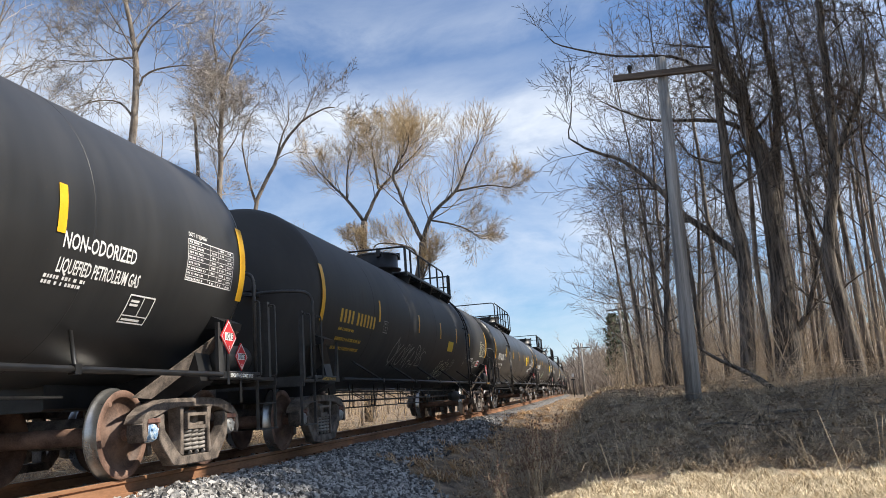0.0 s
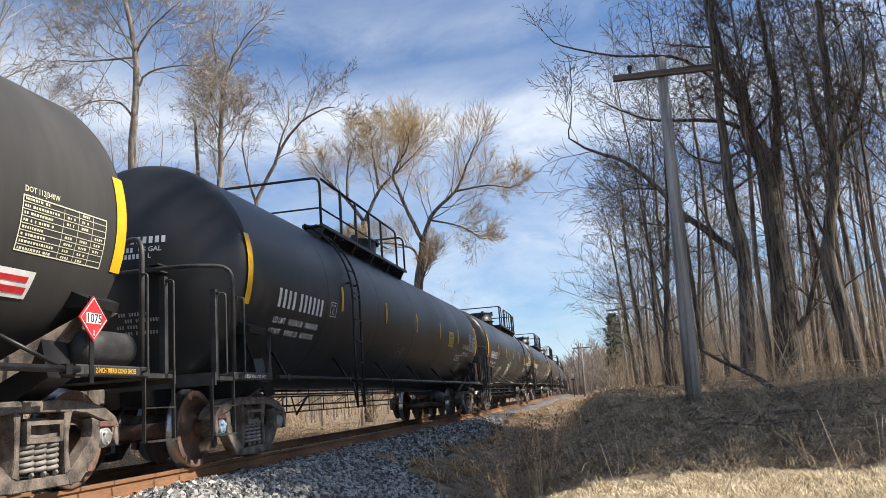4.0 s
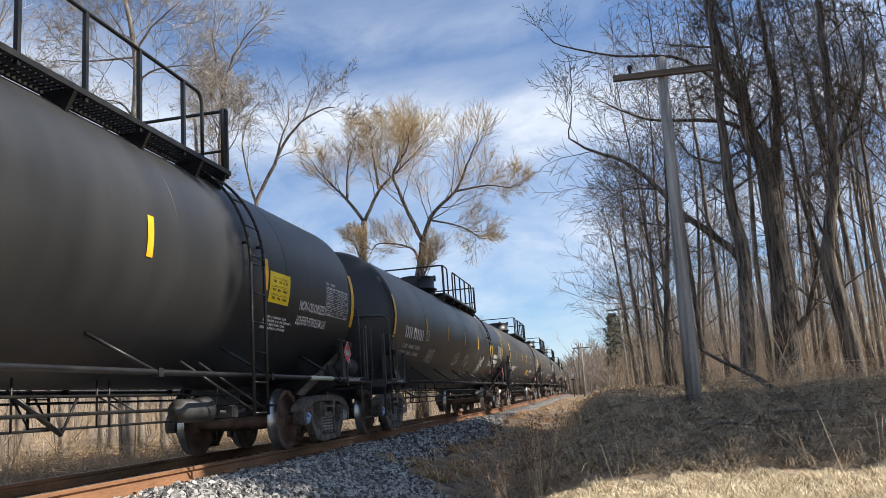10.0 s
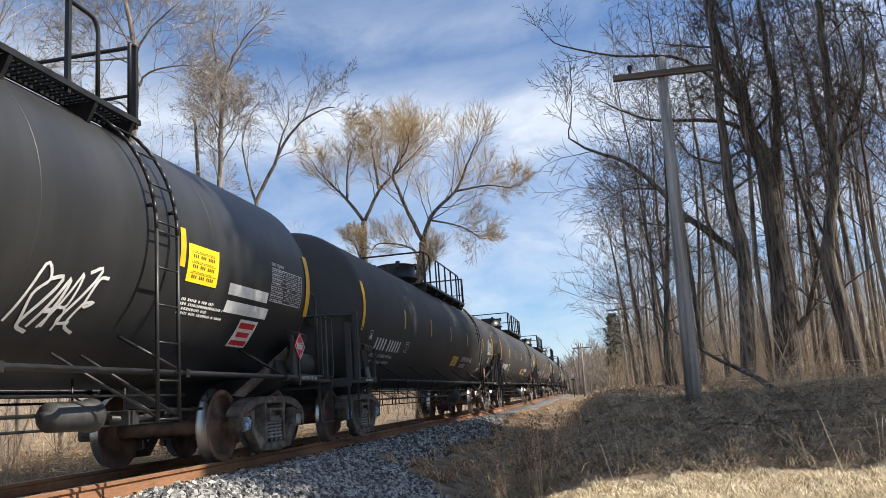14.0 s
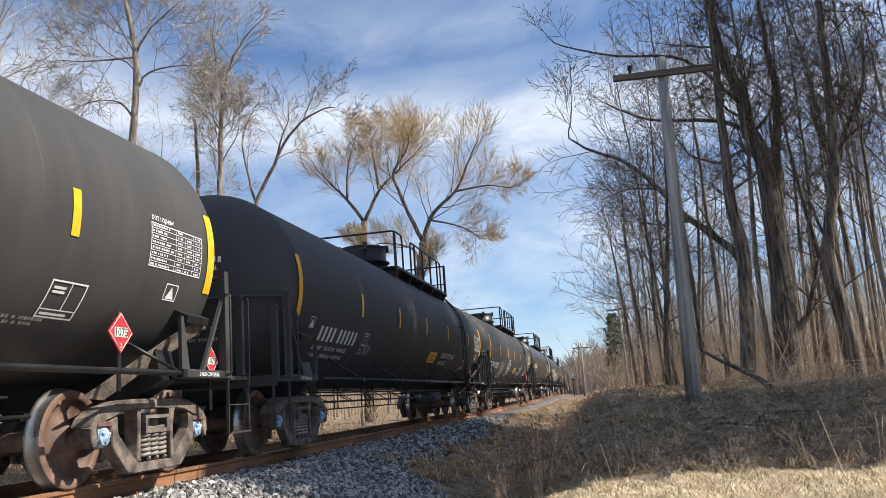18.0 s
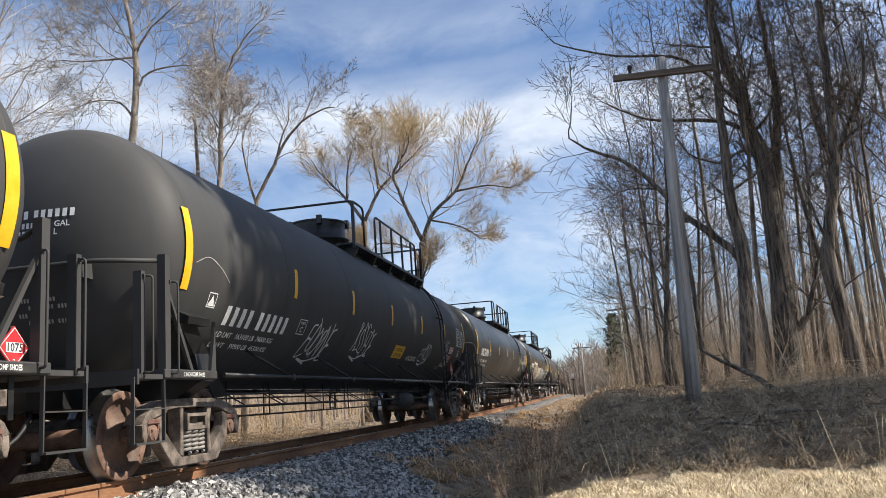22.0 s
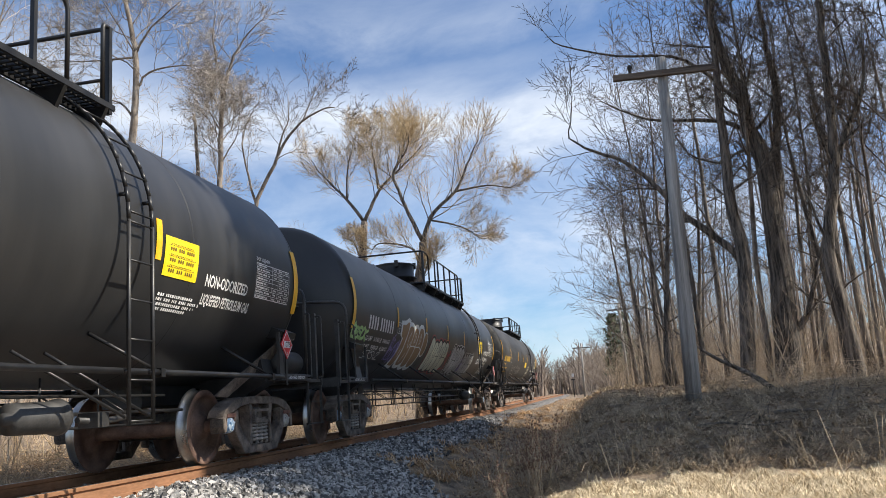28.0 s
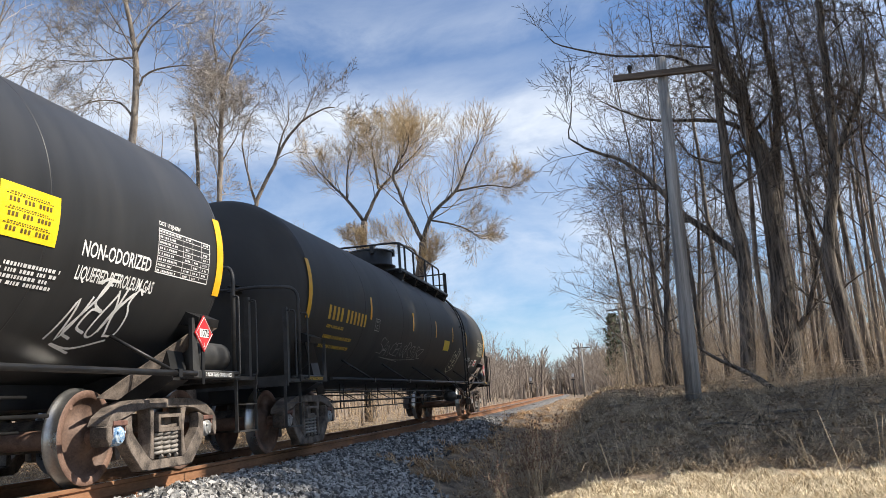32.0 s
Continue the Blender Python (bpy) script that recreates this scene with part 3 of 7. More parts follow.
def wheel_mesh():
    r = WHEEL_R
    rim = Shape().lathe([(-0.068, r + 0.026), (-0.04, r + 0.024), (-0.03, r + 0.002), (0.066, r - 0.003)], "x", 40)
    face = Shape().lathe([(0.066, r - 0.003), (0.072, r - 0.012), (0.072, r - 0.072), (0.058, r - 0.08)], "x", 40)
    plate = Shape().lathe([(0.058, r - 0.08), (0.012, r - 0.11), (-0.005, 0.27), (0.02, 0.17), (0.07, 0.13), (0.085, 0.11), (0.085, 0.0)], "x", 40)
    face.lathe([(-0.068, r + 0.026), (-0.068, r - 0.07), (-0.03, r - 0.085), (-0.03, 0.16), (-0.09, 0.13), (-0.09, 0.09)], "x", 32)
    # uneven marks on the rim face, so that the turning shows
    for a, w in ((0.4, 0.07), (2.2, 0.05), (4.4, 0.09)):
        c, s = math.cos(a), math.sin(a)
        face.tube([(0.066, c * (r - 0.066), s * (r - 0.066)), (0.0745, c * (r - 0.066), s * (r - 0.066))], w * 0.35, 8)
    return rim.mesh("wheel_tread", M_TREAD), face.mesh("wheel", M_RUSTW), plate.mesh("wheel_plate", M_OILY)


def soften(me, off=0.012):
    """Rounds the edges of a casting."""
    bm = bmesh.new()
    bm.from_mesh(me)
    bmesh.ops.remove_doubles(bm, verts=bm.verts[:], dist=1e-4)
    bmesh.ops.recalc_face_normals(bm, faces=bm.faces[:])
    sharp = [e for e in bm.edges if len(e.link_faces) == 2 and e.calc_face_angle(0) > 0.9]
    bmesh.ops.bevel(bm, geom=sharp, offset=off, segments=2, affect="EDGES", clamp_overlap=True)
    for f in bm.faces:
        f.smooth = f.calc_area() < 0.003
    bm.to_mesh(me)
    bm.free()
    return me


def side_frame_mesh(sx):
    """Cast truck side frame: bowed top chord, sloping legs round open windows, spring seat and two pedestals."""
    s = Shape()
    # outline quads that run round the open windows, mirrored fore and aft
    for k in (-1, 1):
        strips = [
            # flanged top chord from the middle out to the pedestal roof
            (0.23, [(0.0, 0.80), (0.35, 0.80), (0.62, 0.785), (0.85, 0.73), (1.02, 0.64), (1.08, 0.55)], [(0.0, 0.70), (0.35, 0.70), (0.58, 0.68), (0.74, 0.63), (0.97, 0.575), (0.99, 0.53)]),
            # outer jaw of the pedestal
            (0.19, [(1.08, 0.55), (1.085, 0.44), (1.06, 0.36)], [(0.99, 0.53), (0.985, 0.44), (1.01, 0.37)]),
            # leg from the chord down to the spring seat
            (0.13, [(0.79, 0.60), (0.765, 0.50), (0.765, 0.37), (0.70, 0.28), (0.50, 0.09), (0.35, 0.075)], [(0.665, 0.64), (0.67, 0.55), (0.655, 0.47), (0.585, 0.40), (0.385, 0.225), (0.30, 0.175)]),
            # spring seat
            (0.22, [(0.36, 0.078), (0.0, 0.078)], [(0.32, 0.175), (0.0, 0.175)]),
            # column beside the springs
            (0.16, [(0.35, 0.70), (0.33, 0.50), (0.33, 0.36), (0.37, 0.20)], [(0.27, 0.70), (0.275, 0.52), (0.275, 0.36), (0.27, 0.17)])]
        for deep, out, inn in strips:
            a, b = (1.17 - deep, 1.17) if sx > 0 else (-1.17, deep - 1.17)
            n = len(out)
            P = [(k * p[0], p[1]) for p in out + inn]
            vs = [(x, p[0], p[1]) for x in (a, b) for p in P]
            fs = []
            m = 2 * n
            for i in range(n - 1):
                o0, o1, i0, i1 = i, i + 1, n + i, n + i + 1
                fs += [(o0, o1, i1, i0), (m + o0, m + i0, m + i1, m + o1), (o0, m + o0, m + o1, o1), (i0, i1, m + i1, m + i0)]
            fs += [(0, n, m + n, m), (n - 1, m + n - 1, m + 2 * n - 1, 2 * n - 1)]
            s.add(vs, fs)
    return soften(s.mesh("side_frame", M_GRIMY), 0.014)


def spring_mesh():
    s = Shape()
    pts = [(0.066 * math.cos(6.283 * t), 0.066 * math.sin(6.283 * t), 0.20 + 0.245 * t / 5.2) for t in [i / 12 for i in range(63)]]
    return s.tube(pts, 0.0205, 7).mesh("spring", M_WORNSTEEL)


def bearing_mesh(material):
    s = Shape().lathe([(1.0, 0.10), (1.135, 0.10), (1.15, 0.094), (1.155, 0.082), (1.168, 0.082), (1.172, 0.074), (1.172, 0.058), (1.184, 0.052), (1.188, 0.03), (1.188, 0.0)], "x", 24)
    for k in range(3):
        a = 2.1 * k + 0.5
        y, z = 0.056 * math.cos(a), 0.056 * math.sin(a)
        s.tube([(1.168, y, z), (1.19, y, z)], 0.0125, 6)
    return s.mesh("bearing_cap", material)


SHARED = {}


def shared():
    if not SHARED:
        SHARED["tread"], SHARED["wheel"], SHARED["plate"] = wheel_mesh()
        SHARED["frame+"], SHARED["frame-"] = side_frame_mesh(1), side_frame_mesh(-1)
        SHARED["spring"] = spring_mesh()
        SHARED["cap_blue"], SHARED["cap_grey"], SHARED["cap_rust"] = bearing_mesh(M_BLUE), bearing_mesh(M_ALU), bearing_mesh(M_RUSTW)
        ax = Shape().lathe([(-1.05, 0.07), (-0.8, 0.075), (-0.78, 0.10), (-0.6, 0.095), (0.6, 0.095), (0.78, 0.10), (0.8, 0.075), (1.05, 0.07)], "x", 16)
        SHARED["axle"] = ax.mesh("wheelset", M_RUSTW)
        bo = Shape().prism([(-0.20, 0.47), (0.20, 0.47), (0.20, 0.56), (0.12, 0.66), (-0.12, 0.66), (-0.20, 0.56)], -1.10, 1.10, "x")
        bo.lathe([(0.66, 0.22), (0.80, 0.22)], "z", 20)
        SHARED["bolster"] = bo.mesh("truck_bolster", M_GRIMY)
        wedge = Shape().box(1.10, 1.19, -0.225, 0.225, 0.455, 0.495).box(1.10, 1.19, -0.225, 0.225, 0.60, 0.635).box(1.10, 1.19, -0.225, -0.18, 0.496, 0.599).box(1.10, 1.19, 0.18, 0.225, 0.496, 0.599)
        wedge.prism([(-0.18, 0.497), (0.18, 0.497), (0.18, 0.53), (0.0, 0.515), (-0.18, 0.53)], 1.11, 1.165, "x")
        ad = Shape().box(1.01, 1.175, -0.115, 0.115, 0.545, 0.60, 0.01).box(1.02, 1.16, -0.135, -0.095, 0.43, 0.56, 0.01).box(1.02, 1.16, 0.095, 0.135, 0.43, 0.56, 0.01)
        SHARED["adapter"] = ad.mesh("bearing_adapter", M_ADAPTER)
        SHARED["wedge"] = wedge.mesh("bolster_end", M_GRIMY)
        beam = Shape().tube([(-0.85, 0, 0.36), (0, 0.12, 0.36), (0.85, 0, 0.36)], 0.035, 8)
        for sx in (-1, 1):
            beam.prism([(-0.05, 0.22), (0.03, 0.20), (0.05, 0.52), (-0.03, 0.55)], sx * 0.75 - 0.04, sx * 0.75 + 0.04, "x")
        SHARED["beam"] = beam.mesh("brake_beam", M_GRIMY)
    return SHARED


def add_truck(root, yc, caps):
    """One four-wheel truck under a car at yc; returns its two wheelsets."""
    S = shared()
    sets = []
    for k in (-1, 1):
        ya = yc + k * AXLE_GAP / 2
        ws = part("wheelset", S["axle"], None, root, "rusty axle with two steel wheels")
        ws.location = (0, ya, WHEEL_R)
        for sx in (-1, 1):
            w = part("wheel", S["wheel"], None, ws)
            w.matrix_basis = pose(sx * 0.7475, 0, 0, 0, 0, 0 if sx > 0 else 180)
            pl = part("wheel_plate", S["plate"], None, ws, "dark oily wheel plate")
            pl.matrix_basis = w.matrix_basis
            t = part("wheel_tread", S["tread"], None, ws, "bright worn tread")
            t.matrix_basis = pose(sx * 0.7475, 0, 0, 0, 0, 0 if sx > 0 else 180)
        sets.append((ws, ya))
        bb = part("brake_beam", S["beam"], None, root)
        bb.matrix_basis = pose(0, yc + k * 0.34, 0, 0, 0, 0 if k > 0 else 180)
    part("truck_bolster", S["bolster"], None, root).location = (0, yc, 0)
    for sx in (-1, 1):
        sf = part("side_frame", S["frame+" if sx > 0 else "frame-"], None, root, "dusty brown cast side frame")
        sf.location = (0, yc, 0)
        if sx > 0:
            part("bolster_end", S["wedge"], None, sf)
            for yy in (-0.15, 0.0, 0.15):
                sp = part("spring", S["spring"], None, sf)
                sp.location = (1.10, yy, 0)
        for k in (-1, 1):
            part("bearing_adapter", S["adapter"], None, sf, "rust-red bearing adapter").matrix_basis = pose(0, k * AXLE_GAP / 2, 0, 0, 0, 0 if sx > 0 else 180)
            c = part("bearing_cap", S[caps[0 if k < 0 else 1]], None, sf)
            c.matrix_basis = pose(0, k * AXLE_GAP / 2, WHEEL_R, 0, 0, 0 if sx > 0 else 180)
    return sets


def head_out(kind, r):
    """How far a tank's end bulges past its seam at a distance r from the axis: a flat dish with a tight rim, or a half ellipse."""
    if kind == "grey":
        return 0.72 * math.sqrt(max(0.0, 1 - (r / TANK_R) ** 2))
    k, rc = 0.20, 2.65
    c = TANK_R - k
    if r > rc * c / (rc - k):
        return math.sqrt(max(0.0, k * k - (r - c) ** 2))
    return math.sqrt(rc * rc - r * r) - math.sqrt((rc - k) ** 2 - c * c)


def on_head(ob, kind, half, me, size, x, z, ink, name="lettering"):
    """Print laid on the leading end of a tank."""
    me = me.copy()
    me.materials.clear()
    me.materials.append(ink)
    for v in me.vertices:
        X, Z = x + v.co.x * size, z + v.co.y * size
        v.co = (X, -half - head_out(kind, math.hypot(X, Z - TANK_Z)) - 0.006, Z)
    o = new(name, me)
    o.parent = ob
    return tagged(o, kind="stuff")


def bar_mesh(bars):
    return Shape().add([p for b in bars for p in ((b[0], b[2], 0), (b[1], b[2], 0), (b[1], b[3], 0), (b[0], b[3], 0))], [(4 * i, 4 * i + 1, 4 * i + 2, 4 * i + 3) for i in range(len(bars))]).mesh("bars", M_WHITE)


def tank_car(kind, paint, TC, half, label):
    """A pressure tank car, its middle at the origin, rails at z = 0; half: the middle to the end seams."""
    root = tagged(new("tank_car"), label, "tank car", "tank cars of the train")
    steel = M_TANK_GREY if kind == "grey" else M_POST
    # tank with dished ends
    prof = []
    for i in range(13):
        r = TANK_R * (1 - (1 - i / 12) ** 1.8)
        prof.append((-half - head_out(kind, r), max(0.001, r)))
    prof += [(-half + 0.02 + (2 * half - 0.04) * i / 24, TANK_R) for i in range(25)]
    prof += [(-p[0], p[1]) for p in prof[12::-1]]
    part("tank", Shape().lathe(prof, "y", 72, (0, 0, TANK_Z)), paint, root)
    for k in range(7):
        yy = -half + 2 * half * k / 6
        part("weld_seam", Shape().lathe([(yy - 0.014, TANK_R - 0.001), (yy - 0.006, TANK_R + 0.0028), (yy + 0.006, TANK_R + 0.0028), (yy + 0.014, TANK_R - 0.001)], "y", 72, (0, 0, TANK_Z)), paint, root)
    # reflective stripes
    for yy in (-half, half):
        wrap([rect(-0.075, 0.075, -0.50, 0.42)], 0.009, yy, "reflective_stripe", M_YELLOW, root)
    # manway housing and lid on the crown
    top = TANK_Z + TANK_R
    ho = Shape().lathe([(top - 0.1, 0.60), (top + 0.10, 0.60), (top + 0.12, 0.66), (top + 0.15, 0.66), (top + 0.16, 0.58), (top + 0.50, 0.58)], "z", 28, (0, -0.2, 0))
    hb = part("valve_housing", ho, M_STEEL, root)
    lid = Shape().lathe([(top + 0.50, 0.61), (top + 0.53, 0.61), (top + 0.56, 0.5), (top + 0.57, 0.0)], "z", 28, (0, -0.2, 0))
    for a in range(4):
        c, s = math.cos(a * 1.57 + 0.4), math.sin(a * 1.57 + 0.4)
        lid.box(c * 0.6 - 0.05, c * 0.6 + 0.05, s * 0.6 - 0.25, s * 0.6 - 0.15, top + 0.42, top + 0.6)
    part("lid", lid, M_STEEL, hb)
    # walkways beside the housing, with open grating
    wz, wx0, wx1, y0, y1 = top - 0.13, 0.72, 1.10, -1.15, 5.0
    back, la, lw = 4.95, 4.52, 0.40
    if kind == "gold":
        y0, y1, back, la = -1.35, 4.55, 4.5, 3.98
    for sx in (1, -1):
        g = Shape()
        X0, X1 = (wx0, wx1) if sx > 0 else (-wx1, -wx0)
        g.box(X0, X0 + 0.035, y0, y1, wz - 0.05, wz + 0.01)
        g.box(X1 - 0.035, X1, y0, y1, wz - 0.05, wz + 0.01)
        yy = y0
        while yy < y1 - 0.02:
            g.box(X0 + 0.035, X1 - 0.035, yy, yy + 0.03, wz - 0.028, wz)
            yy += 0.075
        for xx in (0.33, 0.66):
            c = X0 + (X1 - X0) * xx
            g.box(c - 0.008, c + 0.008, y0, y1, wz - 0.028, wz + 0.002)
        wk = part("walkway", g, M_STEEL, root, "black open-grating walkway")
        for yy in (-0.9, 0.4, 1.7, 3.0, 4.2, y1 - 0.15):
            part("bracket", Shape().prism([(wx0 * sx, wz - 0.04), (wx1 * sx, wz - 0.04), (0.98 * sx, wz - 0.28), (0.70 * sx, wz - 0.16)], yy, yy + 0.05, "y"), M_STEEL, wk)
    g = Shape()
    g.box(-0.72, 0.72, -1.15, -0.85, wz - 0.04, wz)
    part("cross_walkway", g, M_STEEL, root)
    # safety railings
    rz = wz + (0.64 if kind == "gold" else 0.86)
    xr = 1.06
    def rail_run(pts, r=0.024):
        part("handrail", Shape().tube(bend_path(pts, 0.16), r, 8), M_STEEL, root)
    if kind == "gold":
        rail_run([(-xr, -1.3, wz), (-xr, -1.3, rz), (xr, -1.3, rz), (xr, 3.5, rz), (xr, 3.5, wz)])
        rail_run([(xr, 4.2, wz), (xr, 4.2, rz), (xr, 4.5, rz), (-xr, 4.5, rz), (-xr, 4.5, wz)])
    else:
        rail_run([(-xr, -1.1, wz), (-xr, -1.1, rz), (xr, -1.1, rz), (xr, -0.35, rz), (xr, -0.35, wz)])
        rail_run([(xr, 0.5, wz), (xr, 0.5, rz), (xr, 4.28, rz), (xr, 4.28, wz)])
        rail_run([(xr, 4.84, wz), (xr, 4.84, rz), (xr, 4.95, rz), (-xr, 4.95, rz), (-xr, 4.95, wz)])
    rail_run([(-xr, -0.35, wz), (-xr, -0.35, rz - 0.01), (-xr, back - 0.1, rz - 0.01)])
    for yy in ((0.95, 1.9, 2.85, 3.8) if kind != "gold" else (-0.73, 0.2, 1.6, 2.6)):
        part("railing_post", Shape().box(xr - 0.022, xr + 0.022, yy - 0.012, yy + 0.034, wz - 0.1, rz - 0.01), M_STEEL, root)
        part("railing_post", Shape().box(-xr - 0.022, -xr + 0.022, yy - 0.012, yy + 0.034, wz - 0.1, rz - 0.01), M_STEEL, root)
    for xx, yy in ((xr, y0 + 0.07), (xr, back - 0.02)):
        part("railing_post", Shape().box(xx - 0.03, xx + 0.03, yy - 0.02, yy + 0.03, wz - 0.1, rz), M_STEEL, root)
    part("mid_rail", Shape().tube([(-xr, 0.5, wz + 0.3), (-xr, back - 0.05, wz + 0.3)], 0.018, 6), M_STEEL, root)
    part("mid_rail", Shape().tube([(-xr, back + 0.01, wz + 0.3), (xr, back + 0.01, wz + 0.3)], 0.018, 6), M_STEEL, root)
    # ladder up the side, standing off the shell
    for sx in (1, -1):
        lad = tagged(new("ladder"), "black steel side ladder")
        lad.parent = root
        off = 0.09
        xa = TANK_R + off
        for yy in (la, la + lw):
            path = [(sx * xa, yy, 0.55), (sx * xa, yy, TANK_Z)] + [(sx * p[0], p[1], p[2]) for p in arc_path(yy, off, 6, 62, 10)]
            st = Shape()
            for p, q in zip(path, path[1:]):
                st.tube([p, q], 0.021, 6)
            part("stile", st, M_STEEL, lad)
        zz = 0.58
        while zz < TANK_Z:
            part("rung", Shape().tube([(sx * xa, la - 0.02, zz), (sx * xa, la + lw + 0.02, zz)], 0.011, 6), M_STEEL, lad)
            zz += 0.37
        for a in (3, 18, 33, 48):
            c, s = math.cos(radians(a)), math.sin(radians(a))
            part("rung", Shape().tube([(sx * xa * c, la - 0.02, TANK_Z + xa * s), (sx * xa * c, la + lw + 0.02, TANK_Z + xa * s)], 0.011, 6), M_STEEL, lad)
        for yy in (la, la + lw):
            part("standoff", Shape().tube([(sx * (TANK_R - 0.01), yy, TANK_Z + 0.25), (sx * xa * 0.985, yy, TANK_Z + 0.25)], 0.02, 6), M_STEEL, lad)
            part("standoff", Shape().tube([(sx * 1.5, yy, 1.03), (sx * xa, yy, 1.03)], 0.02, 6), M_STEEL, lad)
            part("brace", Shape().tube([(sx * (xa - 0.02), yy - 0.03, 0.62), (sx * 1.15, yy - 1.0, 1.2)], 0.016, 6), M_STEEL, lad)
    # side pipe with struts
    for sx in (1, -1):
        part("side_pipe", Shape().tube([(sx * 1.5, -half + 0.7, 1.035), (sx * 1.5, half - 0.65, 1.035)], 0.03, 10), M_STEEL, root)
        for k in range(6):
            yy = {"long": -6.10, "grey": -6.2, "gold": -6.1}[kind] + 2.69 * k
            if yy < half - 1.2:
                part("strut", Shape().tube([(sx * 1.07, yy - 0.03, 1.42), (sx * 1.5, yy + 0.5, 1.03)], 0.02, 6).box(sx * 1.5 - 0.035, sx * 1.5 + 0.035, yy + 0.46, yy + 0.54, 0.99, 1.075), M_STEEL, root)
    # centre sill stubs, bolsters, end platforms, steps, rails
    for k in (-1, 1):
        e = half + 0.98
        yb = k * TC / 2
        part("draft_sill", Shape().box(-0.27, 0.27, min(yb - k * 1.4, k * e), max(yb - k * 1.4, k * e), 0.74, 1.06, 0.02), M_STEEL, root)
        part("body_bolster", Shape().prism([(-1.32, 0.98), (-1.0, 0.80), (1.0, 0.80), (1.32, 0.98), (1.25, 1.3), (0.9, 1.06), (-0.9, 1.06), (-1.25, 1.3)], yb - 0.16, yb + 0.16, "y"), M_STEEL, root)
        cp = Shape().box(-0.09, 0.09, min(k * e, k * (e + 0.28)), max(k * e, k * (e + 0.28)), 0.80, 0.98, 0.02)
        cp.prism([(-0.12, k * (e + 0.2)), (0.15, k * (e + 0.2)), (0.17, k * (e + 0.42)), (0.06, k * (e + 0.47)), (-0.05, k * (e + 0.33)), (-0.14, k * (e + 0.45))], 0.76, 1.02, "z")
        part("coupler", cp, M_GRIMY, root, "rusty knuckle coupler")
        part("air_hose", Shape().tube(curl3([(0.25, k * (e - 0.1), 0.76), (0.35, k * (e + 0.1), 0.5), (0.3, k * (e + 0.4), 0.4)]), 0.025, 6), M_STEEL, root)
        for sx in (1, -1):
            br = Shape()
            ya, yb2 = yb - k * 1.05, yb + k * 0.42
            v = [(sx * 1.02, ya, 0.82), (sx * 1.02, ya + k * 0.34, 0.80), (sx * 1.36, yb2 + k * 0.30, 1.58), (sx * 1.36, yb2 - k * 0.05, 1.60)]
            w = [(p[0] + sx * 0.02, p[1], p[2]) for p in v]
            br.add(v + w, [(0, 1, 2, 3), (7, 6, 5, 4), (0, 4, 5, 1), (1, 5, 6, 2), (2, 6, 7, 3), (3, 7, 4, 0)])
            part("saddle_brace", br, M_GRIMY if k > 0 else M_STEEL, root)
            pad = Shape().prism([(sx * 1.10, 1.60), (sx * 1.43, 1.58), (sx * 1.45, 1.66), (sx * 1.28, 1.74)], min(yb2 - k * 0.25, yb2 + k * 0.22), max(yb2 - k * 0.25, yb2 + k * 0.22), "y")
            part("saddle_pad", pad, M_STEEL, root)
            px0, px1 = (1.32, 1.46) if sx > 0 else (-1.46, -1.32)
            # fascia beside the platform
            f0, f1 = sorted((k * (half - 0.62), k * (half + 0.50)))
            part("side_sill", Shape().box(px0, px1, f0, f1, 0.99, 1.085, 0.01), steel, root)
            if kind != "gold" or k < 0:
                gy = k * (half - 0.62)
                part("gusset_post", Shape().prism([(gy - 0.02, 1.08), (gy + k * 0.14, 1.08), (gy + k * 0.02, 1.64), (gy - 0.03, 1.64)], sx * 1.44 - 0.02, sx * 1.44 + 0.02, "x"), steel, root)
            # sill step
            s0, s1 = sorted((k * (half + 0.46), k * (half + 1.0)))
            stp = Shape()
            for yy in (s0, s1):
                stp.box(sx * 1.42 - 0.018, sx * 1.42 + 0.018, yy - 0.008, yy + 0.008, 0.37, 1.0)
            stp.box(sx * 1.42 - 0.04, sx * 1.42 + 0.04, s0, s1, 0.365, 0.385)
            stp.box(sx * 1.42 - 0.018, sx * 1.42 + 0.018, s0, s1, 0.69, 0.702)
            part("sill_step", stp, steel, root)
            # uprights and grab irons
            for yy in (k * (half + 0.86), k * (half + 0.38)):
                part("grab_iron", Shape().tube(bend_path([(sx * 1.43, yy, 1.98), (sx * 1.53, yy - k * 0.03, 1.98), (sx * 1.53, yy - k * 0.03, 1.04), (sx * 1.45, yy, 1.04)], 0.04), 0.012, 6).box(sx * 1.45 - 0.02, sx * 1.45 + 0.02, yy - 0.02, yy + 0.02, 1.965, 1.995), steel, root)
            pw = 0.045 if kind == "grey" else 0.03
            yp = k * (half + 0.86)
            part("end_post", Shape().box(sx * 1.40 - pw, sx * 1.40 + pw, yp - 0.035, yp + 0.035, 1.0, 2.03), steel, root)
        # deck and hooped end rail
        d0, d1 = sorted((k * (half + 0.42), k * (half + 0.98)))
        dk = Shape().box(-1.44, 1.44, d0, d1, 0.985, 1.03)
        dk.box(-1.46, 1.46, *sorted((k * (half + 0.955), k * (half + 0.985))), 0.93, 1.075)
        part("end_platform", dk, steel, root)
        hy = k * (half + 0.42)
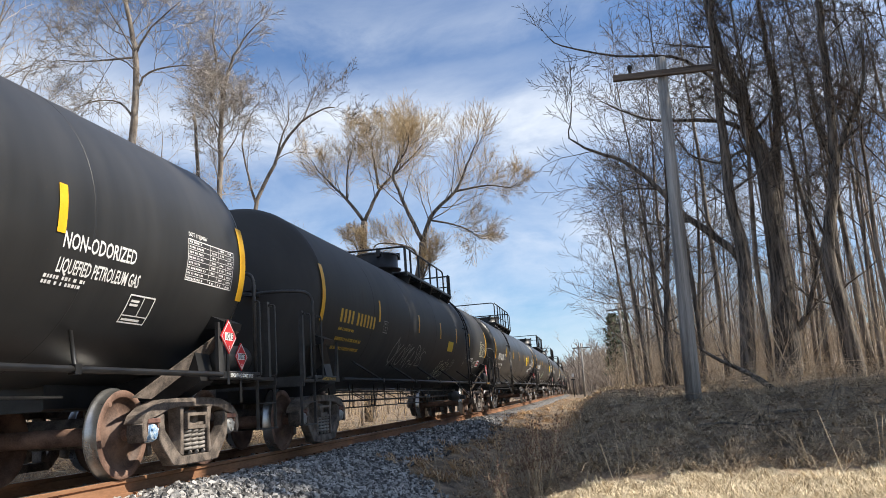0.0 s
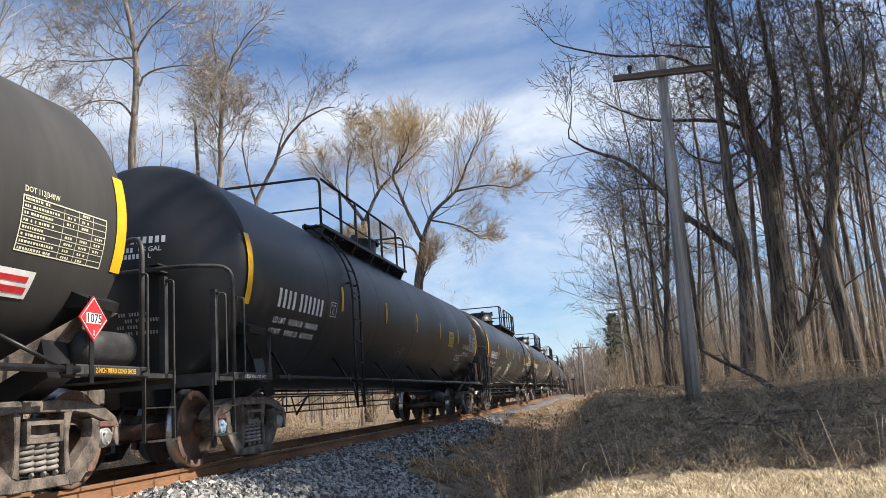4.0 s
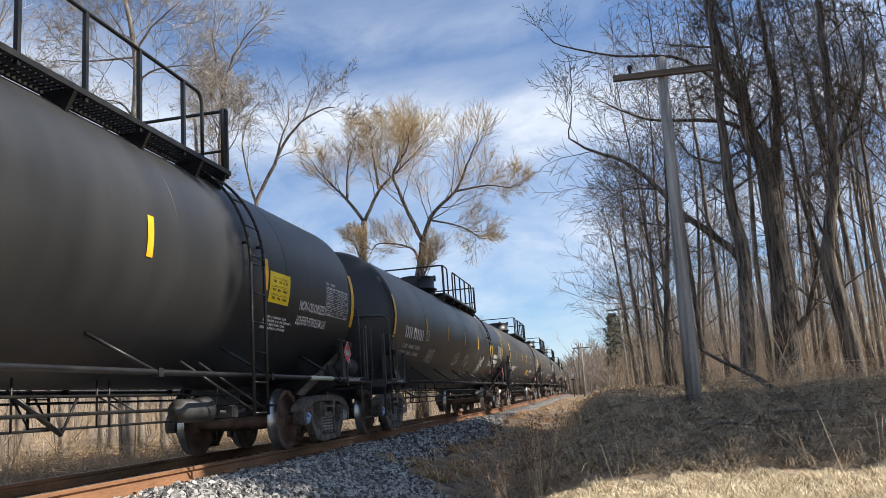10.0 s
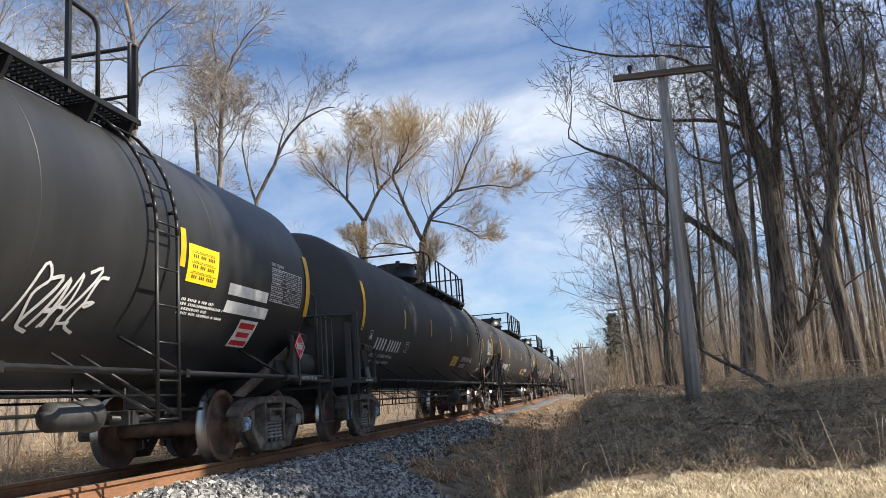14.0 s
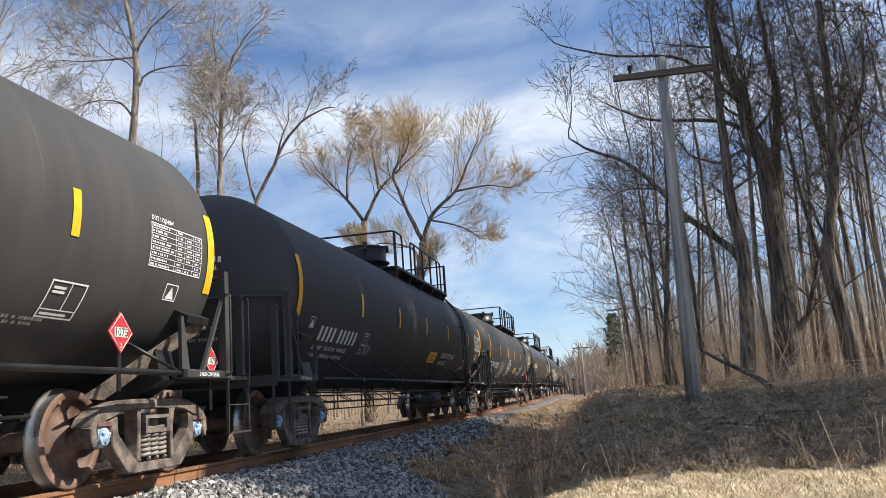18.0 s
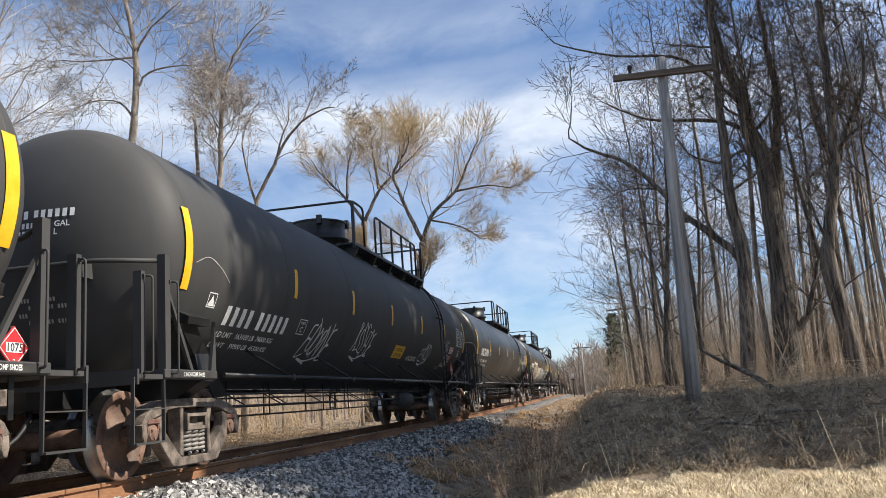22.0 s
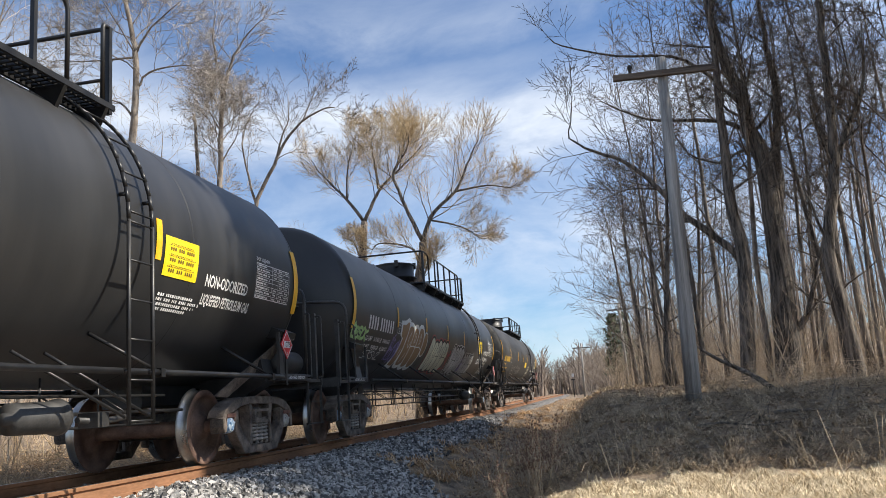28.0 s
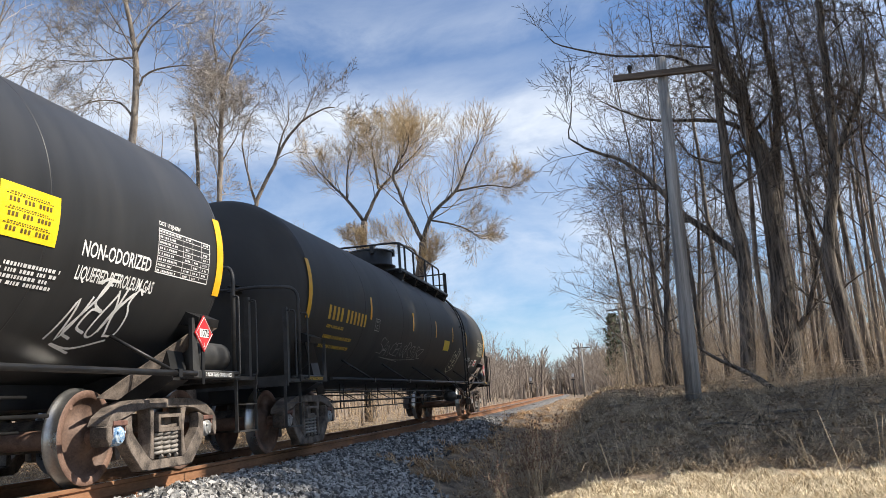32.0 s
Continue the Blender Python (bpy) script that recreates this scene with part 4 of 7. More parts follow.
        if kind == "grey":
            hy += k * 0.0
            for sx in (1, -1):
                part("end_post", Shape().box(sx * 1.41 - 0.045, sx * 1.41 + 0.045, hy - 0.05, hy + 0.05, 1.0, 2.26), steel, root)
                part("diagonal_brace", Shape().prism([(hy - k * 0.05, 1.95), (hy - k * 0.05, 1.88), (hy - k * 0.52, 1.06), (hy - k * 0.58, 1.06)], sx * 1.41 - 0.02, sx * 1.41 + 0.02, "x"), steel, root)
                part("rail_lug", Shape().prism([(sx * 0.60, 2.24), (sx * 0.72, 2.24), (sx * 0.72, 2.05), (sx * 0.60, 2.17)], *sorted((hy + k * 0.36, hy + k * 0.1)), "y"), steel, root)
            part("end_rail", Shape().tube(bend_path([(-1.40, hy, 2.20), (-0.9, hy + k * 0.38, 2.20), (0.9, hy + k * 0.38, 2.20), (1.40, hy, 2.20)], 0.2), 0.026, 8), steel, root)
        else:
            part("end_rail", Shape().tube(bend_path([(-1.42, hy, 1.0), (-1.43, hy, 2.37), (-1.0, hy + k * 0.26, 2.38), (1.0, hy + k * 0.26, 2.38), (1.43, hy, 2.37), (1.42, hy, 1.0)], 0.2), 0.027, 8), steel, root)
            for zz in (2.44, 2.36):
                part("rail_bracket", Shape().box(0.44, 0.60, *sorted((hy + k * 0.29, hy + k * 0.05)), zz - 0.008, zz + 0.008), steel, root)
    # brake gear hung under the tank
    ub, ue = -TC / 2 + 1.5, TC / 2 - 1.5
    for xx, zz, rr in ((0.62, 0.87, 0.016), (0.85, 0.69, 0.019), (0.55, 0.56, 0.014), (-0.55, 0.86, 0.016)):
        part("brake_rod", Shape().tube([(xx, ub, zz), (xx, ue, zz - 0.01)], rr, 6), M_STEEL, root)
    yy = ub + 0.5
    i = 0
    while yy < ue:
        part("rod_hanger", Shape().tube([(0.56, yy, 0.55), (0.56, yy, 1.04)], 0.012, 5).tube([(0.56, yy, 0.87), (0.86, yy, 0.69)], 0.010, 5), M_STEEL, root)
        yy += (1.25, 0.22, 1.55, 0.9)[i % 4]
        i += 1
    part("brake_lever", Shape().tube([(0.6, 1.6, 0.86), (0.6, 2.25, 0.5)], 0.025, 6).tube([(0.6, 2.25, 0.5), (0.6, 2.5, 0.86)], 0.015, 6), M_STEEL, root)
    # brake cylinder and reservoir
    if kind == "grey":
        part("air_reservoir", Shape().lathe([(2.60, 0.0), (2.60, 0.10), (2.67, 0.175), (3.36, 0.175), (3.43, 0.10), (3.43, 0.0)], "y", 20, (0.85, 0, 0.64)), M_TANK_GREY, root)
    else:
        part("brake_cylinder", Shape().lathe([(3.55, 0.0), (3.55, 0.05), (3.62, 0.06), (3.64, 0.13), (4.15, 0.14), (4.2, 0.16), (4.24, 0.16), (4.24, 0.0)], "y", 20, (1.05, 0, 0.66)), M_POST, root)
        part("pipe_valve", Shape().tube([(1.2, 4.3, 0.62), (1.2, 4.7, 0.6), (1.15, 5.1, 0.63)], 0.03, 6).box(1.1, 1.3, 4.45, 4.62, 0.55, 0.68), M_POST, root)
        part("reservoir", Shape().lathe([(half - 0.40, 0.0), (half - 0.40, 0.11), (half - 0.33, 0.165), (half + 0.36, 0.165), (half + 0.42, 0.11), (half + 0.42, 0.0)], "y", 20, (1.24, 0, 1.26)), M_POST, root)
    return root


def curl3(points, n=5):
    P = [Vector(p) for p in points]
    a, b, c = P
    return [a * (1 - t) ** 2 + b * 2 * t * (1 - t) + c * t * t for t in [i / n for i in range(n + 1)]]


# kind, truck spacing, end seam, middle of the car along the line when the clip starts
TC_LONG, TC_GREY, TC_GOLD = 16.45, 15.60, 16.06
CARS = [
    ("long", 0.41), ("gold", 20.85), ("long", 41.16), ("long", 61.85), ("long", 82.51), ("grey", 102.70),
    ("grey", 122.37), ("grey", 141.97), ("long", 162.07), ("long", 182.58), ("gold", 203.03)]
LABELS = {"long": "long black pressure tank car with amber reflective stripes and roof walkway",
          "grey": "charcoal-grey pressure tank car with angular end posts and roof walkway",
          "gold": "sooty black tank car with faded gold lettering and roof walkway"}
SPECS = {"long": (M_TANK, TC_LONG, 8.87), "grey": (M_TANK_GREY, TC_GREY, 8.46), "gold": (M_TANK_SOOT, TC_GOLD, 8.66)}

MODEL = {}
for kind, (paint, tcs, half) in SPECS.items():
    MODEL[kind] = tank_car(kind, paint, tcs, half, LABELS[kind])

CAR_OBS, WHEELSETS = [], []
used = set()
for i, (kind, yc) in enumerate(CARS):
    ob = MODEL[kind] if kind not in used else copy_thing(MODEL[kind], Matrix())
    used.add(kind)
    CAR_OBS.append((ob, kind, yc))
# two of the long cars are coupled the other way round
TOP_GEAR = ("valve_housing", "walkway", "cross_walkway", "handrail", "railing_post", "mid_rail", "ladder", "strut", "brake_rod", "rod_hanger", "brake_lever")
for i in (0, 2):
    for ch in CAR_OBS[i][0].children:
        if ch.name.split(".")[0] in TOP_GEAR:
            ch.matrix_basis = pose(0, 0, 0, 0, 0, 180)
for i, (ob, kind, yc) in enumerate(CAR_OBS):
    caps = ("cap_blue", "cap_grey") if kind == "long" else (("cap_rust", "cap_rust") if i in (7,) else (("cap_blue", "cap_blue") if kind == "grey" else ("cap_grey", "cap_grey")))
    for k in (-1, 1):
        WHEELSETS += add_truck(ob, k * SPECS[kind][1] / 2, caps)

# capacity print on the leading tank ends: number as bars, units in words
for ob, kind, yc in CAR_OBS:
    half = SPECS[kind][2]
    if kind == "gold":
        continue
    cap, x1, z1 = 0.088, 0.60 if kind == "long" else 0.57, 2.752 if kind == "long" else 2.735
    w = 0.078
    on_head(ob, kind, half, bar_mesh([(-w * (i + 1) - (0.04 if i > 5 else 0), -w * (i + 1) - (0.04 if i > 5 else 0) + w * 0.62, 0, cap) for i in range(10)]), 1.0, x1, z1, M_WHITE, "mark_bar")
    unit = text_mesh("US GAL" if kind == "long" else "GAL")
    uw = max(v.co.x for v in unit.vertices) * 0.088
    on_head(ob, kind, half, unit, 0.088, x1 - 0.07 - uw, z1 - 0.105, M_WHITE)
    on_head(ob, kind, half, bar_mesh([(-0.052 * (i + 1), -0.052 * (i + 1) + 0.033, 0, 0.06) for i in range(6)]), 1.0, x1 - 0.12 - uw, z1 - 0.105, M_WHITE, "mark_bar")
    on_head(ob, kind, half, text_mesh("L"), 0.088, x1 - 0.24, z1 - 0.19, M_WHITE)
    on_head(ob, kind, half, bar_mesh([(-0.052 * (i + 1), -0.052 * (i + 1) + 0.033, 0, 0.06) for i in range(7)]), 1.0, x1 - 0.28, z1 - 0.19, M_WHITE, "mark_bar")
    for j, (x0, ln) in enumerate(((-0.06, 0.42), (0.02, 0.52), (-0.1, 0.30), (0.0, 0.46))):
        on_head(ob, kind, half, bar_mesh([(i * 0.036, i * 0.036 + 0.022, 0, 0.042) for i in range(int(ln / 0.036)) if i % 5 != 3]), 1.0, x0, 1.86 - j * 0.075, M_FADED, "print_bar")
# ---------------------------------------------------------------- lettering, placards and spray paint on the cars


def table(ob, u0, u1, v0, v1, ink, seed):
    """The test record: a ruled box of small unreadable entries under the tank's class."""
    rng = random.Random(seed)
    f = frame_of(u0, u1, v0, v1, 0.011)
    for k in range(1, 8):
        v = v0 + (v1 - v0) * k / 8
        f.append(rect(u0 + 0.012, u1 - 0.012, v - 0.003, v + 0.003))
    for fu in (0.46, 0.64, 0.82):
        u = u0 + (u1 - u0) * fu
        f.append(rect(u - 0.003, u + 0.003, v0 + 0.012, v1 - (0.0 if fu > 0.5 else 0.012)))
    tagged(wrap(f, 0.006, 0, "record_table", ink, ob), kind="stuff")
    b = []
    def dashes(a, z, va, vb):
        u = a
        while u < z - 0.012:
            q = rng.uniform(0.012, 0.03)
            b.append(rect(u, min(u + q, z), va, vb))
            u += q + (0.010 if rng.random() < 0.85 else 0.03)
    for k in range(8):
        va, vb = v0 + (v1 - v0) * (k + 0.30) / 8, v0 + (v1 - v0) * (k + 0.68) / 8
        dashes(u0 + 0.03, u0 + (u1 - u0) * (rng.uniform(0.26, 0.43) if k else 0.38), va, vb)
        for fu in (0.50, 0.68, 0.86):
            if rng.random() < 0.8:
                dashes(u0 + (u1 - u0) * fu, u0 + (u1 - u0) * (fu + 0.10), va, vb)
    tagged(wrap(b, 0.005, 0, "table_entry", ink, ob), kind="stuff")
    lettering("DOT 112J340W", 0.045, u0 + 0.02, v1 + 0.03, ink, ob, 0.42)


def slant_box(ob, u0, u1, v0, v1, ink):
    f = frame_of(u0, u1, v0, v1, 0.016)
    um = u0 + (u1 - u0) * 0.56
    f += [rect(um - 0.006, um + 0.006, v0 + 0.09, v1), rect(u0, u1, v0 + 0.08, v0 + 0.092)]
    f += [rect(u0 + 0.05, um - 0.06, v1 - 0.08, v1 - 0.055), rect(u0 + 0.05, um - 0.06, v1 - 0.12, v1 - 0.095), rect(u0 + 0.04, u1 - 0.1, v0 + 0.03, v0 + 0.055)]
    wrap(f, 0.005, 0, "stencil_box", ink, ob)


def small_print(ob, u0, v0, rows, w, ink, seed, h=0.032, gap=0.052):
    rng = random.Random(seed)
    out = []
    for k in range(rows):
        u, v = u0, v0 - gap * k
        end = u0 + w * rng.uniform(0.6, 1.0)
        while u < end:
            q = rng.uniform(0.015, 0.04)
            out.append(rect(u, min(u + q, end), v, v + h))
            u += q + (0.014 if rng.random() < 0.8 else 0.045)
    tagged(wrap(out, 0.005, 0, "small_print", ink, ob), kind="stuff")


def plate_box(ob, u, v, ink):
    wrap(frame_of(u, u + 0.30, v - 0.24, v, 0.014), 0.005, 0, "plate_frame", ink, ob)
    lettering("PLATE", 0.035, u + 0.06, v - 0.075, ink, ob, 0.18)
    lettering("C", 0.085, u + 0.105, v - 0.20, ink, ob, 0.085)


def phone_panel(ob, u0, u1, v0, v1, seed):
    wrap([rect(u0, u1, v0, v1)], 0.006, 0, "emergency_panel", M_PANEL, ob, "yellow panel with lines of dark print")
    rng = random.Random(seed)
    b = []
    h = v1 - v0
    wd = u1 - u0
    for k in range(3):
        vb = v1 - h * (0.34 + 0.27 * k)
        for j in range(12):
            if j not in (3, 7):
                b.append(rect(u0 + wd * (0.15 + 0.06 * j), u0 + wd * (0.185 + 0.06 * j), vb, vb + h * 0.085))
        for q, a, z in ((0.125, 0.10, 0.88), (0.165, 0.16, 0.80)):
            u = u0 + wd * a
            while u < u0 + wd * z:
                w = rng.uniform(0.008, 0.03)
                b.append(rect(u, u + w, vb + h * q, vb + h * (q + 0.018)))
                u += w + 0.012
    tagged(wrap(b, 0.0095, 0, "panel_print", M_BROWNPRINT, ob), kind="stuff")


def gas_words(ob, u, v, ink, flip=False):
    a, b = ("LIQUEFIED PETROLEUM GAS", "NON-ODORIZED") if flip else ("NON-ODORIZED", "LIQUEFIED PETROLEUM GAS")
    lettering(a, 0.135, u, v - 0.14, ink, ob, 1.82 if flip else 1.08)
    lettering(b, 0.125, u + (0.0 if not flip else 0.05), v - 0.355, ink, ob, 1.22 if not flip else 0.95, slant=0.0)


def placard(ob, x, y, z, r, facing=0):
    """A red hazard diamond with a white number panel, in its holder."""
    m = pose(x, y, z, 0, 0, facing)
    d = Shape().prism([(0, -r), (r, 0), (0, r), (-r, 0)], -0.006, 0.006, "x")
    p = part("placard", d, M_RED, ob, "red diamond hazard placard with a white number panel")
    p.matrix_basis = m
    edge = Shape()
    for (a, b), (c, e) in (((0, -r), (r, 0)), ((r, 0), (0, r)), ((0, r), (-r, 0)), ((-r, 0), (0, -r))):
        edge.tube([(0.008, a * 0.9, b * 0.9), (0.008, c * 0.9, e * 0.9)], 0.004, 4)
    part("border", edge, M_WHITE, p)
    part("number_panel", Shape().box(0.007, 0.010, -r * 0.52, r * 0.52, -r * 0.22, r * 0.24), M_WHITE, p)
    o = flat_text("1075", r * 0.55, Matrix.Translation((0.0115, 0, -r * 0.17)) @ Euler((radians(90), 0, radians(90))).to_matrix().to_4x4(), M_DARKPRINT, p)
    o2 = flat_text("2", r * 0.3, Matrix.Translation((0.0085, 0, -r * 0.72)) @ Euler((radians(90), 0, radians(90))).to_matrix().to_4x4(), M_WHITE, p)
    h = Shape().box(-0.02, -0.008, -0.03, 0.03, -0.55, r)
    part("holder", h, M_STEEL, p)


def sill_words(ob, half, ink, words):
    """Brake-shoe stencil on the sill beside each end platform."""
    for y, txt in ((-half + 0.10, words), (half - 0.05, words)):
        part("stencil_patch", Shape().box(1.461, 1.4625, y - 0.46, y + 0.40, 1.005, 1.07), M_DARKPRINT, ob)
        flat_text(txt, 0.062, Matrix.Translation((1.4645, y, 1.016)) @ Euler((radians(90), 0, radians(90))).to_matrix().to_4x4(), ink, ob, 0.75)


def bubble_letters(ob, u0, u1, v0, v1, n, lean, fill, edge, seed, inner=None, halo=None, gap=None, stroke=0.035, marks="sscc"):
    """Overlapping rounded letters with outlines, a glow round the group and a cut or curl in each."""
    rng = random.Random(seed)
    w = (u1 - u0) / n
    vm, b = (v0 + v1) / 2, (v1 - v0) / 2
    loops = []
    for i in range(n):
        bb = b * rng.uniform(0.86, 1.0)
        if marks[i] == "k":
            c = u0 + w * 0.5
            loops.append([(c + p * w + lean * q * b, vm + q * b) for p, q in ((-0.62, -0.98), (0.18, -1.0), (0.28, -0.35), (0.30, 0.25), (0.62, 0.98), (0.30, 1.05), (-0.05, 0.92), (-0.72, 0.86), (-0.66, 0.34), (-0.36, 0.30), (-0.46, -0.3))])
        else:
            loops.append(drop(u0 + w * (i + 0.5), vm + rng.uniform(-0.06, 0.06) * b, w * rng.uniform(0.60, 0.72), bb, lean, 22, 2.6))
    def grown(i, q, f, g):
        c = u0 + w * (i + 0.5)
        return [(p[0] + (p[0] - c) * f, p[1] + (p[1] - vm) * g) for p in q]
    if halo:
        for i, q in enumerate(loops):
            wrap([grown(i, q, 0.26, 0.15)], 0.0036 + 0.0001 * i, 0, "spray_halo", halo, ob, step=0.05)
    if gap:
        for i, q in enumerate(loops):
            wrap([grown(i, q, 0.18, 0.10)], 0.0046 + 0.0001 * i, 0, "spray_shadow", gap, ob, step=0.05)
    for i, q in enumerate(loops):
        wrap([q], 0.006 + 0.0014 * i, 0, "spray_letter", fill, ob, step=0.05)
        wrap(ribbon([Vector(p) for p in q] + [Vector(q[0])], stroke), 0.0066 + 0.0014 * i, 0, "spray_outline", edge, ob, step=0.05)
        c = u0 + w * (i + 0.5)
        if marks[i] == "e":
            rows = [[(c + lean * b * 0.5 - w * 0.12, vm + b * 0.60), (c + lean * b * 0.4 + w * 0.06, vm + b * 0.62), (c + lean * b * 0.25 + w * 0.05, vm + b * 0.30), (c + lean * b * 0.2 - w * 0.16, vm + b * 0.22), (c + lean * b * 0.5 - w * 0.12, vm + b * 0.60)], [(c - w * 0.5, vm + b * 0.02), (c + w * 0.1, vm + b * 0.06), (c + w * 0.62, vm - b * 0.04)]]
        elif marks[i] == "c":
            rows = [[(c + w * 0.10 + lean * b * 0.7, vm + b * 0.66), (c - w * 0.22 + lean * b * 0.3, vm + b * 0.30), (c + w * 0.02, vm - b * 0.05), (c + w * 0.30 + lean * b * 0.2, vm + b * 0.22)], [(c + w * 0.08 - lean * b * 0.3, vm - b * 0.3), (c - w * 0.16 - lean * b * 0.6, vm - b * 0.75)]]
        elif marks[i] == "k":
            rows = [[(c + w * 0.02 - lean * b * 0.2, vm - b * 0.15), (c - w * 0.06 - lean * b * 0.5, vm - b * 0.55)]]
        else:
            rows = [[(c - w * 0.1 + lean * b * 0.7, vm + b * 0.62), (c + w * 0.15 + lean * b * 0.2, vm + b * 0.2), (c - w * 0.12 - lean * b * 0.2, vm - b * 0.15), (c + w * 0.05 - lean * b * 0.6, vm - b * 0.6)]]
        for row in rows:
            wrap(ribbon(curl(row), stroke * 0.65), 0.0066 + 0.0014 * i, 0, "spray_outline", inner or edge, ob, step=0.05)


def tag(ob, seed, u0, u1, v0, v1, n, stroke, paint):
    wrap(scribble(seed, u0, v0, u1 - u0, v1 - v0, n, stroke), 0.007, 0, "spray_tag", paint, ob, step=0.05)


for i, (ob, kind, yc) in enumerate(CAR_OBS):
    half = SPECS[kind][2]
    ink = M_GOLD if kind == "gold" else M_WHITE
    stripes = {"long": (-5.8, -3.0, -0.27, 2.39, 5.20), "grey": (-5.35, -2.62, 0.02, 2.75, 5.5), "gold": (-5.4, -1.98, 0.55, 2.85, 5.09)}[kind]
    if i in (0, 2):
        stripes = (-5.2, -2.39, 0.30, 3.0, 5.46 if i == 0 else 5.60)
    if i in (5, 6):
        stripes = stripes[:4] + (6.05,)
    for yy in stripes:
        wrap([rect(-0.055, 0.055, -0.27, 0.15)], 0.008, yy, "reflective_stripe", M_YELLOW, ob)
    if kind == "long":
        mark_bars(ob, (4, 6), 0.26, 0.175, -0.44, -7.9, ink)
        lettering("LD LMT   163600 LB   74200 KG" if i == 4 else "LD LMT   163100 LB   74000 KG", 0.085, -7.9, -0.665, ink, ob, 1.72)
        lettering("LT WT    99400 LB   45100 KG" if i == 4 else "LT WT    99900 LB   45300 KG", 0.085, -7.9, -0.83, ink, ob, 1.70)
        plate_box(ob, -5.78, -0.16, ink)
        u = {0: 5.52, 2: 6.43, 3: 6.46, 8: 6.24}.get(i, 6.38)
        if i == 4:
            wrap([rect(6.35, 7.48, -0.44, -0.30), rect(6.37, 7.58, -0.66, -0.51)], 0.006, 0, "white_patch", M_WHITE, ob, "white paint patches over old lettering")
            wrap([rect(6.9, 7.42, -1.1, -0.71)], 0.006, 0, "warning_sticker", M_WHITE, ob, "white sticker with red print")
            wrap([rect(6.94, 7.37, -0.83, -0.75), rect(6.98, 7.33, -0.95, -0.88), rect(6.93, 7.38, -1.07, -1.0)], 0.009, 0, "sticker_print", M_RED, ob)
        else:
            gas_words(ob, u, -0.27 if i > 2 else -0.24, ink)
        if i:
            p0 = 4.20 if i == 2 else 5.32
            phone_panel(ob, p0, p0 + 0.70, -0.41, 0.01, i)
            small_print(ob, 5.55 if i == 2 else 5.36, -0.62, 4, 1.05, ink, i)
        else:
            small_print(ob, 5.4, -0.66, 2, 0.58, ink, i)
            slant_box(ob, 6.68, 7.13, -0.97, -0.66, ink)
        table(ob, 7.54, 8.62, -0.40, 0.06, ink, i)
        sill_words(ob, half, M_WHITE, "2 INCH TREAD COND SHOES")
    elif kind == "grey":
        mark_bars(ob, (4, 5), 0.25, 0.21, -0.82, -7.32, ink)
        lettering("LD LMT   163100 LB  74000 KG", 0.075, -7.32, -0.98, ink, ob, 1.68)
        lettering("LT WT    99900 LB  45300 KG", 0.075, -7.32, -1.13, ink, ob, 1.66)
        plate_box(ob, -4.97, -0.54, ink)
        wrap(frame_of(-7.86, -7.66, -0.64, -0.46, 0.012) + [[(-7.84, -0.62), (-7.68, -0.62), (-7.76, -0.49)]], 0.005, 0, "builder_badge", ink, ob)
        p0 = 0.70 if i == 7 else 0.92
        wrap([rect(p0, p0 + 0.86, -0.95, -0.65)], 0.006, 0, "emergency_panel", M_YELLOW, ob, "amber panel with unreadable print")
        bars = [rect(p0 + 0.16 + 0.048 * k, p0 + 0.19 + 0.048 * k, v, v + 0.032) for v in (-0.78, -0.90) for k in range(12) if k not in (3, 7)]
        bars += [rect(p0 + 0.14, p0 + 0.70, v, v + 0.008) for v in (-0.72, -0.735, -0.84, -0.855)]
        tagged(wrap(bars, 0.0095, 0, "panel_print", M_BROWNPRINT, ob), kind="stuff")
        gas_words(ob, 2.33, -0.62, ink, True) if i != 7 else lettering("NON-ODORIZED", 0.12, 2.02, -0.97, ink, ob, 0.95)
        wrap(ribbon([(3.68, -0.98), (3.68, -0.90), (3.92, -0.86), (3.92, -0.99), (3.68, -1.04), (3.68, -0.98)], 0.012), 0.005, 0, "badge", ink, ob)
        slant_box(ob, 5.78 if i == 6 else 5.95, 6.26 if i == 6 else 6.43, -1.02, -0.66, ink)
        small_print(ob, 5.5, -1.06, 2, 0.7, M_FADED, i)
        table(ob, 7.22, 8.25, -0.35, 0.10, ink, i)
        wrap(frame_of(7.64, 7.88, -0.66, -0.48, 0.012) + [[(7.68, -0.64), (7.84, -0.64), (7.76, -0.51)]], 0.005, 0, "builder_badge", ink, ob)
        sill_words(ob, half, M_WHITE, "2 INCH COMP SHOES")
    else:
        mark_bars(ob, (4, 6), 0.23, 0.205, -0.44, -7.75, ink)
        small_print(ob, -7.72, -0.58, 1, 1.0, M_GOLD, 5, 0.05)
        small_print(ob, -7.72, -0.76, 2, 1.6, M_GOLD, 6, 0.06, 0.17)
        plate_box(ob, -5.05, -0.22, M_FADED)
        wrap([rect(1.69, 2.44, -0.55, -0.27)], 0.006, 0, "emergency_panel", M_PANEL, ob, "yellow panel with unreadable print")
        wrap([rect(5.35, 6.45, -0.76, -0.56)], 0.0045, 0, "black_patch", M_DARKPRINT, ob)
        lettering("NON-ODORIZED", 0.12, 5.46, -0.73, M_WHITE, ob, 0.88, lift=0.008)
        table(ob, 7.34, 8.43, -0.50, -0.05, M_CREAM, i)
        slant_box(ob, 6.62, 7.0, -0.95, -0.68, M_WHITE)
        wrap([rect(7.2, 7.68, -0.88, -0.64)], 0.006, 0, "warning_sticker", M_WHITE, ob, "white sticker with red print")
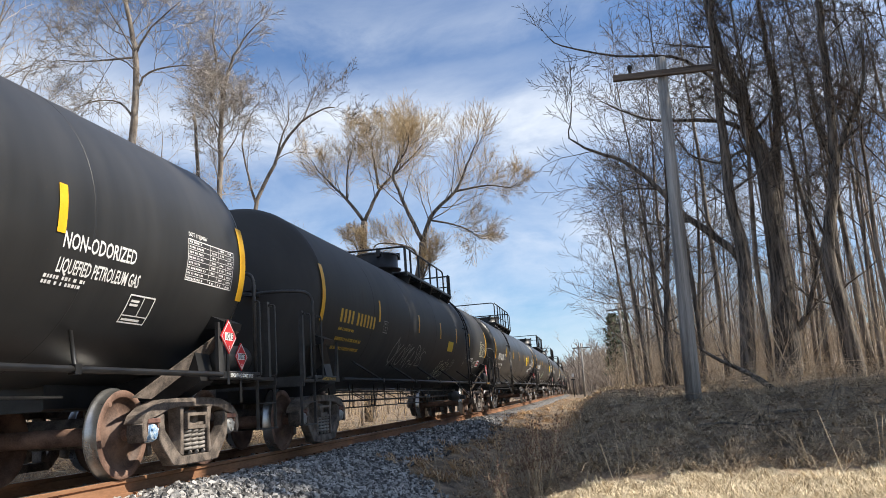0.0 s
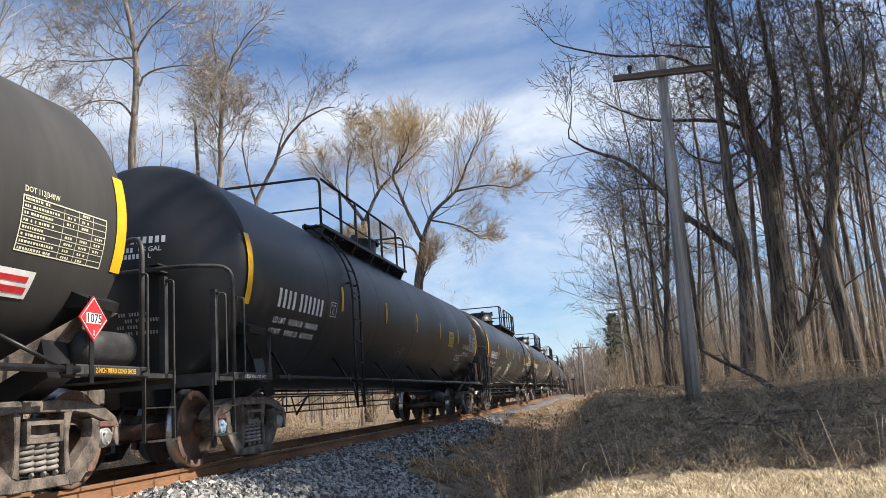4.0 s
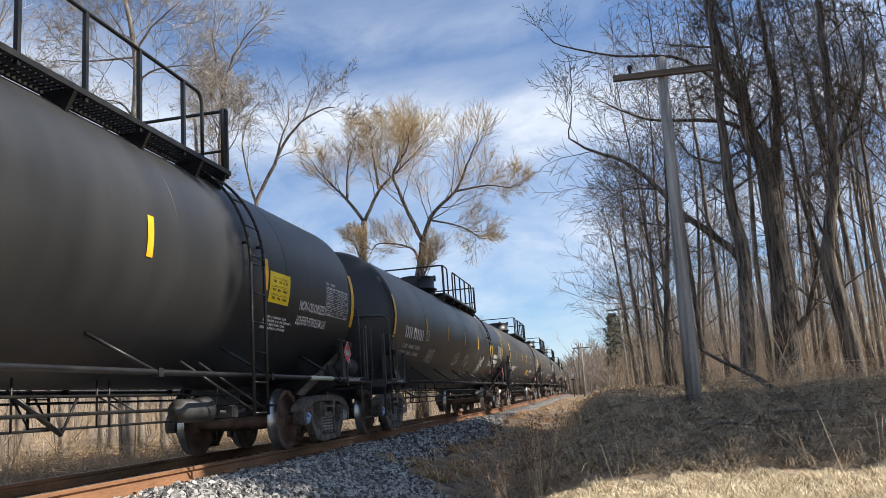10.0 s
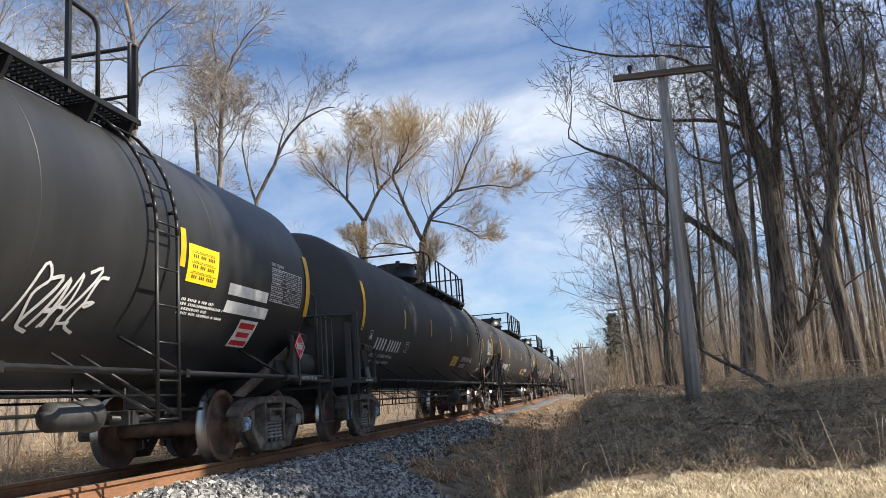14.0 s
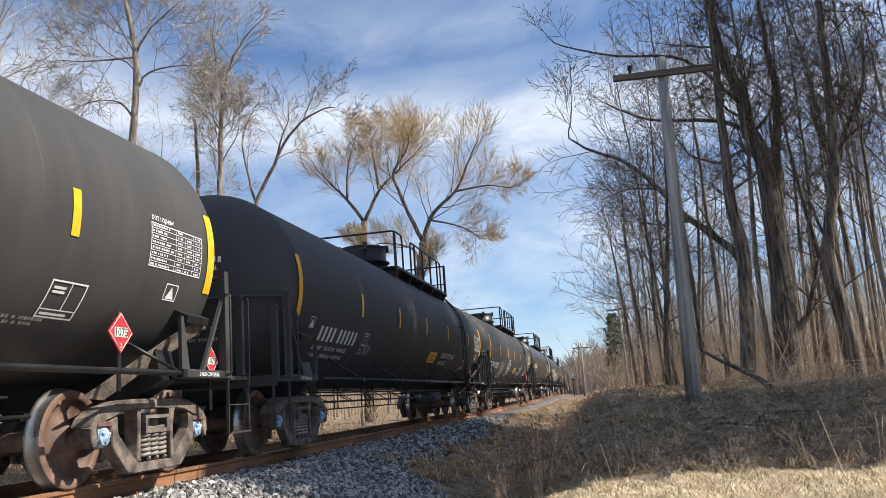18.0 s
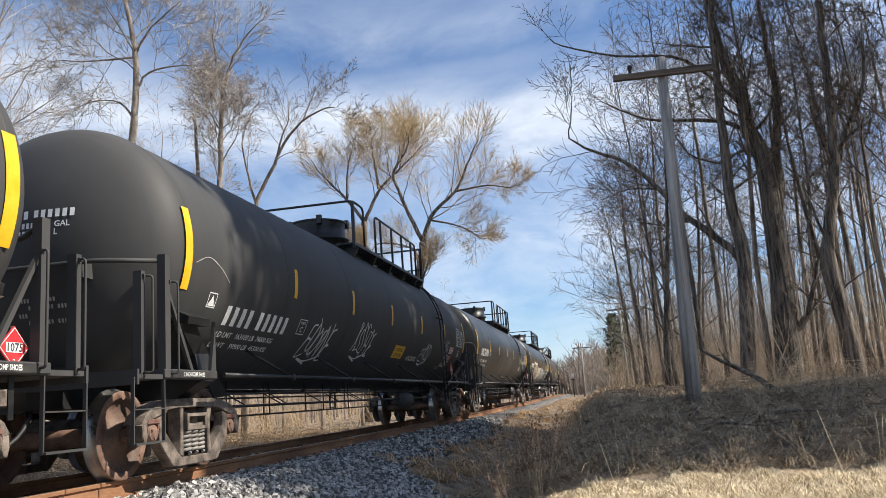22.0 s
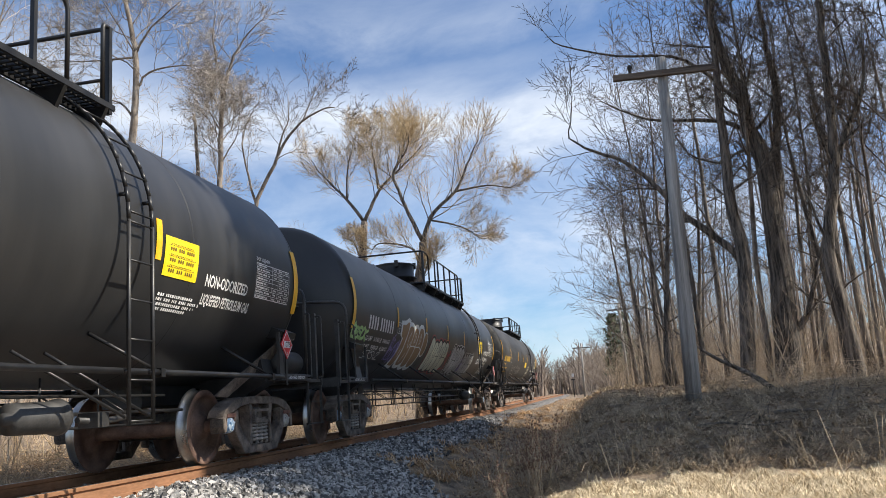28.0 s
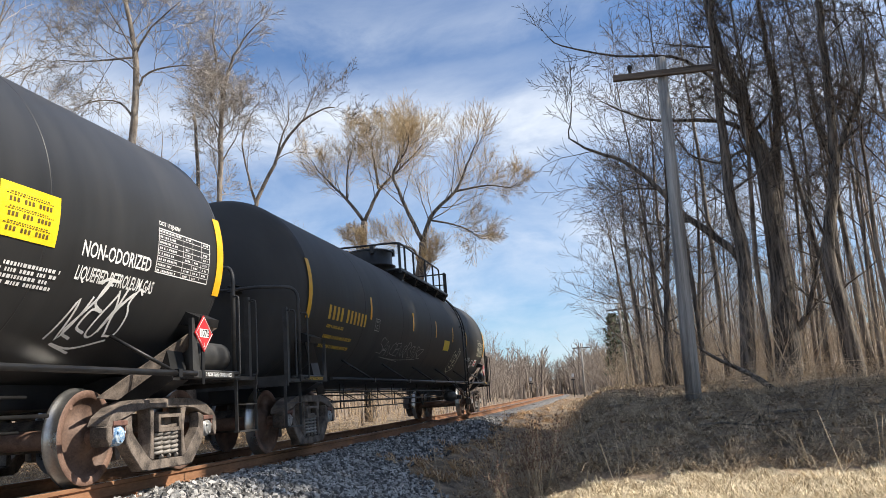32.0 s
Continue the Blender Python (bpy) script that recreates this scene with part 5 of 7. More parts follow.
        wrap([rect(7.26, 7.62, -0.74, -0.69), rect(7.24, 7.64, -0.84, -0.78)], 0.009, 0, "sticker_print", M_RED, ob)
        sill_words(ob, half, M_GOLD, "2 INCH TREAD COND SHOES")
    placard(ob, 1.475, half - 0.42, 1.48, 0.20) if kind != "grey" else placard(ob, 1.30, half - 1.50, 1.42, 0.20)
    if i in (0, 7):
        placard(ob, 1.40, half + 0.06, 1.27, 0.17)
    if i in (5, 6):
        placard(ob, 1.34, half + 0.22, 1.20, 0.17)
    if i == 3:
        part("pipe_paint", Shape().tube([(1.5, half - 2.3, 1.035), (1.5, half - 1.3, 1.035)], 0.0325, 10, False), M_CREAM, ob, "flaking cream paint on the side pipe")

C1, C2, C3, C4, C5, C6, C7, C8, C9, C10, C11 = [c[0] for c in CAR_OBS]
tag(C2, 1, -3.9, -0.85, -1.15, -0.55, 9, 0.028, M_FADED)
tag(C2, 2, 2.89, 3.3, -1.07, -0.76, 5, 0.012, M_FADED)
tag(C2, 31, 1.3, 2.68, -1.40, -0.78, 8, 0.024, M_CREAM)
tag(C2, 41, 4.72, 5.02, -0.82, -0.42, 2, 0.012, M_FADED)
tag(C3, 40, 6.35, 6.98, -1.06, -0.78, 4, 0.013, M_WHITE)
tag(C3, 3, -0.95, -0.5, -0.92, -0.66, 3, 0.008, M_FADED)
tag(C4, 4, -4.95, -4.05, -1.12, -0.68, 6, 0.032, M_WHITE)
tag(C4, 5, -2.2, -1.2, -1.3, -0.55, 6, 0.05, M_MINT)
wrap(ribbon(curl([(-8.6, -0.28), (-8.2, -0.18), (-7.9, -0.30), (-8.1, -0.40), (-7.7, -0.34), (-7.45, -0.46)]), 0.010), 0.007, 0, "spray_tag", M_FADED, C4, step=0.05)
tag(C5, 7, -1.65, -0.85, -0.88, -0.55, 6, 0.012, M_WHITE)
tag(C5, 8, 0.05, 0.9, -1.15, -0.45, 5, 0.022, M_WHITE)
tag(C5, 9, 0.7, 1.7, -1.35, -0.95, 2, 0.018, M_WHITE)
tag(C5, 10, 3.05, 3.95, -1.15, -0.55, 6, 0.035, M_WHITE)
tag(C5, 11, -5.2, -4.5, -0.98, -0.6, 5, 0.020, M_WHITE)
tag(C7, 12, -4.95, -4.3, -0.98, -0.78, 5, 0.012, M_WHITE)
tag(C8, 13, -4.45, -3.35, -1.15, -0.52, 6, 0.034, M_WHITE)
tag(C8, 14, -2.1, -1.05, -1.0, -0.38, 7, 0.030, M_WHITE)
tag(C8, 15, 3.15, 4.05, -0.98, -0.54, 5, 0.028, M_WHITE)
for u0, u1, v0, v1, paper in ((6.42, 6.93, -0.61, -0.42, M_WHITE), (6.40, 6.88, -0.80, -0.665, M_PINK), (6.28, 6.78, -1.04, -0.82, M_WHITE)):
    wrap([rect(u0, u1, v0, v1)], 0.006, 0, "warning_sticker", paper, C8, "weathered white sticker with red print")
    k = 2 if v1 - v0 > 0.15 else 1
    for j in range(k):
        va = v0 + (v1 - v0) * (j + 0.18) / k
        lettering("NON-ODORIZED" if k == 1 else ("PETROLEUM GAS", "LIQUEFIED")[j], (v1 - v0) / k * 0.62, u0 + 0.03, va, M_RED, C8, (u1 - u0) - 0.06, lift=0.009)
tag(C8, 30, 5.75, 6.2, -0.62, -0.28, 7, 0.010, M_WHITE)
wrap(ribbon(curl([(-8.3, -0.18), (-8.0, -0.08), (-7.7, -0.16), (-7.45, -0.30)]), 0.010), 0.007, 0, "spray_tag", M_FADED, C8, step=0.05)
tag(C10, 17, -8.85, -7.9, -0.68, -0.42, 5, 0.06, M_LIME)
tag(C10, 18, -6.1, -5.4, -1.05, -0.5, 7, 0.03, M_PURPLE)
tag(C10, 19, -7.7, -6.6, -1.05, -0.86, 6, 0.014, M_WHITE)
bubble_letters(C10, -5.35, -3.35, -1.17, -0.10, 4, 0.16, M_BROWNPAINT, M_WHITE, 3, halo=M_WHITE, stroke=0.042, marks="kcee")
wrap([drop(-3.05, -0.52, 0.22, 0.30, 0.1)], 0.013, 0, "spray_letter", M_BROWNPAINT, C10, step=0.05)
wrap(ribbon([Vector(p) for p in drop(-3.05, -0.52, 0.22, 0.30, 0.1)] + [Vector(drop(-3.05, -0.52, 0.22, 0.30, 0.1)[0])], 0.04), 0.0136, 0, "spray_outline", M_WHITE, C10, step=0.05)
bubble_letters(C10, -2.35, -0.1, -1.26, -0.28, 5, 0.18, M_CREAM, M_DARKPRINT, 6, halo=M_REDPAINT, gap=M_DARKPRINT, marks="scece")
tag(C10, 20, -0.15, 0.45, -1.2, -0.6, 3, 0.05, M_REDPAINT)
bubble_letters(C10, 0.72, 2.45, -1.28, -0.32, 4, 0.22, M_SILVER, M_DARKPRINT, 8, halo=M_WHITE, gap=M_DARKPRINT, marks="secs")
tag(C10, 21, 2.1, 2.8, -1.15, -0.7, 5, 0.03, M_PURPLE)
bubble_letters(C10, 2.78, 4.40, -1.22, -0.48, 5, 0.20, M_SILVER, M_DARKPRINT, 9, halo=M_WHITE, gap=M_DARKPRINT, stroke=0.03, marks="csece")
tag(C10, 22, 6.5, 7.4, -1.25, -0.62, 6, 0.028, M_WHITE)
tag(C11, 23, -4.4, -0.6, -0.95, -0.6, 12, 0.014, M_FADED)
tag(C11, 24, 3.3, 4.3, -1.1, -0.5, 5, 0.03, M_CREAM)
# ---------------------------------------------------------------- trees
def grow(rng, H, r0, habit):
    """A bare tree as lists of limbs: (points, radii, sides, is_trunk)."""
    limbs = []
    def limb(p, d, L, r, lvl, n, wob, lift):
        pts, rad = [p.copy()], [r]
        d = d.normalized()
        for i in range(n):
            d = (d + Vector((rng.gauss(0, wob), rng.gauss(0, wob), rng.gauss(0, wob) + lift))).normalized()
            p = p + d * (L / n)
            pts.append(p.copy())
            rad.append(max(habit["rmin"], r * (1 - (i + 1) / n * habit["taper"][lvl])))
        limbs.append((pts, rad, habit["sides"][lvl], lvl == 0))
        return pts, rad
    def sub(pts, rad, L, lvl):
        if lvl >= habit["levels"]:
            return
        cnt = habit["count"][lvl]
        a0 = rng.uniform(0, 6.28)
        for j in range(cnt):
            t = habit["start"][lvl] + (0.98 - habit["start"][lvl]) * ((j + rng.random()) / cnt)
            k = min(len(pts) - 2, int(t * (len(pts) - 1)))
            f = t * (len(pts) - 1) - k
            p = pts[k].lerp(pts[k + 1], f)
            d0 = (pts[k + 1] - pts[k]).normalized()
            o = d0.orthogonal().normalized()
            a = a0 + j * 2.4 + rng.uniform(-0.5, 0.5)
            o = Matrix.Rotation(a, 3, d0) @ o
            ang = radians(rng.gauss(habit["angle"][lvl], 9))
            d = d0 * math.cos(ang) + o * math.sin(ang)
            LL = L * habit["ratio"][lvl] * (1.15 - 0.75 * t if lvl == 1 else 1.1 - 0.5 * t) * rng.uniform(0.7, 1.25)
            rr = max(habit["rmin"], (rad[k] * (1 - f) + rad[k + 1] * f) * habit["thick"][lvl])
            q, ra = limb(p, d, LL, rr, lvl, habit["segs"][lvl], habit["wob"][lvl], habit["lift"][lvl])
            sub(q, ra, LL, lvl + 1)
    q, ra = limb(Vector((0, 0, -0.25)), Vector((habit.get("lean", 0), habit.get("leany", 0), 1)), H, r0, 0, habit["segs"][0], habit["wob"][0], 0.01)
    for k in (0, 1):
        ra[k] *= (1.35, 1.0)[k]
    sub(q, ra, H, 1)
    return limbs


OAK = dict(levels=5, count=(0, 13, 7, 6, 4), start=(0, 0.30, 0.22, 0.2, 0.2), angle=(0, 52, 45, 42, 38), ratio=(0, 0.42, 0.46, 0.5, 0.55),
           thick=(0, 0.50, 0.52, 0.5, 0.6), segs=(14, 8, 5, 3, 2), wob=(0.035, 0.11, 0.11, 0.08, 0.05), lift=(0, 0.045, 0.05, 0.05, 0.04),
           taper=(0.95, 0.85, 0.8, 0.75, 0.6), sides=(9, 6, 4, 3, 3), rmin=0.0055)
THIN = dict(OAK, levels=4, count=(0, 15, 6, 5), start=(0, 0.38, 0.2, 0.2), angle=(0, 42, 42, 40), ratio=(0, 0.27, 0.46, 0.5), lift=(0, 0.07, 0.05, 0.03), rmin=0.006)
BRUSH = dict(OAK, levels=3, count=(0, 9, 5), start=(0, 0.25, 0.2), angle=(0, 32, 35), ratio=(0, 0.45, 0.45), segs=(8, 5, 3), sides=(5, 3, 3), wob=(0.06, 0.09, 0.1), lift=(0, 0.08, 0.05), rmin=0.004)
WILLOW = dict(OAK, levels=5, count=(0, 9, 8, 8, 7), start=(0, 0.26, 0.3, 0.25, 0.2), angle=(0, 45, 40, 45, 40), ratio=(0, 0.60, 0.52, 0.42, 0.6), lift=(0, 0.07, 0.06, 0.0, -0.12), wob=(0.09, 0.13, 0.13, 0.14, 0.10), rmin=0.0075,
              thick=(0, 0.58, 0.55, 0.45, 0.5))
PALE = dict(OAK, levels=5, count=(0, 16, 7, 5, 3), start=(0, 0.22, 0.2, 0.2, 0.2), angle=(0, 58, 48, 42, 38), ratio=(0, 0.33, 0.48, 0.5, 0.5), lift=(0, 0.06, 0.05, 0.03, 0.0))


def tree(rng, H, r0, habit, bark, twig, label, name="tree", category="tree", group=""):
    limbs = grow(rng, H, r0, habit)
    tr, cr = Shape(), Shape()
    for pts, rad, sides, trunk in limbs:
        (tr if trunk else cr).tube(pts, rad, sides, trunk)
    root = tagged(new(name), label, category, group)
    part("trunk", tr, bark, root)
    part("crown", cr, twig, root, "bare branches and twigs")
    return root


def put(ob, x, y, turn=0.0, size=1.0, dz=0.0, lean=(0, 0), label=""):
    ob.matrix_basis = pose(x, y, ground_z(x, y) + dz, lean[0], lean[1], turn) @ Matrix.Scale(size, 4)
    return tagged(ob, label)


def plant(model, x, y, turn=0.0, size=1.0, dz=0.0, lean=(0, 0), label=""):
    m = pose(x, y, ground_z(x, y) + dz, lean[0], lean[1], turn) @ Matrix.Scale(size, 4)
    ob = copy_thing(model, m)
    ob.matrix_basis = m
    return tagged(ob, label)



# leading limbs of the trees that stand out: thickness at both ends, then (across, height) along the limb
WILLOW_B = (-5.98, 50.0, [
    (0.34, 0.250, (0.0, 1.0), (0.2, 5.9), (0.3, 7.8), (0.6, 9.3), (0.8, 10.6)),
    (0.20, 0.040, (0.8, 10.6), (0.0, 12.5), (-0.5, 14.0), (-0.8, 15.1), (-0.3, 15.9), (0.3, 16.6), (0.5, 17.6)),
    (0.24, 0.040, (0.8, 10.6), (1.1, 11.5), (1.6, 12.5), (3.1, 13.7), (3.8, 15.0), (4.3, 16.1), (4.9, 17.2)),
    (0.11, 0.020, (3.1, 13.7), (4.4, 13.8), (5.4, 13.8), (6.6, 13.5), (7.2, 13.8)),
    (0.13, 0.030, (0.4, 9.1), (0.2, 10.1), (-0.9, 10.6), (-2.0, 10.7), (-2.4, 10.3)),
    (0.10, 0.020, (1.3, 12.0), (2.9, 11.5), (4.0, 10.9), (4.5, 10.3))])
WILLOW_A = (-9.79, 51.0, [
    (0.34, 0.220, (0.0, 1.6), (0.2, 7.8), (0.3, 10.6), (0.5, 12.6)),
    (0.19, 0.030, (0.5, 12.6), (1.1, 13.9), (1.8, 15.0), (3.0, 16.0), (4.3, 17.2), (5.0, 18.1)),
    (0.17, 0.030, (0.4, 12.7), (-0.7, 14.3), (-1.7, 15.4), (-2.7, 16.6), (-3.2, 17.5)),
    (0.12, 0.020, (1.5, 14.8), (1.4, 16.4), (1.3, 18.1), (1.9, 18.9)),
    (0.08, 0.020, (3.0, 16.0), (3.4, 17.4), (3.8, 18.5)),
    (0.10, 0.020, (-0.7, 14.3), (-0.6, 16.4), (-0.2, 18.1), (0.1, 18.9))])
PALE_A = (-7.00, 20.2, [
    (0.13, 0.040, (0.0, -0.2), (0.1, 3.4), (0.1, 8.4), (0.2, 9.6), (0.2, 11.1), (0.1, 11.8), (-0.1, 12.9), (-0.3, 14.2), (-0.4, 15.7)),
    (0.06, 0.010, (0.2, 10.0), (0.6, 10.5), (1.4, 10.6), (2.2, 10.5)),
    (0.06, 0.015, (0.2, 11.1), (0.8, 11.8), (1.8, 12.4)),
    (0.05, 0.010, (0.2, 11.0), (-1.3, 11.1), (-2.4, 11.3)),
    (0.05, 0.010, (0.1, 9.2), (-0.3, 9.7), (-1.1, 9.9), (-1.8, 9.8))])
PALE_B = (-8.23, 27.0, [
    (0.12, 0.085, (0.0, -0.2), (0.4, 5.3), (0.6, 9.1), (0.7, 11.0), (0.8, 12.2)),
    (0.10, 0.020, (0.8, 12.2), (0.6, 13.8), (0.5, 14.9), (0.7, 15.8)),
    (0.11, 0.020, (0.8, 12.2), (1.0, 13.1), (1.3, 13.9), (1.9, 14.7), (2.5, 15.2)),
    (0.05, 0.010, (0.7, 11.0), (0.3, 11.8), (0.1, 12.7))])
PALE_C = (-8.35, 30.0, [
    (0.11, 0.020, (0.0, 0.5), (0.5, 6.9), (0.9, 9.1), (1.6, 10.4), (2.1, 11.3), (2.9, 12.1), (3.8, 12.5), (4.3, 12.5)),
    (0.07, 0.015, (1.6, 10.4), (2.0, 11.6), (2.3, 12.3), (2.3, 13.5)),
    (0.08, 0.015, (0.8, 8.9), (0.4, 10.6), (0.3, 11.9), (1.0, 13.1)),
    (0.04, 0.010, (2.9, 12.1), (3.3, 12.9), (3.6, 13.6))])
SNAG = (-8.06, 26.0, [
    (0.10, 0.050, (0.0, 0.8), (0.0, 5.2), (0.1, 9.4), (0.0, 11.4))])
BIG_A = (10.46, 24.0, [
    (0.40, 0.080, (0.0, 0.2), (0.1, 1.2), (0.2, 3.0), (0.2, 4.1), (0.2, 6.7), (-0.1, 7.6), (-0.1, 8.5), (-0.5, 9.9), (-0.7, 11.2), (-0.8, 12.6)),
    (0.24, 0.080, (0.2, 4.1), (0.5, 5.9), (0.6, 7.0), (0.8, 8.0), (0.9, 9.2), (0.8, 10.7), (0.8, 12.3)),
    (0.11, 0.020, (-0.1, 7.6), (-0.9, 8.1), (-2.5, 8.4), (-3.3, 8.8), (-4.1, 9.4)),
    (0.11, 0.015, (-0.1, 8.3), (-0.5, 8.7), (-1.1, 9.4), (-2.0, 10.0), (-3.6, 10.2), (-5.1, 10.7), (-5.5, 11.0)),
    (0.16, 0.050, (0.2, 1.6), (0.7, 2.2), (1.0, 3.1), (1.4, 4.3))])
BIG_B = (9.28, 23.0, [
    (0.23, 0.070, (0.0, 0.2), (0.0, 0.6), (0.3, 3.7), (0.2, 5.0), (0.2, 6.3), (0.2, 7.9), (0.3, 9.8), (0.4, 12.0)),
    (0.17, 0.035, (0.3, 3.6), (-0.0, 4.1), (-1.0, 5.1), (-1.7, 6.0), (-2.5, 6.9), (-3.3, 7.3), (-4.0, 7.8)),
    (0.03, 0.012, (-4.0, 7.8), (-3.9, 8.5), (-3.8, 9.0), (-4.0, 9.6)),
    (0.05, 0.012, (-1.7, 6.0), (-2.5, 6.1), (-3.3, 5.9)),
    (0.06, 0.015, (-1.0, 5.1), (-1.6, 4.6), (-2.1, 4.3))])
BIG_C = (11.45, 21.0, [
    (0.19, 0.070, (0.0, 0.0), (-0.0, 0.4), (-0.1, 1.9), (-0.2, 3.5), (0.2, 5.5), (0.3, 6.4), (0.4, 8.4), (0.5, 9.9), (0.5, 11.2)),
    (0.12, 0.040, (0.2, 5.5), (0.6, 6.3), (1.2, 7.4), (1.5, 8.8)),
    (0.08, 0.020, (-0.2, 3.5), (-0.4, 4.3), (-0.6, 5.1))])


def led_tree(seed, plan, habit, bark, twig, label, group, depth=0.5):
    """A bare tree grown on given leading limbs."""
    rng = random.Random(seed)
    bx, by, leads = plan
    bz = ground_z(bx, by)
    tr, li, cr = Shape(), Shape(), Shape()
    drawn = []
    for n, (r0, r1, *pts) in enumerate(leads):
        line = curl([(p[0], p[1]) for p in pts], 3)
        L = sum((b - a).length for a, b in zip(line, line[1:]))
        drift = 0.0 if n == 0 else rng.uniform(-1, 1) * depth * 0.3
        y0 = min(drawn, key=lambda q: (q.x - line[0].x) ** 2 + (q.z + bz - line[0].y) ** 2).y if drawn else 0.0
        P, R = [], []
        for k, p in enumerate(line):
            f = k / (len(line) - 1)
            z = p.y - bz
            if n == 0 and k == 0:
                z = min(z, -0.25)
            P.append(Vector((p.x + (rng.gauss(0, 0.02) if k else 0), y0 + drift * f * L, z)))
            R.append((r0 + (r1 - r0) * f) * (1.0 if n == 0 else 0.72))
        drawn += P
        if n == 0:
            R[0] *= 1.3
        (tr if n == 0 else li).tube(P, R, 10 if n == 0 else 7, True)
        out = []
        grow_on(rng, P, R, max(3.5, L * 0.8), 2 if n else 1, habit, out, skip=0.45 if n == 0 else 0.2)
        for q, ra, sides, lv in out:
            (li if lv <= 2 else cr).tube(q, ra, sides, False)
    root = tagged(new("tree"), label, "tree", group)
    part("trunk", tr, bark, root)
    if li.f:
        part("bough", li, bark, root)
        part("crown", cr, twig, root, "bare fine twigs")
    root.matrix_basis = pose(bx, by, bz)
    return root


def grow_on(rng, pts, rad, L, lvl, habit, out, skip=0.2):
    """Side branches on a limb that is already drawn."""
    if lvl >= habit["levels"]:
        return
    cnt = habit["count"][lvl]
    a0 = rng.uniform(0, 6.28)
    for j in range(cnt):
        t = skip + (0.98 - skip) * ((j + rng.random()) / cnt)
        k = min(len(pts) - 2, int(t * (len(pts) - 1)))
        f = t * (len(pts) - 1) - k
        p = pts[k].lerp(pts[k + 1], f)
        d0 = (pts[k + 1] - pts[k]).normalized()
        o = Matrix.Rotation(a0 + j * 2.4 + rng.uniform(-0.5, 0.5), 3, d0) @ d0.orthogonal().normalized()
        ang = radians(rng.gauss(habit["angle"][lvl], 9))
        d = d0 * math.cos(ang) + o * math.sin(ang)
        LL = L * habit["ratio"][lvl] * (1.1 - 0.5 * t) * rng.uniform(0.7, 1.25)
        r = max(habit["rmin"], (rad[k] * (1 - f) + rad[k + 1] * f) * habit["thick"][lvl])
        q, ra = [p.copy()], [r]
        n = habit["segs"][lvl]
        for i in range(n):
            d = (d + Vector((rng.gauss(0, habit["wob"][lvl]), rng.gauss(0, habit["wob"][lvl]), rng.gauss(0, habit["wob"][lvl]) + habit["lift"][lvl]))).normalized()
            p = p + d * (LL / n)
            q.append(p.copy())
            ra.append(max(habit["rmin"], r * (1 - (i + 1) / n * habit["taper"][lvl])))
        out.append((q, ra, habit["sides"][lvl], lvl))
        grow_on(rng, q, ra, LL, lvl + 1, habit, out)


RT = random.Random(21)
WOODS = "bare trees of the woodland edge"
LEFTS = "bare trees beyond the track"
WIL = dict(WILLOW, count=(0, 1, 17, 10, 6), angle=(0, 42, 42, 34, 26), ratio=(0, 0.36, 0.58, 0.60, 0.80), lift=(0, 0.10, 0.12, 0.10, 0.02), thick=(0, 0.36, 0.34, 0.40, 0.5), wob=(0.05, 0.1, 0.12, 0.10, 0.08), segs=(14, 8, 7, 5, 4), rmin=0.0072)
led_tree(1, WILLOW_B, WIL, M_BARK, M_WILLOW, "spreading bare willow with yellowish drooping twigs beside the line", LEFTS, 0.8)
led_tree(2, WILLOW_A, WIL, M_BARK, M_WILLOW, "broad bare willow with a pale yellow twig crown", LEFTS, 0.8)
PAL = dict(PALE, count=(0, 13, 11, 7, 5), angle=(0, 50, 44, 38, 32), ratio=(0, 0.30, 0.45, 0.55, 0.75), thick=(0, 0.26, 0.34, 0.4, 0.5), wob=(0.035, 0.13, 0.12, 0.11, 0.09), segs=(14, 9, 7, 5, 4), rmin=0.0058)
led_tree(3, PALE_A, PAL, M_PALEBARK, M_PALETWIG, "tall bare tree with pale sunlit bark beyond the track", LEFTS)
led_tree(4, PALE_B, PAL, M_PALEBARK, M_PALETWIG, "forked pale bare tree beyond the track", LEFTS)
led_tree(5, PALE_C, dict(PAL, count=(0, 8, 7, 5, 3), rmin=0.005), M_PALEBARK, M_TWIG, "slanting bare tree with upswept twigs", LEFTS)
led_tree(6, SNAG, dict(PAL, levels=1), M_BARK, M_TWIG, "broken dead snag among the bare trees", LEFTS)
OK = dict(OAK, count=(0, 13, 8, 6, 3), angle=(0, 58, 50, 46, 40), ratio=(0, 0.30, 0.42, 0.54, 0.70), thick=(0, 0.26, 0.40, 0.42, 0.5), segs=(14, 9, 7, 5, 4), wob=(0.035, 0.14, 0.13, 0.12, 0.10), rmin=0.0060)
led_tree(7, BIG_A, OK, M_BARK, M_TWIG, "large dark forked tree with long crooked limbs", WOODS, 0.7)
led_tree(8, BIG_B, OK, M_BARK, M_TWIG, "dark bare tree with one long drooping limb", WOODS, 0.5)
led_tree(9, BIG_C, OK, M_BARK, M_TWIG, "bare tree with a twisting grey trunk", WOODS, 0.7)

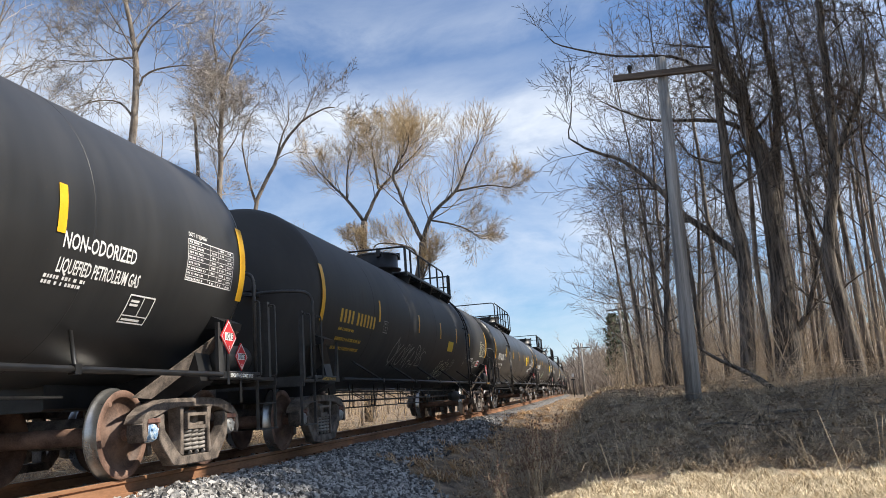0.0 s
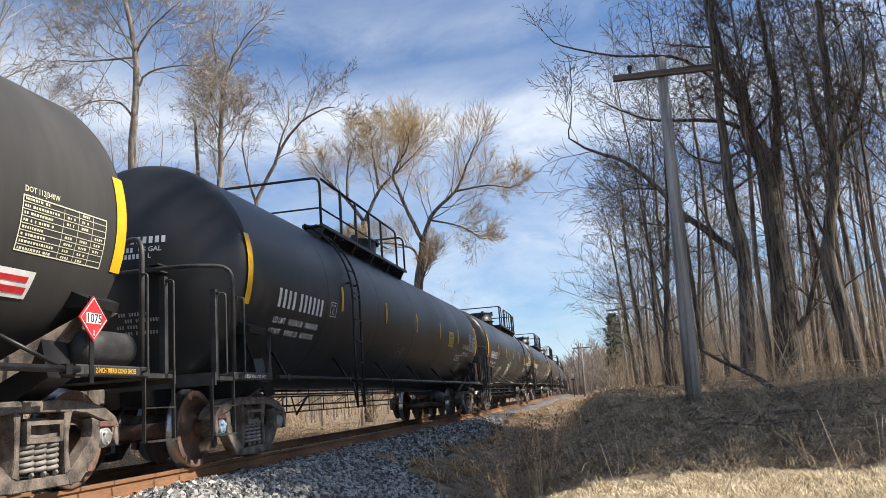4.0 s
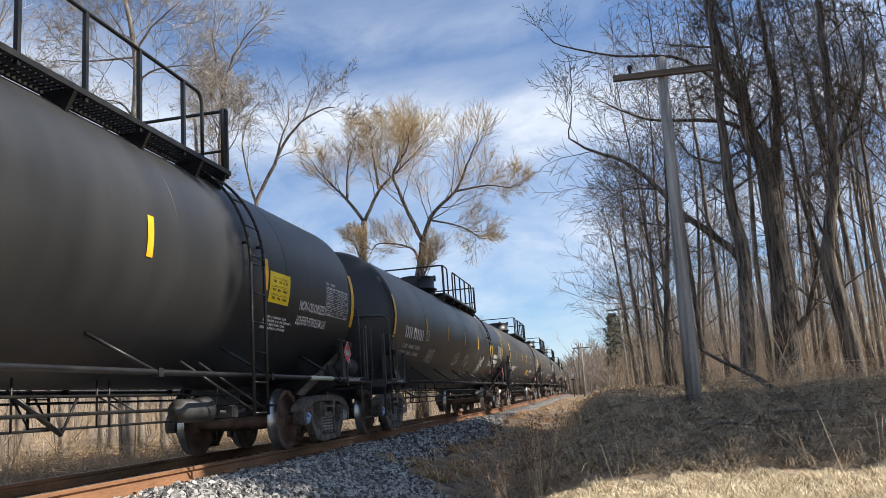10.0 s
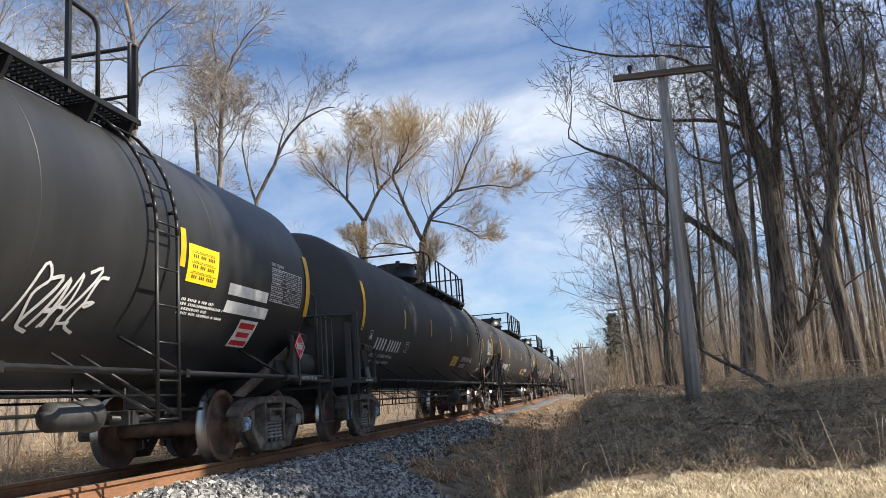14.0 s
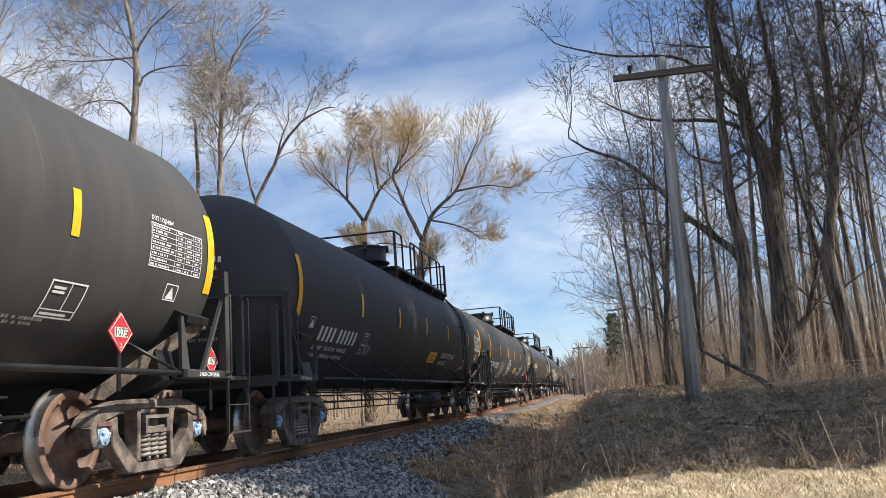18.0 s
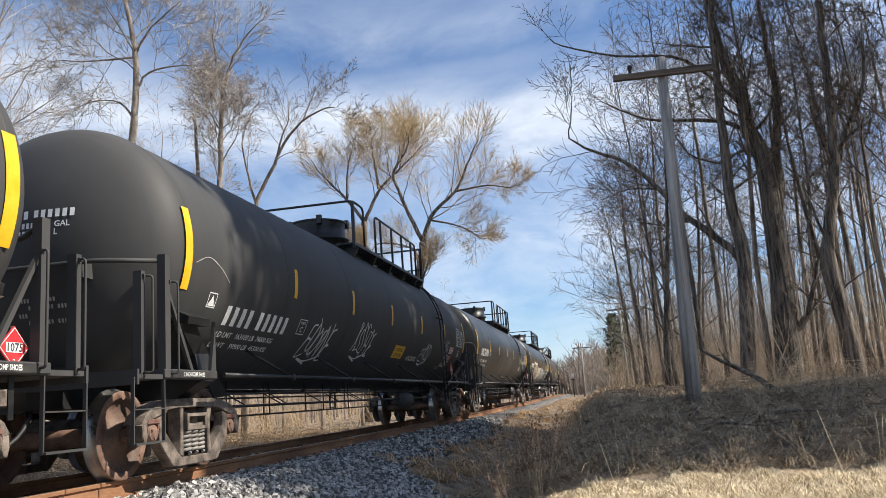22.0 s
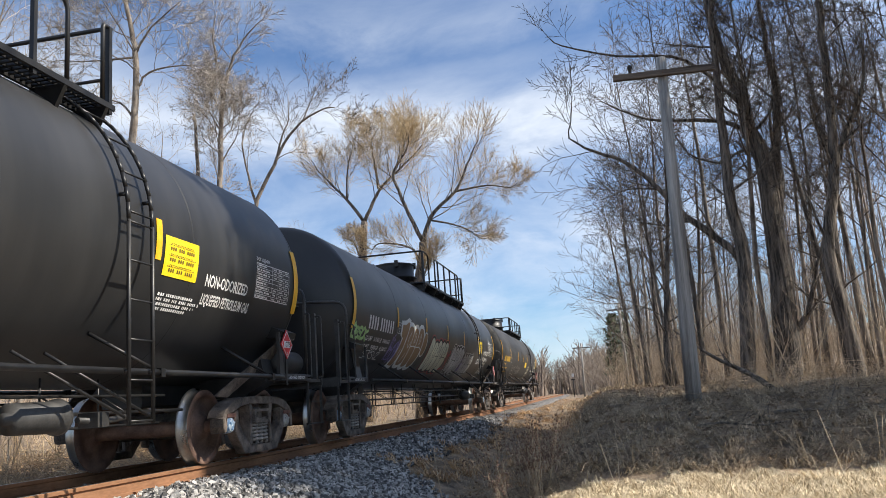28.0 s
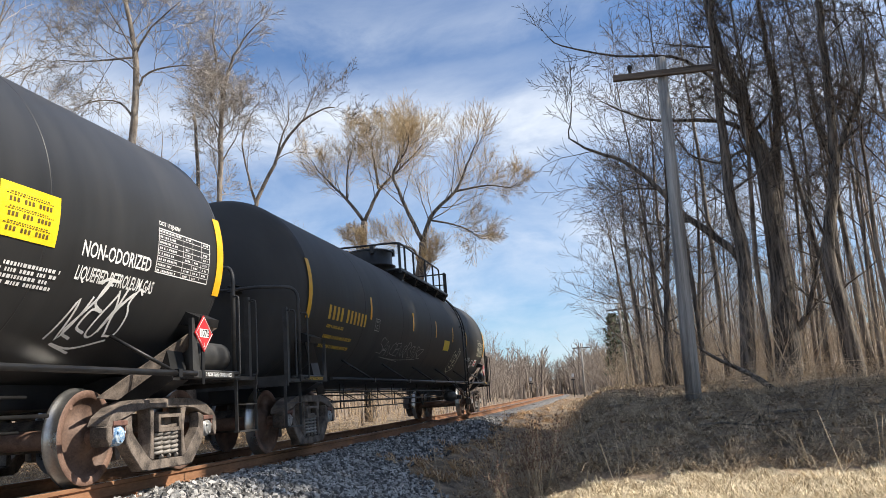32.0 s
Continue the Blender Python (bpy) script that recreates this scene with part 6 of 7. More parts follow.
oak2 = tree(RT, 15, 0.125, dict(OAK, levels=4, angle=(0, 60, 50, 45), count=(0, 15, 8, 6), segs=(14, 8, 6, 5), thick=(0, 0.34, 0.4, 0.45), wob=(0.035, 0.13, 0.13, 0.11), rmin=0.006), M_TANBARK, M_TWIG, "tall bare tree with grey-brown bark", group=WOODS)
thin1 = tree(RT, 14, 0.095, dict(THIN, count=(0, 14, 7, 5), segs=(12, 7, 5, 4), wob=(0.035, 0.12, 0.12, 0.1)), M_BARK, M_TWIG, "slender bare tree with upswept branches", group=WOODS)
thin2 = tree(RT, 13, 0.08, dict(THIN, count=(0, 14, 7, 5), segs=(12, 7, 5, 4), wob=(0.035, 0.12, 0.12, 0.1)), M_TANBARK, M_TWIG, "thin straight bare tree", group=WOODS)
put(oak2, 9.6, 29, 10)
put(thin1, 8.6, 27, 0)
put(thin2, 12.9, 22.5, 70)
for x, y, a, s, m in ((8.2, 34, 200, 0.95, oak2), (13.2, 26, 60, 0.95, oak2), (15.5, 25, 250, 1.0, oak2), (12.5, 33, 20, 1.1, oak2),
                      (7.6, 42, 310, 0.85, oak2), (14.2, 21.5, 77, 0.9, oak2), (16.5, 31, 0, 1.1, oak2), (8.8, 50, 30, 0.95, oak2)):
    plant(m, x, y, a, s)


edge = tree(RT, 10.5, 0.12, dict(OAK, levels=4, count=(0, 18, 8, 5), start=(0, 0.14, 0.2, 0.2), angle=(0, 66, 46, 40), ratio=(0, 0.36, 0.42, 0.5), lift=(0, 0.05, 0.06, 0.05), segs=(12, 8, 6, 4),
                                thick=(0, 0.30, 0.4, 0.45), wob=(0.03, 0.11, 0.12, 0.1), rmin=0.0062), M_BARK, M_TWIG, "bare edge tree with low spreading branches", group=WOODS)
put(edge, 7.5, 27, 30)
for x, y, a, sz in ((7.1, 33, 150, 1.0), (6.9, 40, 260, 0.95), (7.2, 48, 70, 0.9), (9.4, 36, 10, 1.1), (12.2, 24.5, 200, 1.0), (7.0, 57, 310, 0.8)):
    plant(edge, x, y, a, sz)


def pine(seed, x, y, H, low, spread):
    """A dark pine: bare lower stem and whorls of needle sprays."""
    rng = random.Random(seed)
    tr, cr = Shape(), Shape()
    tr.tube([(0, 0, -0.3), (0.05, 0, H * 0.5), (0, 0, H)], [0.24, 0.15, 0.02], 9)
    z = low
    while z < H:
        f = (z - low) / (H - low)
        for j in range(6):
            a = j * 1.05 + z * 2.1 + rng.uniform(-0.3, 0.3)
            L = spread * (1.05 - 0.75 * f ** 1.6) * rng.uniform(0.7, 1.15)
            p = Vector((0, 0, z))
            q = Vector((math.cos(a) * L, math.sin(a) * L, z + L * rng.uniform(-0.1, 0.25)))
            tr.tube([p, q], [0.035, 0.008], 4, False)
            for k in range(8 if y > 50 else 20 if low < 5.5 else 30):
                c = p.lerp(q, rng.uniform(0.25, 1.0)) + Vector((rng.gauss(0, 0.14), rng.gauss(0, 0.14), rng.gauss(0, 0.1)))
                d = Vector((rng.gauss(0, 1), rng.gauss(0, 1), rng.gauss(0.2, 0.6))).normalized() * rng.uniform(0.28, 0.5)
                w = d.orthogonal().normalized() * rng.uniform(0.10, 0.18)
                cr.add([c - w, c + d, c + w], [(0, 1, 2)])
        z += 0.42
    root = tagged(new("pine"), "dark green pine, far off or added out of view to cast shade", "pine", "pines at the wood's edge")
    root.matrix_basis = pose(x, y, ground_z(x, y))
    part("trunk", tr, M_BARK, root)
    part("crown", cr, M_PINE, root, "sprays of dark needles")


# the first nine are unseen, added to shade the train and bank
for i, (x, y, H, low, sp) in enumerate(((13.7, 13.9, 21, 2.8, 2.2), (15.8, 13.7, 23, 5.0, 2.5), (16.6, 12.2, 25, 11.5, 2.4), (15.6, 16.9, 22, 5.0, 2.1), (17.0, 15.6, 24, 7.0, 2.7),
                                        (18.0, 18.8, 25, 12.0, 2.0), (17.8, 21.2, 25, 12.5, 2.0), (18.6, 23.8, 26, 13.0, 1.9), (19.6, 27.0, 26, 14.0, 1.6), (6.1, 76, 6.6, 1.5, 1.1), (7.2, 82, 7.4, 2.0, 1.4))):
    pine(70 + i, x, y, H, low, sp)
for i in range(34):
    y = 22 + 42 * RT.random() ** 1.2
    x = 7.3 + RT.random() ** 1.3 * 13 + max(0, 25 - y) * 0.7
    plant(RT.choice((thin1, thin2)), x, y, RT.uniform(0, 360), RT.uniform(0.6, 1.15), 0, (RT.uniform(-4, 4), RT.uniform(-5, 3)))
pale2 = tree(RT, 12, 0.13, dict(PALE, levels=4, count=(0, 14, 6, 5), ratio=(0, 0.33, 0.48, 0.65), rmin=0.005, segs=(12, 7, 5, 4), wob=(0.035, 0.12, 0.12, 0.1)), M_PALEBARK, M_PALETWIG, "slim pale-barked bare tree", group=LEFTS)
put(pale2, -11.8, 24, 120)
for x, y, a, s in ((-12.5, 20, 30, 1.15), (-9.6, 17.0, 95, 1.0), (-15, 26, 200, 1.25), (-10.5, 33.5, 80, 0.85), (-9.2, 36, 300, 0.75), (-18, 33, 10, 1.15), (-12.5, 38, 150, 0.85), (-17.5, 25, 60, 1.3), (-10.9, 18.6, 250, 1.2), (-9.0, 15.6, 10, 1.1), (-13.8, 17.5, 170, 1.3), (-7.9, 23.5, 60, 0.95), (-9.9, 25.5, 110, 1.0), (-13, 28.5, 20, 1.1), (-16.2, 21, 130, 1.3),
                   (-8.4, 39, 20, 0.72), (-7.6, 43, 210, 0.7), (-13.5, 44, 130, 0.9), (-5.2, 58, 60, 0.75), (-4.6, 66, 160, 0.7), (-22, 38, 60, 1.2), (-14.5, 30, 310, 1.0)):
    plant(pale2, x, y, a, s)


# two stout trunks that stand close beyond the track
TRUNK_A, TRUNK_B = (-7.44, 20.73), (-7.80, 26.18)
NEAR_TRUNK = tree(RT, 7.5, 0.17, dict(THIN, levels=3, count=(0, 10, 5), start=(0, 0.55, 0.2)), M_BARK, M_TWIG, "stout grey-brown trunk close beyond the track", group=LEFTS)
put(NEAR_TRUNK, TRUNK_A[0], TRUNK_A[1], 20)
plant(NEAR_TRUNK, TRUNK_B[0], TRUNK_B[1], 140, 1.0, 0, (3, -3))


def far_woods(name, n, xr, yr, h, label, dens, seed, material=None, girth=1.0, spread=1.0, lean=0.05):
    """Woodland depth: many thin stems with twig sprays, as one mass."""
    rng = random.Random(seed)
    s = Shape()
    for i in range(n):
        x, y = rng.uniform(*xr), rng.uniform(*yr)
        if abs(x - track_x(y)) < 2.8 and y < 240:
            continue
        H = h * rng.uniform(0.55, 1.1)
        z = ground_z(x, y)
        top = Vector((x + rng.gauss(0, lean * H), y + rng.gauss(0, lean * H), z + H))
        base = Vector((x, y, z - 0.2))
        g = girth * rng.choice((0.45, 0.6, 0.75, 1.0, 1.35))
        s.tube([base, base.lerp(top, 0.5) + Vector((rng.gauss(0, 0.03 * H), rng.gauss(0, 0.03 * H), 0)), top], [0.08 * g, 0.05 * g, 0.012 * g], 4, False)
        for j in range(dens):
            t = rng.uniform(0.12, 0.97)
            p = base.lerp(top, t)
            L = (H * 0.30 * (1.15 - t) * rng.uniform(0.6, 1.3) + 0.06 * H) * spread
            a = rng.uniform(0, 6.28)
            q = p + Vector((math.cos(a) * L * 0.6, math.sin(a) * L * 0.6, L * rng.uniform(0.5, 0.95)))
            s.tube([p, q], [0.02 * girth, 0.007 * girth], 3, False)
            for w in range(3):
                c = p.lerp(q, rng.uniform(0.3, 0.95))
                e = c + Vector((rng.gauss(0, 0.35), rng.gauss(0, 0.35), rng.uniform(0.2, 0.9))) * L * 0.45
                s.tube([c, e], [0.010 * girth, 0.005 * girth], 3, False)
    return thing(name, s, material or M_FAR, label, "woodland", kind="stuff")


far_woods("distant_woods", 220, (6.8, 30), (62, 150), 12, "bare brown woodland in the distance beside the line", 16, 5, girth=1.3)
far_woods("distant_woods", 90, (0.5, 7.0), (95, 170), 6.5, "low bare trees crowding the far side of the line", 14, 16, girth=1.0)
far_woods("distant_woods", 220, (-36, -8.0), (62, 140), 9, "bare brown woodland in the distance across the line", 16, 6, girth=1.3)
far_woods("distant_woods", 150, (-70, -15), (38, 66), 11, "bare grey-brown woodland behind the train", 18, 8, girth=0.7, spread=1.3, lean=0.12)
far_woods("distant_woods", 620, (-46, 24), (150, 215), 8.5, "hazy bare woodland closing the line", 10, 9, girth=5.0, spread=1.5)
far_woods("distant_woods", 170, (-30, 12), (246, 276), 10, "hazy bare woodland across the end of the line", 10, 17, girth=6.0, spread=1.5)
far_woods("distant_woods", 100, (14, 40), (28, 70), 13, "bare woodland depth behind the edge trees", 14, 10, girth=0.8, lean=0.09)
far_woods("underbrush", 560, (7.2, 22), (19, 58), 3.0, "tangled grey-tan saplings and brush under the trees", 9, 12, M_BRUSH, 0.22, 1.5, 0.28)
far_woods("underbrush", 150, (5.6, 9.0), (24, 70), 2.2, "tangled grey-tan saplings and brush along the bank", 9, 13, M_BRUSH, 0.2, 1.5, 0.28)
far_woods("underbrush", 460, (-19, -4.4), (12, 60), 2.0, "pale tan saplings and brush beyond the track", 9, 14, M_TANBRUSH, 0.16, 1.9, 0.55)
far_woods("underbrush", 70, (-8.5, -3.6), (56, 78), 5.6, "pale grey-tan saplings beside the far line", 18, 15, M_FAR, 0.35, 1.3, 0.10)
# ---------------------------------------------------------------- pole, grass, weeds
def utility_pole():
    x, y = 7.16, 15.0
    z = ground_z(x, y)
    root = tagged(new("utility_pole"), "leaning silver-grey wooden pole with one crossarm and no wires", "utility pole")
    root.matrix_basis = pose(x, y, z, 0, 1.4, 0)
    H = 6.58 - z
    part("pole", Shape().tube([(0, 0, -0.4), (0, 0, 1.5), (0.01, 0, 3.6), (0, 0, H)], [0.14, 0.13, 0.115, 0.088], 16), M_POLE, root)
    part("crossarm", Shape().box(-0.90, 0.92, -0.165, -0.075, H - 0.40, H - 0.29, 0.01), M_ARM, root)
    part("insulator_pin", Shape().lathe([(H - 0.29, 0.03), (H - 0.2, 0.035), (H - 0.19, 0.05), (H - 0.13, 0.045), (H - 0.12, 0.0)], "z", 10, (-0.58, -0.12, 0)), M_STEEL, root)
    part("bolt", Shape().tube([(0, -0.185, H - 0.345), (0, 0.14, H - 0.345)], 0.014, 6), M_RUSTW, root)
    for k in range(8):
        part("step_spike", Shape().tube([(0.10, -0.04, H - 0.7 - 0.13 * k), (0.16, -0.06, H - 0.69 - 0.13 * k)], 0.008, 4), M_RUSTW, root)


utility_pole()


def grass(name, count, area, hgt, material, label, seed, flat=0.4, width=0.006, keep=None, clump=0.0):
    rng = random.Random(seed)
    s = Shape()
    x0, x1, y0, y1 = area
    for _ in range(count):
        x, y = rng.uniform(x0, x1), y0 + (y1 - y0) * rng.random() ** 1.2
        if keep and not keep(x, y):
            continue
        if clump and noise.noise((x * 1.1, y * 1.1, seed)) < rng.uniform(-0.6, clump):
            continue
        z = ground_z(x, y) - 0.01
        h = hgt * rng.uniform(0.35, 1.25)
        a = rng.uniform(0, 6.28)
        lean = flat * rng.uniform(0.3, 1.6)
        d = Vector((math.cos(a) * lean, math.sin(a) * lean, 1)).normalized()
        b = rng.uniform(0, 6.28)
        w = Vector((math.cos(b), math.sin(b), 0)) * width * rng.uniform(0.6, 1.4)
        p = Vector((x, y, z))
        m = p + d * h * 0.55
        e = m + (d + Vector((math.cos(a), math.sin(a), -0.6)) * flat).normalized() * h * 0.45
        s.add([p - w, p + w, m + w * 0.7, m - w * 0.7, e], [(0, 1, 2, 3), (3, 2, 4)])
    return thing(name, s, material, label, "grass", kind="stuff")


def right_side(x, y):
    return x - track_x(y) > 3.6


def shoulder(x, y):
    return bed_edge(y) - 0.35 < x - track_x(y) < 5.4


# the bright straw tone ends where the sunlit strip meets the trees' shade
def sunlit_lip(x, y):
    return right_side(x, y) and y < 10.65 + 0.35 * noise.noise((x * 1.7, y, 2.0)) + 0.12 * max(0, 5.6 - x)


grass("dry_grass", 52000, (4.0, 10.5, 8.3, 11.9), 0.17, M_LITSTRAW, "matted straw-coloured dry grass in the foreground", 3, 2.2, 0.0032, sunlit_lip)
grass("dry_grass", 34000, (3.6, 13, 10.9, 19), 0.36, M_SHADESTRAW, "flattened dry grass on the bank, coloured darker for the shade", 4, 2.4, 0.0036, right_side, clump=0.25)
grass("dry_grass", 9000, (3.6, 14, 18, 34), 0.34, M_SHADESTRAW, "thin dry grass at the foot of the woods", 9, 1.6, 0.006, right_side)
grass("dry_grass", 9000, (3.2, 14, 30, 70), 0.35, M_SHADESTRAW, "dry grass under the trees", 6, 0.9, 0.012, right_side)
grass("dry_grass", 26000, (-16, -2.2, 5.5, 36), 0.42, M_TANSTRAW, "russet dry grass beyond the track", 5, 1.7, 0.005)
grass("dry_grass", 22000, (-2.0, 5.2, 12, 75), 0.2, M_TANSTRAW, "dry grass scraps along the ballast foot", 7, 1.8, 0.007, shoulder, clump=0.3)
grass("new_grass", 500, (-3.0, -2.0, 9, 17), 0.16, M_GREEN, "small patch of fresh green grass beside the far rail", 8, 0.5, 0.006)


def tufts(name, count, area, size, blades, material, label, seed, keep=None, width=0.004):
    """Old grass tussocks: blades that rise from one crown and fall over to the ground on all sides."""
    rng = random.Random(seed)
    s = Shape()
    x0, x1, y0, y1 = area
    for _ in range(count):
        x, y = rng.uniform(x0, x1), y0 + (y1 - y0) * rng.random() ** 1.2
        if keep and not keep(x, y):
            continue
        R = size * rng.uniform(0.5, 1.4)
        comb = rng.uniform(0, 6.28)
        for _ in range(blades):
            a = comb + rng.gauss(0, 1.1)
            L, h = R * rng.uniform(0.5, 1.3), R * rng.uniform(0.12, 0.55)
            d = Vector((math.cos(a), math.sin(a), 0))
            p = Vector((x + rng.gauss(0, 0.05), y + rng.gauss(0, 0.05), 0))
            p.z = ground_z(p.x, p.y) - 0.01
            e = p + d * L
            e.z = ground_z(e.x, e.y) + 0.01 + rng.random() * 0.03
            m = p + d * L * 0.45 + Vector((0, 0, h))
            w = Vector((-d.y, d.x, 0.3)) * width * rng.uniform(0.6, 1.3)
            s.add([p - w, p + w, m + w, m - w, e], [(0, 1, 2, 3), (3, 2, 4)])
    return thing(name, s, material, label, "grass", kind="stuff")


tufts("grass_tussocks", 420, (4.6, 13.5, 11.0, 18.5), 0.24, 34, M_SHADESTRAW, "collapsed grass tussocks on the bank, coloured darker for the shade", 61, right_side)
tufts("grass_tussocks", 520, (4.6, 9.8, 8.6, 11.6), 0.17, 34, M_LITSTRAW, "collapsed straw-coloured tussocks along the foreground", 62, sunlit_lip, 0.0034)
tufts("grass_tussocks", 240, (0.5, 5.4, 13, 40), 0.3, 34, M_TANSTRAW, "dead grass tussocks on the slope beside the ballast", 63, shoulder, 0.006)


def litter(name, count, area, r, material, label, seed):
    """Fallen leaves: small curled blades lying about."""
    rng = random.Random(seed)
    s = Shape()
    x0, x1, y0, y1 = area
    for _ in range(count):
        x, y = rng.uniform(x0, x1), y0 + (y1 - y0) * rng.random() ** 1.3
        if abs(x - track_x(y)) < 2.5:
            continue
        c = Vector((x, y, ground_z(x, y) + 0.015 + 0.02 * rng.random()))
        m = Euler((rng.gauss(0, 0.5), rng.gauss(0, 0.5), rng.uniform(0, 6.3))).to_matrix() * (r * rng.uniform(0.6, 1.3))
        q = [(-1, 0, 0.1), (-0.3, -0.55, -0.1), (0.6, -0.4, 0.1), (1, 0.05, 0.25), (0.5, 0.5, 0.05), (-0.4, 0.5, -0.05)]
        s.add([c + m @ Vector(p) for p in q], [(0, 1, 5), (1, 2, 4, 5), (2, 3, 4)])
    return thing(name, s, material, label, "leaves", kind="stuff")


litter("leaf_litter", 17000, (3.4, 15, 11.2, 34), 0.036, M_LEAF, "brown fallen leaves over the shaded bank", 31)
litter("leaf_litter", 8000, (-15, -2.6, 8, 34), 0.06, M_LEAF, "pale fallen leaves beyond the track", 32)


def weed(seed, x, y, h, lean, n, seeds):
    """A dead stalk clump: bare stems, some with clinging seed heads."""
    rng = random.Random(seed)
    z = ground_z(x, y) - 0.03
    s, hd = Shape(), Shape()
    for i in range(n):
        a = rng.uniform(0, 6.28)
        l = Vector((lean[0] + rng.gauss(0, 0.16), lean[1] + rng.gauss(0, 0.16), 1)).normalized()
        hh = h * rng.uniform(0.6, 1.05)
        b = Vector((rng.gauss(0, 0.05), rng.gauss(0, 0.05), 0))
        bow = Vector((math.cos(a), math.sin(a), 0)) * hh * rng.uniform(0.0, 0.14)
        p = [b, b + l * hh * 0.5 + bow * 0.5, b + l * hh + bow * 1.6]
        s.tube(p, [0.0075, 0.006, 0.0034], 4, False)
        for j in range(int(seeds * rng.uniform(0.5, 1.3))):
            f = rng.uniform(0.45, 1.0)
            c = p[1].lerp(p[2], (f - 0.5) * 2) if f > 0.5 else p[0].lerp(p[1], f * 2)
            d = Vector((rng.gauss(0, 1), rng.gauss(0, 1), rng.gauss(0.4, 0.6))).normalized() * rng.uniform(0.03, 0.10)
            s.tube([c, c + d], [0.002, 0.0012], 3, False)
            e = c + d
            w = rng.uniform(0.008, 0.017)
            hd.add([e + Vector(q) * w for q in ((1, 0, 0), (-1, 0, 0), (0, 1, 0), (0, -1, 0), (0, 0, 1.3), (0, 0, -1.3))],
                   [(0, 2, 4), (2, 1, 4), (1, 3, 4), (3, 0, 4), (2, 0, 5), (1, 2, 5), (3, 1, 5), (0, 3, 5)])
    root = tagged(new("dead_weed"), "dry brown weed stalks standing in the grass", "weed", "dead weeds by the ditch")
    root.matrix_basis = pose(x, y, z)
    part("stalk", s, M_STALK, root)
    if hd.f:
        tagged(part("seed_head", hd, M_WEEDHEAD, root), kind="stuff")


for i, (x, y, h, lx, ly, n, sd) in enumerate(((4.75, 11.0, 1.05, 0.05, 0.0, 11, 26), (4.95, 11.3, 0.95, -0.1, 0.0, 9, 24), (4.6, 11.6, 0.9, -0.35, 0.0, 8, 12), (4.35, 10.7, 0.8, -0.2, 0.0, 7, 14), (5.3, 11.4, 0.85, -0.5, 0.1, 5, 0), (3.65, 10.2, 0.95, -0.28, 0.0, 1, 0),
                                              (3.9, 12.8, 0.7, 0.1, 0.0, 3, 10), (4.1, 14.6, 0.9, 0.1, 0, 6, 14), (3.55, 16.2, 1.2, 0.05, 0, 6, 16), (6.3, 11.6, 0.75, -0.35, 0.0, 3, 0), (6.0, 11.2, 0.9, -0.12, 0, 2, 0),
                                              (7.1, 10.9, 0.5, -0.4, 0.1, 3, 0), (8.3, 10.6, 0.5, 0.5, 0, 3, 0), (8.15, 9.9, 1.05, -0.06, 0, 1, 0), (5.5, 14.2, 0.8, -0.1, 0, 3, 4))):
    weed(50 + i, x, y, h, (lx, ly), n, sd)


rw = random.Random(77)
for i in range(34):
    x = rw.uniform(5.0, 9.6)
    weed(100 + i, x, rw.uniform(10.85, 11.7), rw.uniform(0.25, 0.8), (rw.gauss(-0.15, 0.4), rw.gauss(0, 0.2)), rw.choice((1, 1, 2, 3)), 0)
for i in range(14):
    y = rw.uniform(12.5, 24)
    weed(140 + i, 3.0 + track_x(y) + rw.uniform(0, 1.5), y, rw.uniform(0.4, 0.95), (rw.gauss(0, 0.2), 0), rw.choice((2, 4, 5)), rw.choice((0, 6, 14)))


def brambles(name, count, area, size, material, label, seed):
    """Thin dead canes that arch over one another."""
    rng = random.Random(seed)
    s = Shape()
    x0, x1, y0, y1 = area
    for _ in range(count):
        x, y = rng.uniform(x0, x1), y0 + (y1 - y0) * rng.random() ** 1.3
        a, L = rng.uniform(0, 6.28), size * rng.uniform(0.4, 1.5)
        z = ground_z(x, y)
        d = Vector((math.cos(a), math.sin(a), 0))
        h = L * rng.uniform(0.05, 0.5)
        p = Vector((x, y, z - 0.02))
        k = rng.uniform(0.0015, 0.0036)
        s.tube([p, p + d * L * 0.3 + Vector((0, 0, h)), p + d * L * 0.7 + Vector((0, 0, h * 0.95)), p + d * L + Vector((0, 0, h * 0.3))], [k, k, k * 0.8, k * 0.5], 3, False)
    return thing(name, s, material, label, "brambles", kind="stuff")


brambles("brambles", 2600, (4.4, 12.5, 11.2, 17.5), 0.6, M_STALK, "thin pale dead canes arching over the shaded bank", 41)
brambles("brambles", 1300, (4.4, 12.5, 11.2, 16), 0.5, M_TWIG, "dark dead canes tangled over the bank", 42)
brambles("brambles", 700, (3.4, 5.2, 11.5, 24), 0.5, M_STALK, "dry canes along the ditch", 43)
brambles("brambles", 3000, (8.0, 18, 16.5, 32), 1.1, M_BRUSH, "tan canes tangled under the trees", 44)
brambles("brambles", 3800, (-11, -2.8, 8, 34), 1.1, M_TANBRUSH, "tan canes tangled beyond the track", 45)
brambles("brambles", 1300, (-10, -3.0, 8, 30), 1.0, M_TWIG, "dark dead canes tangled beyond the track", 46)


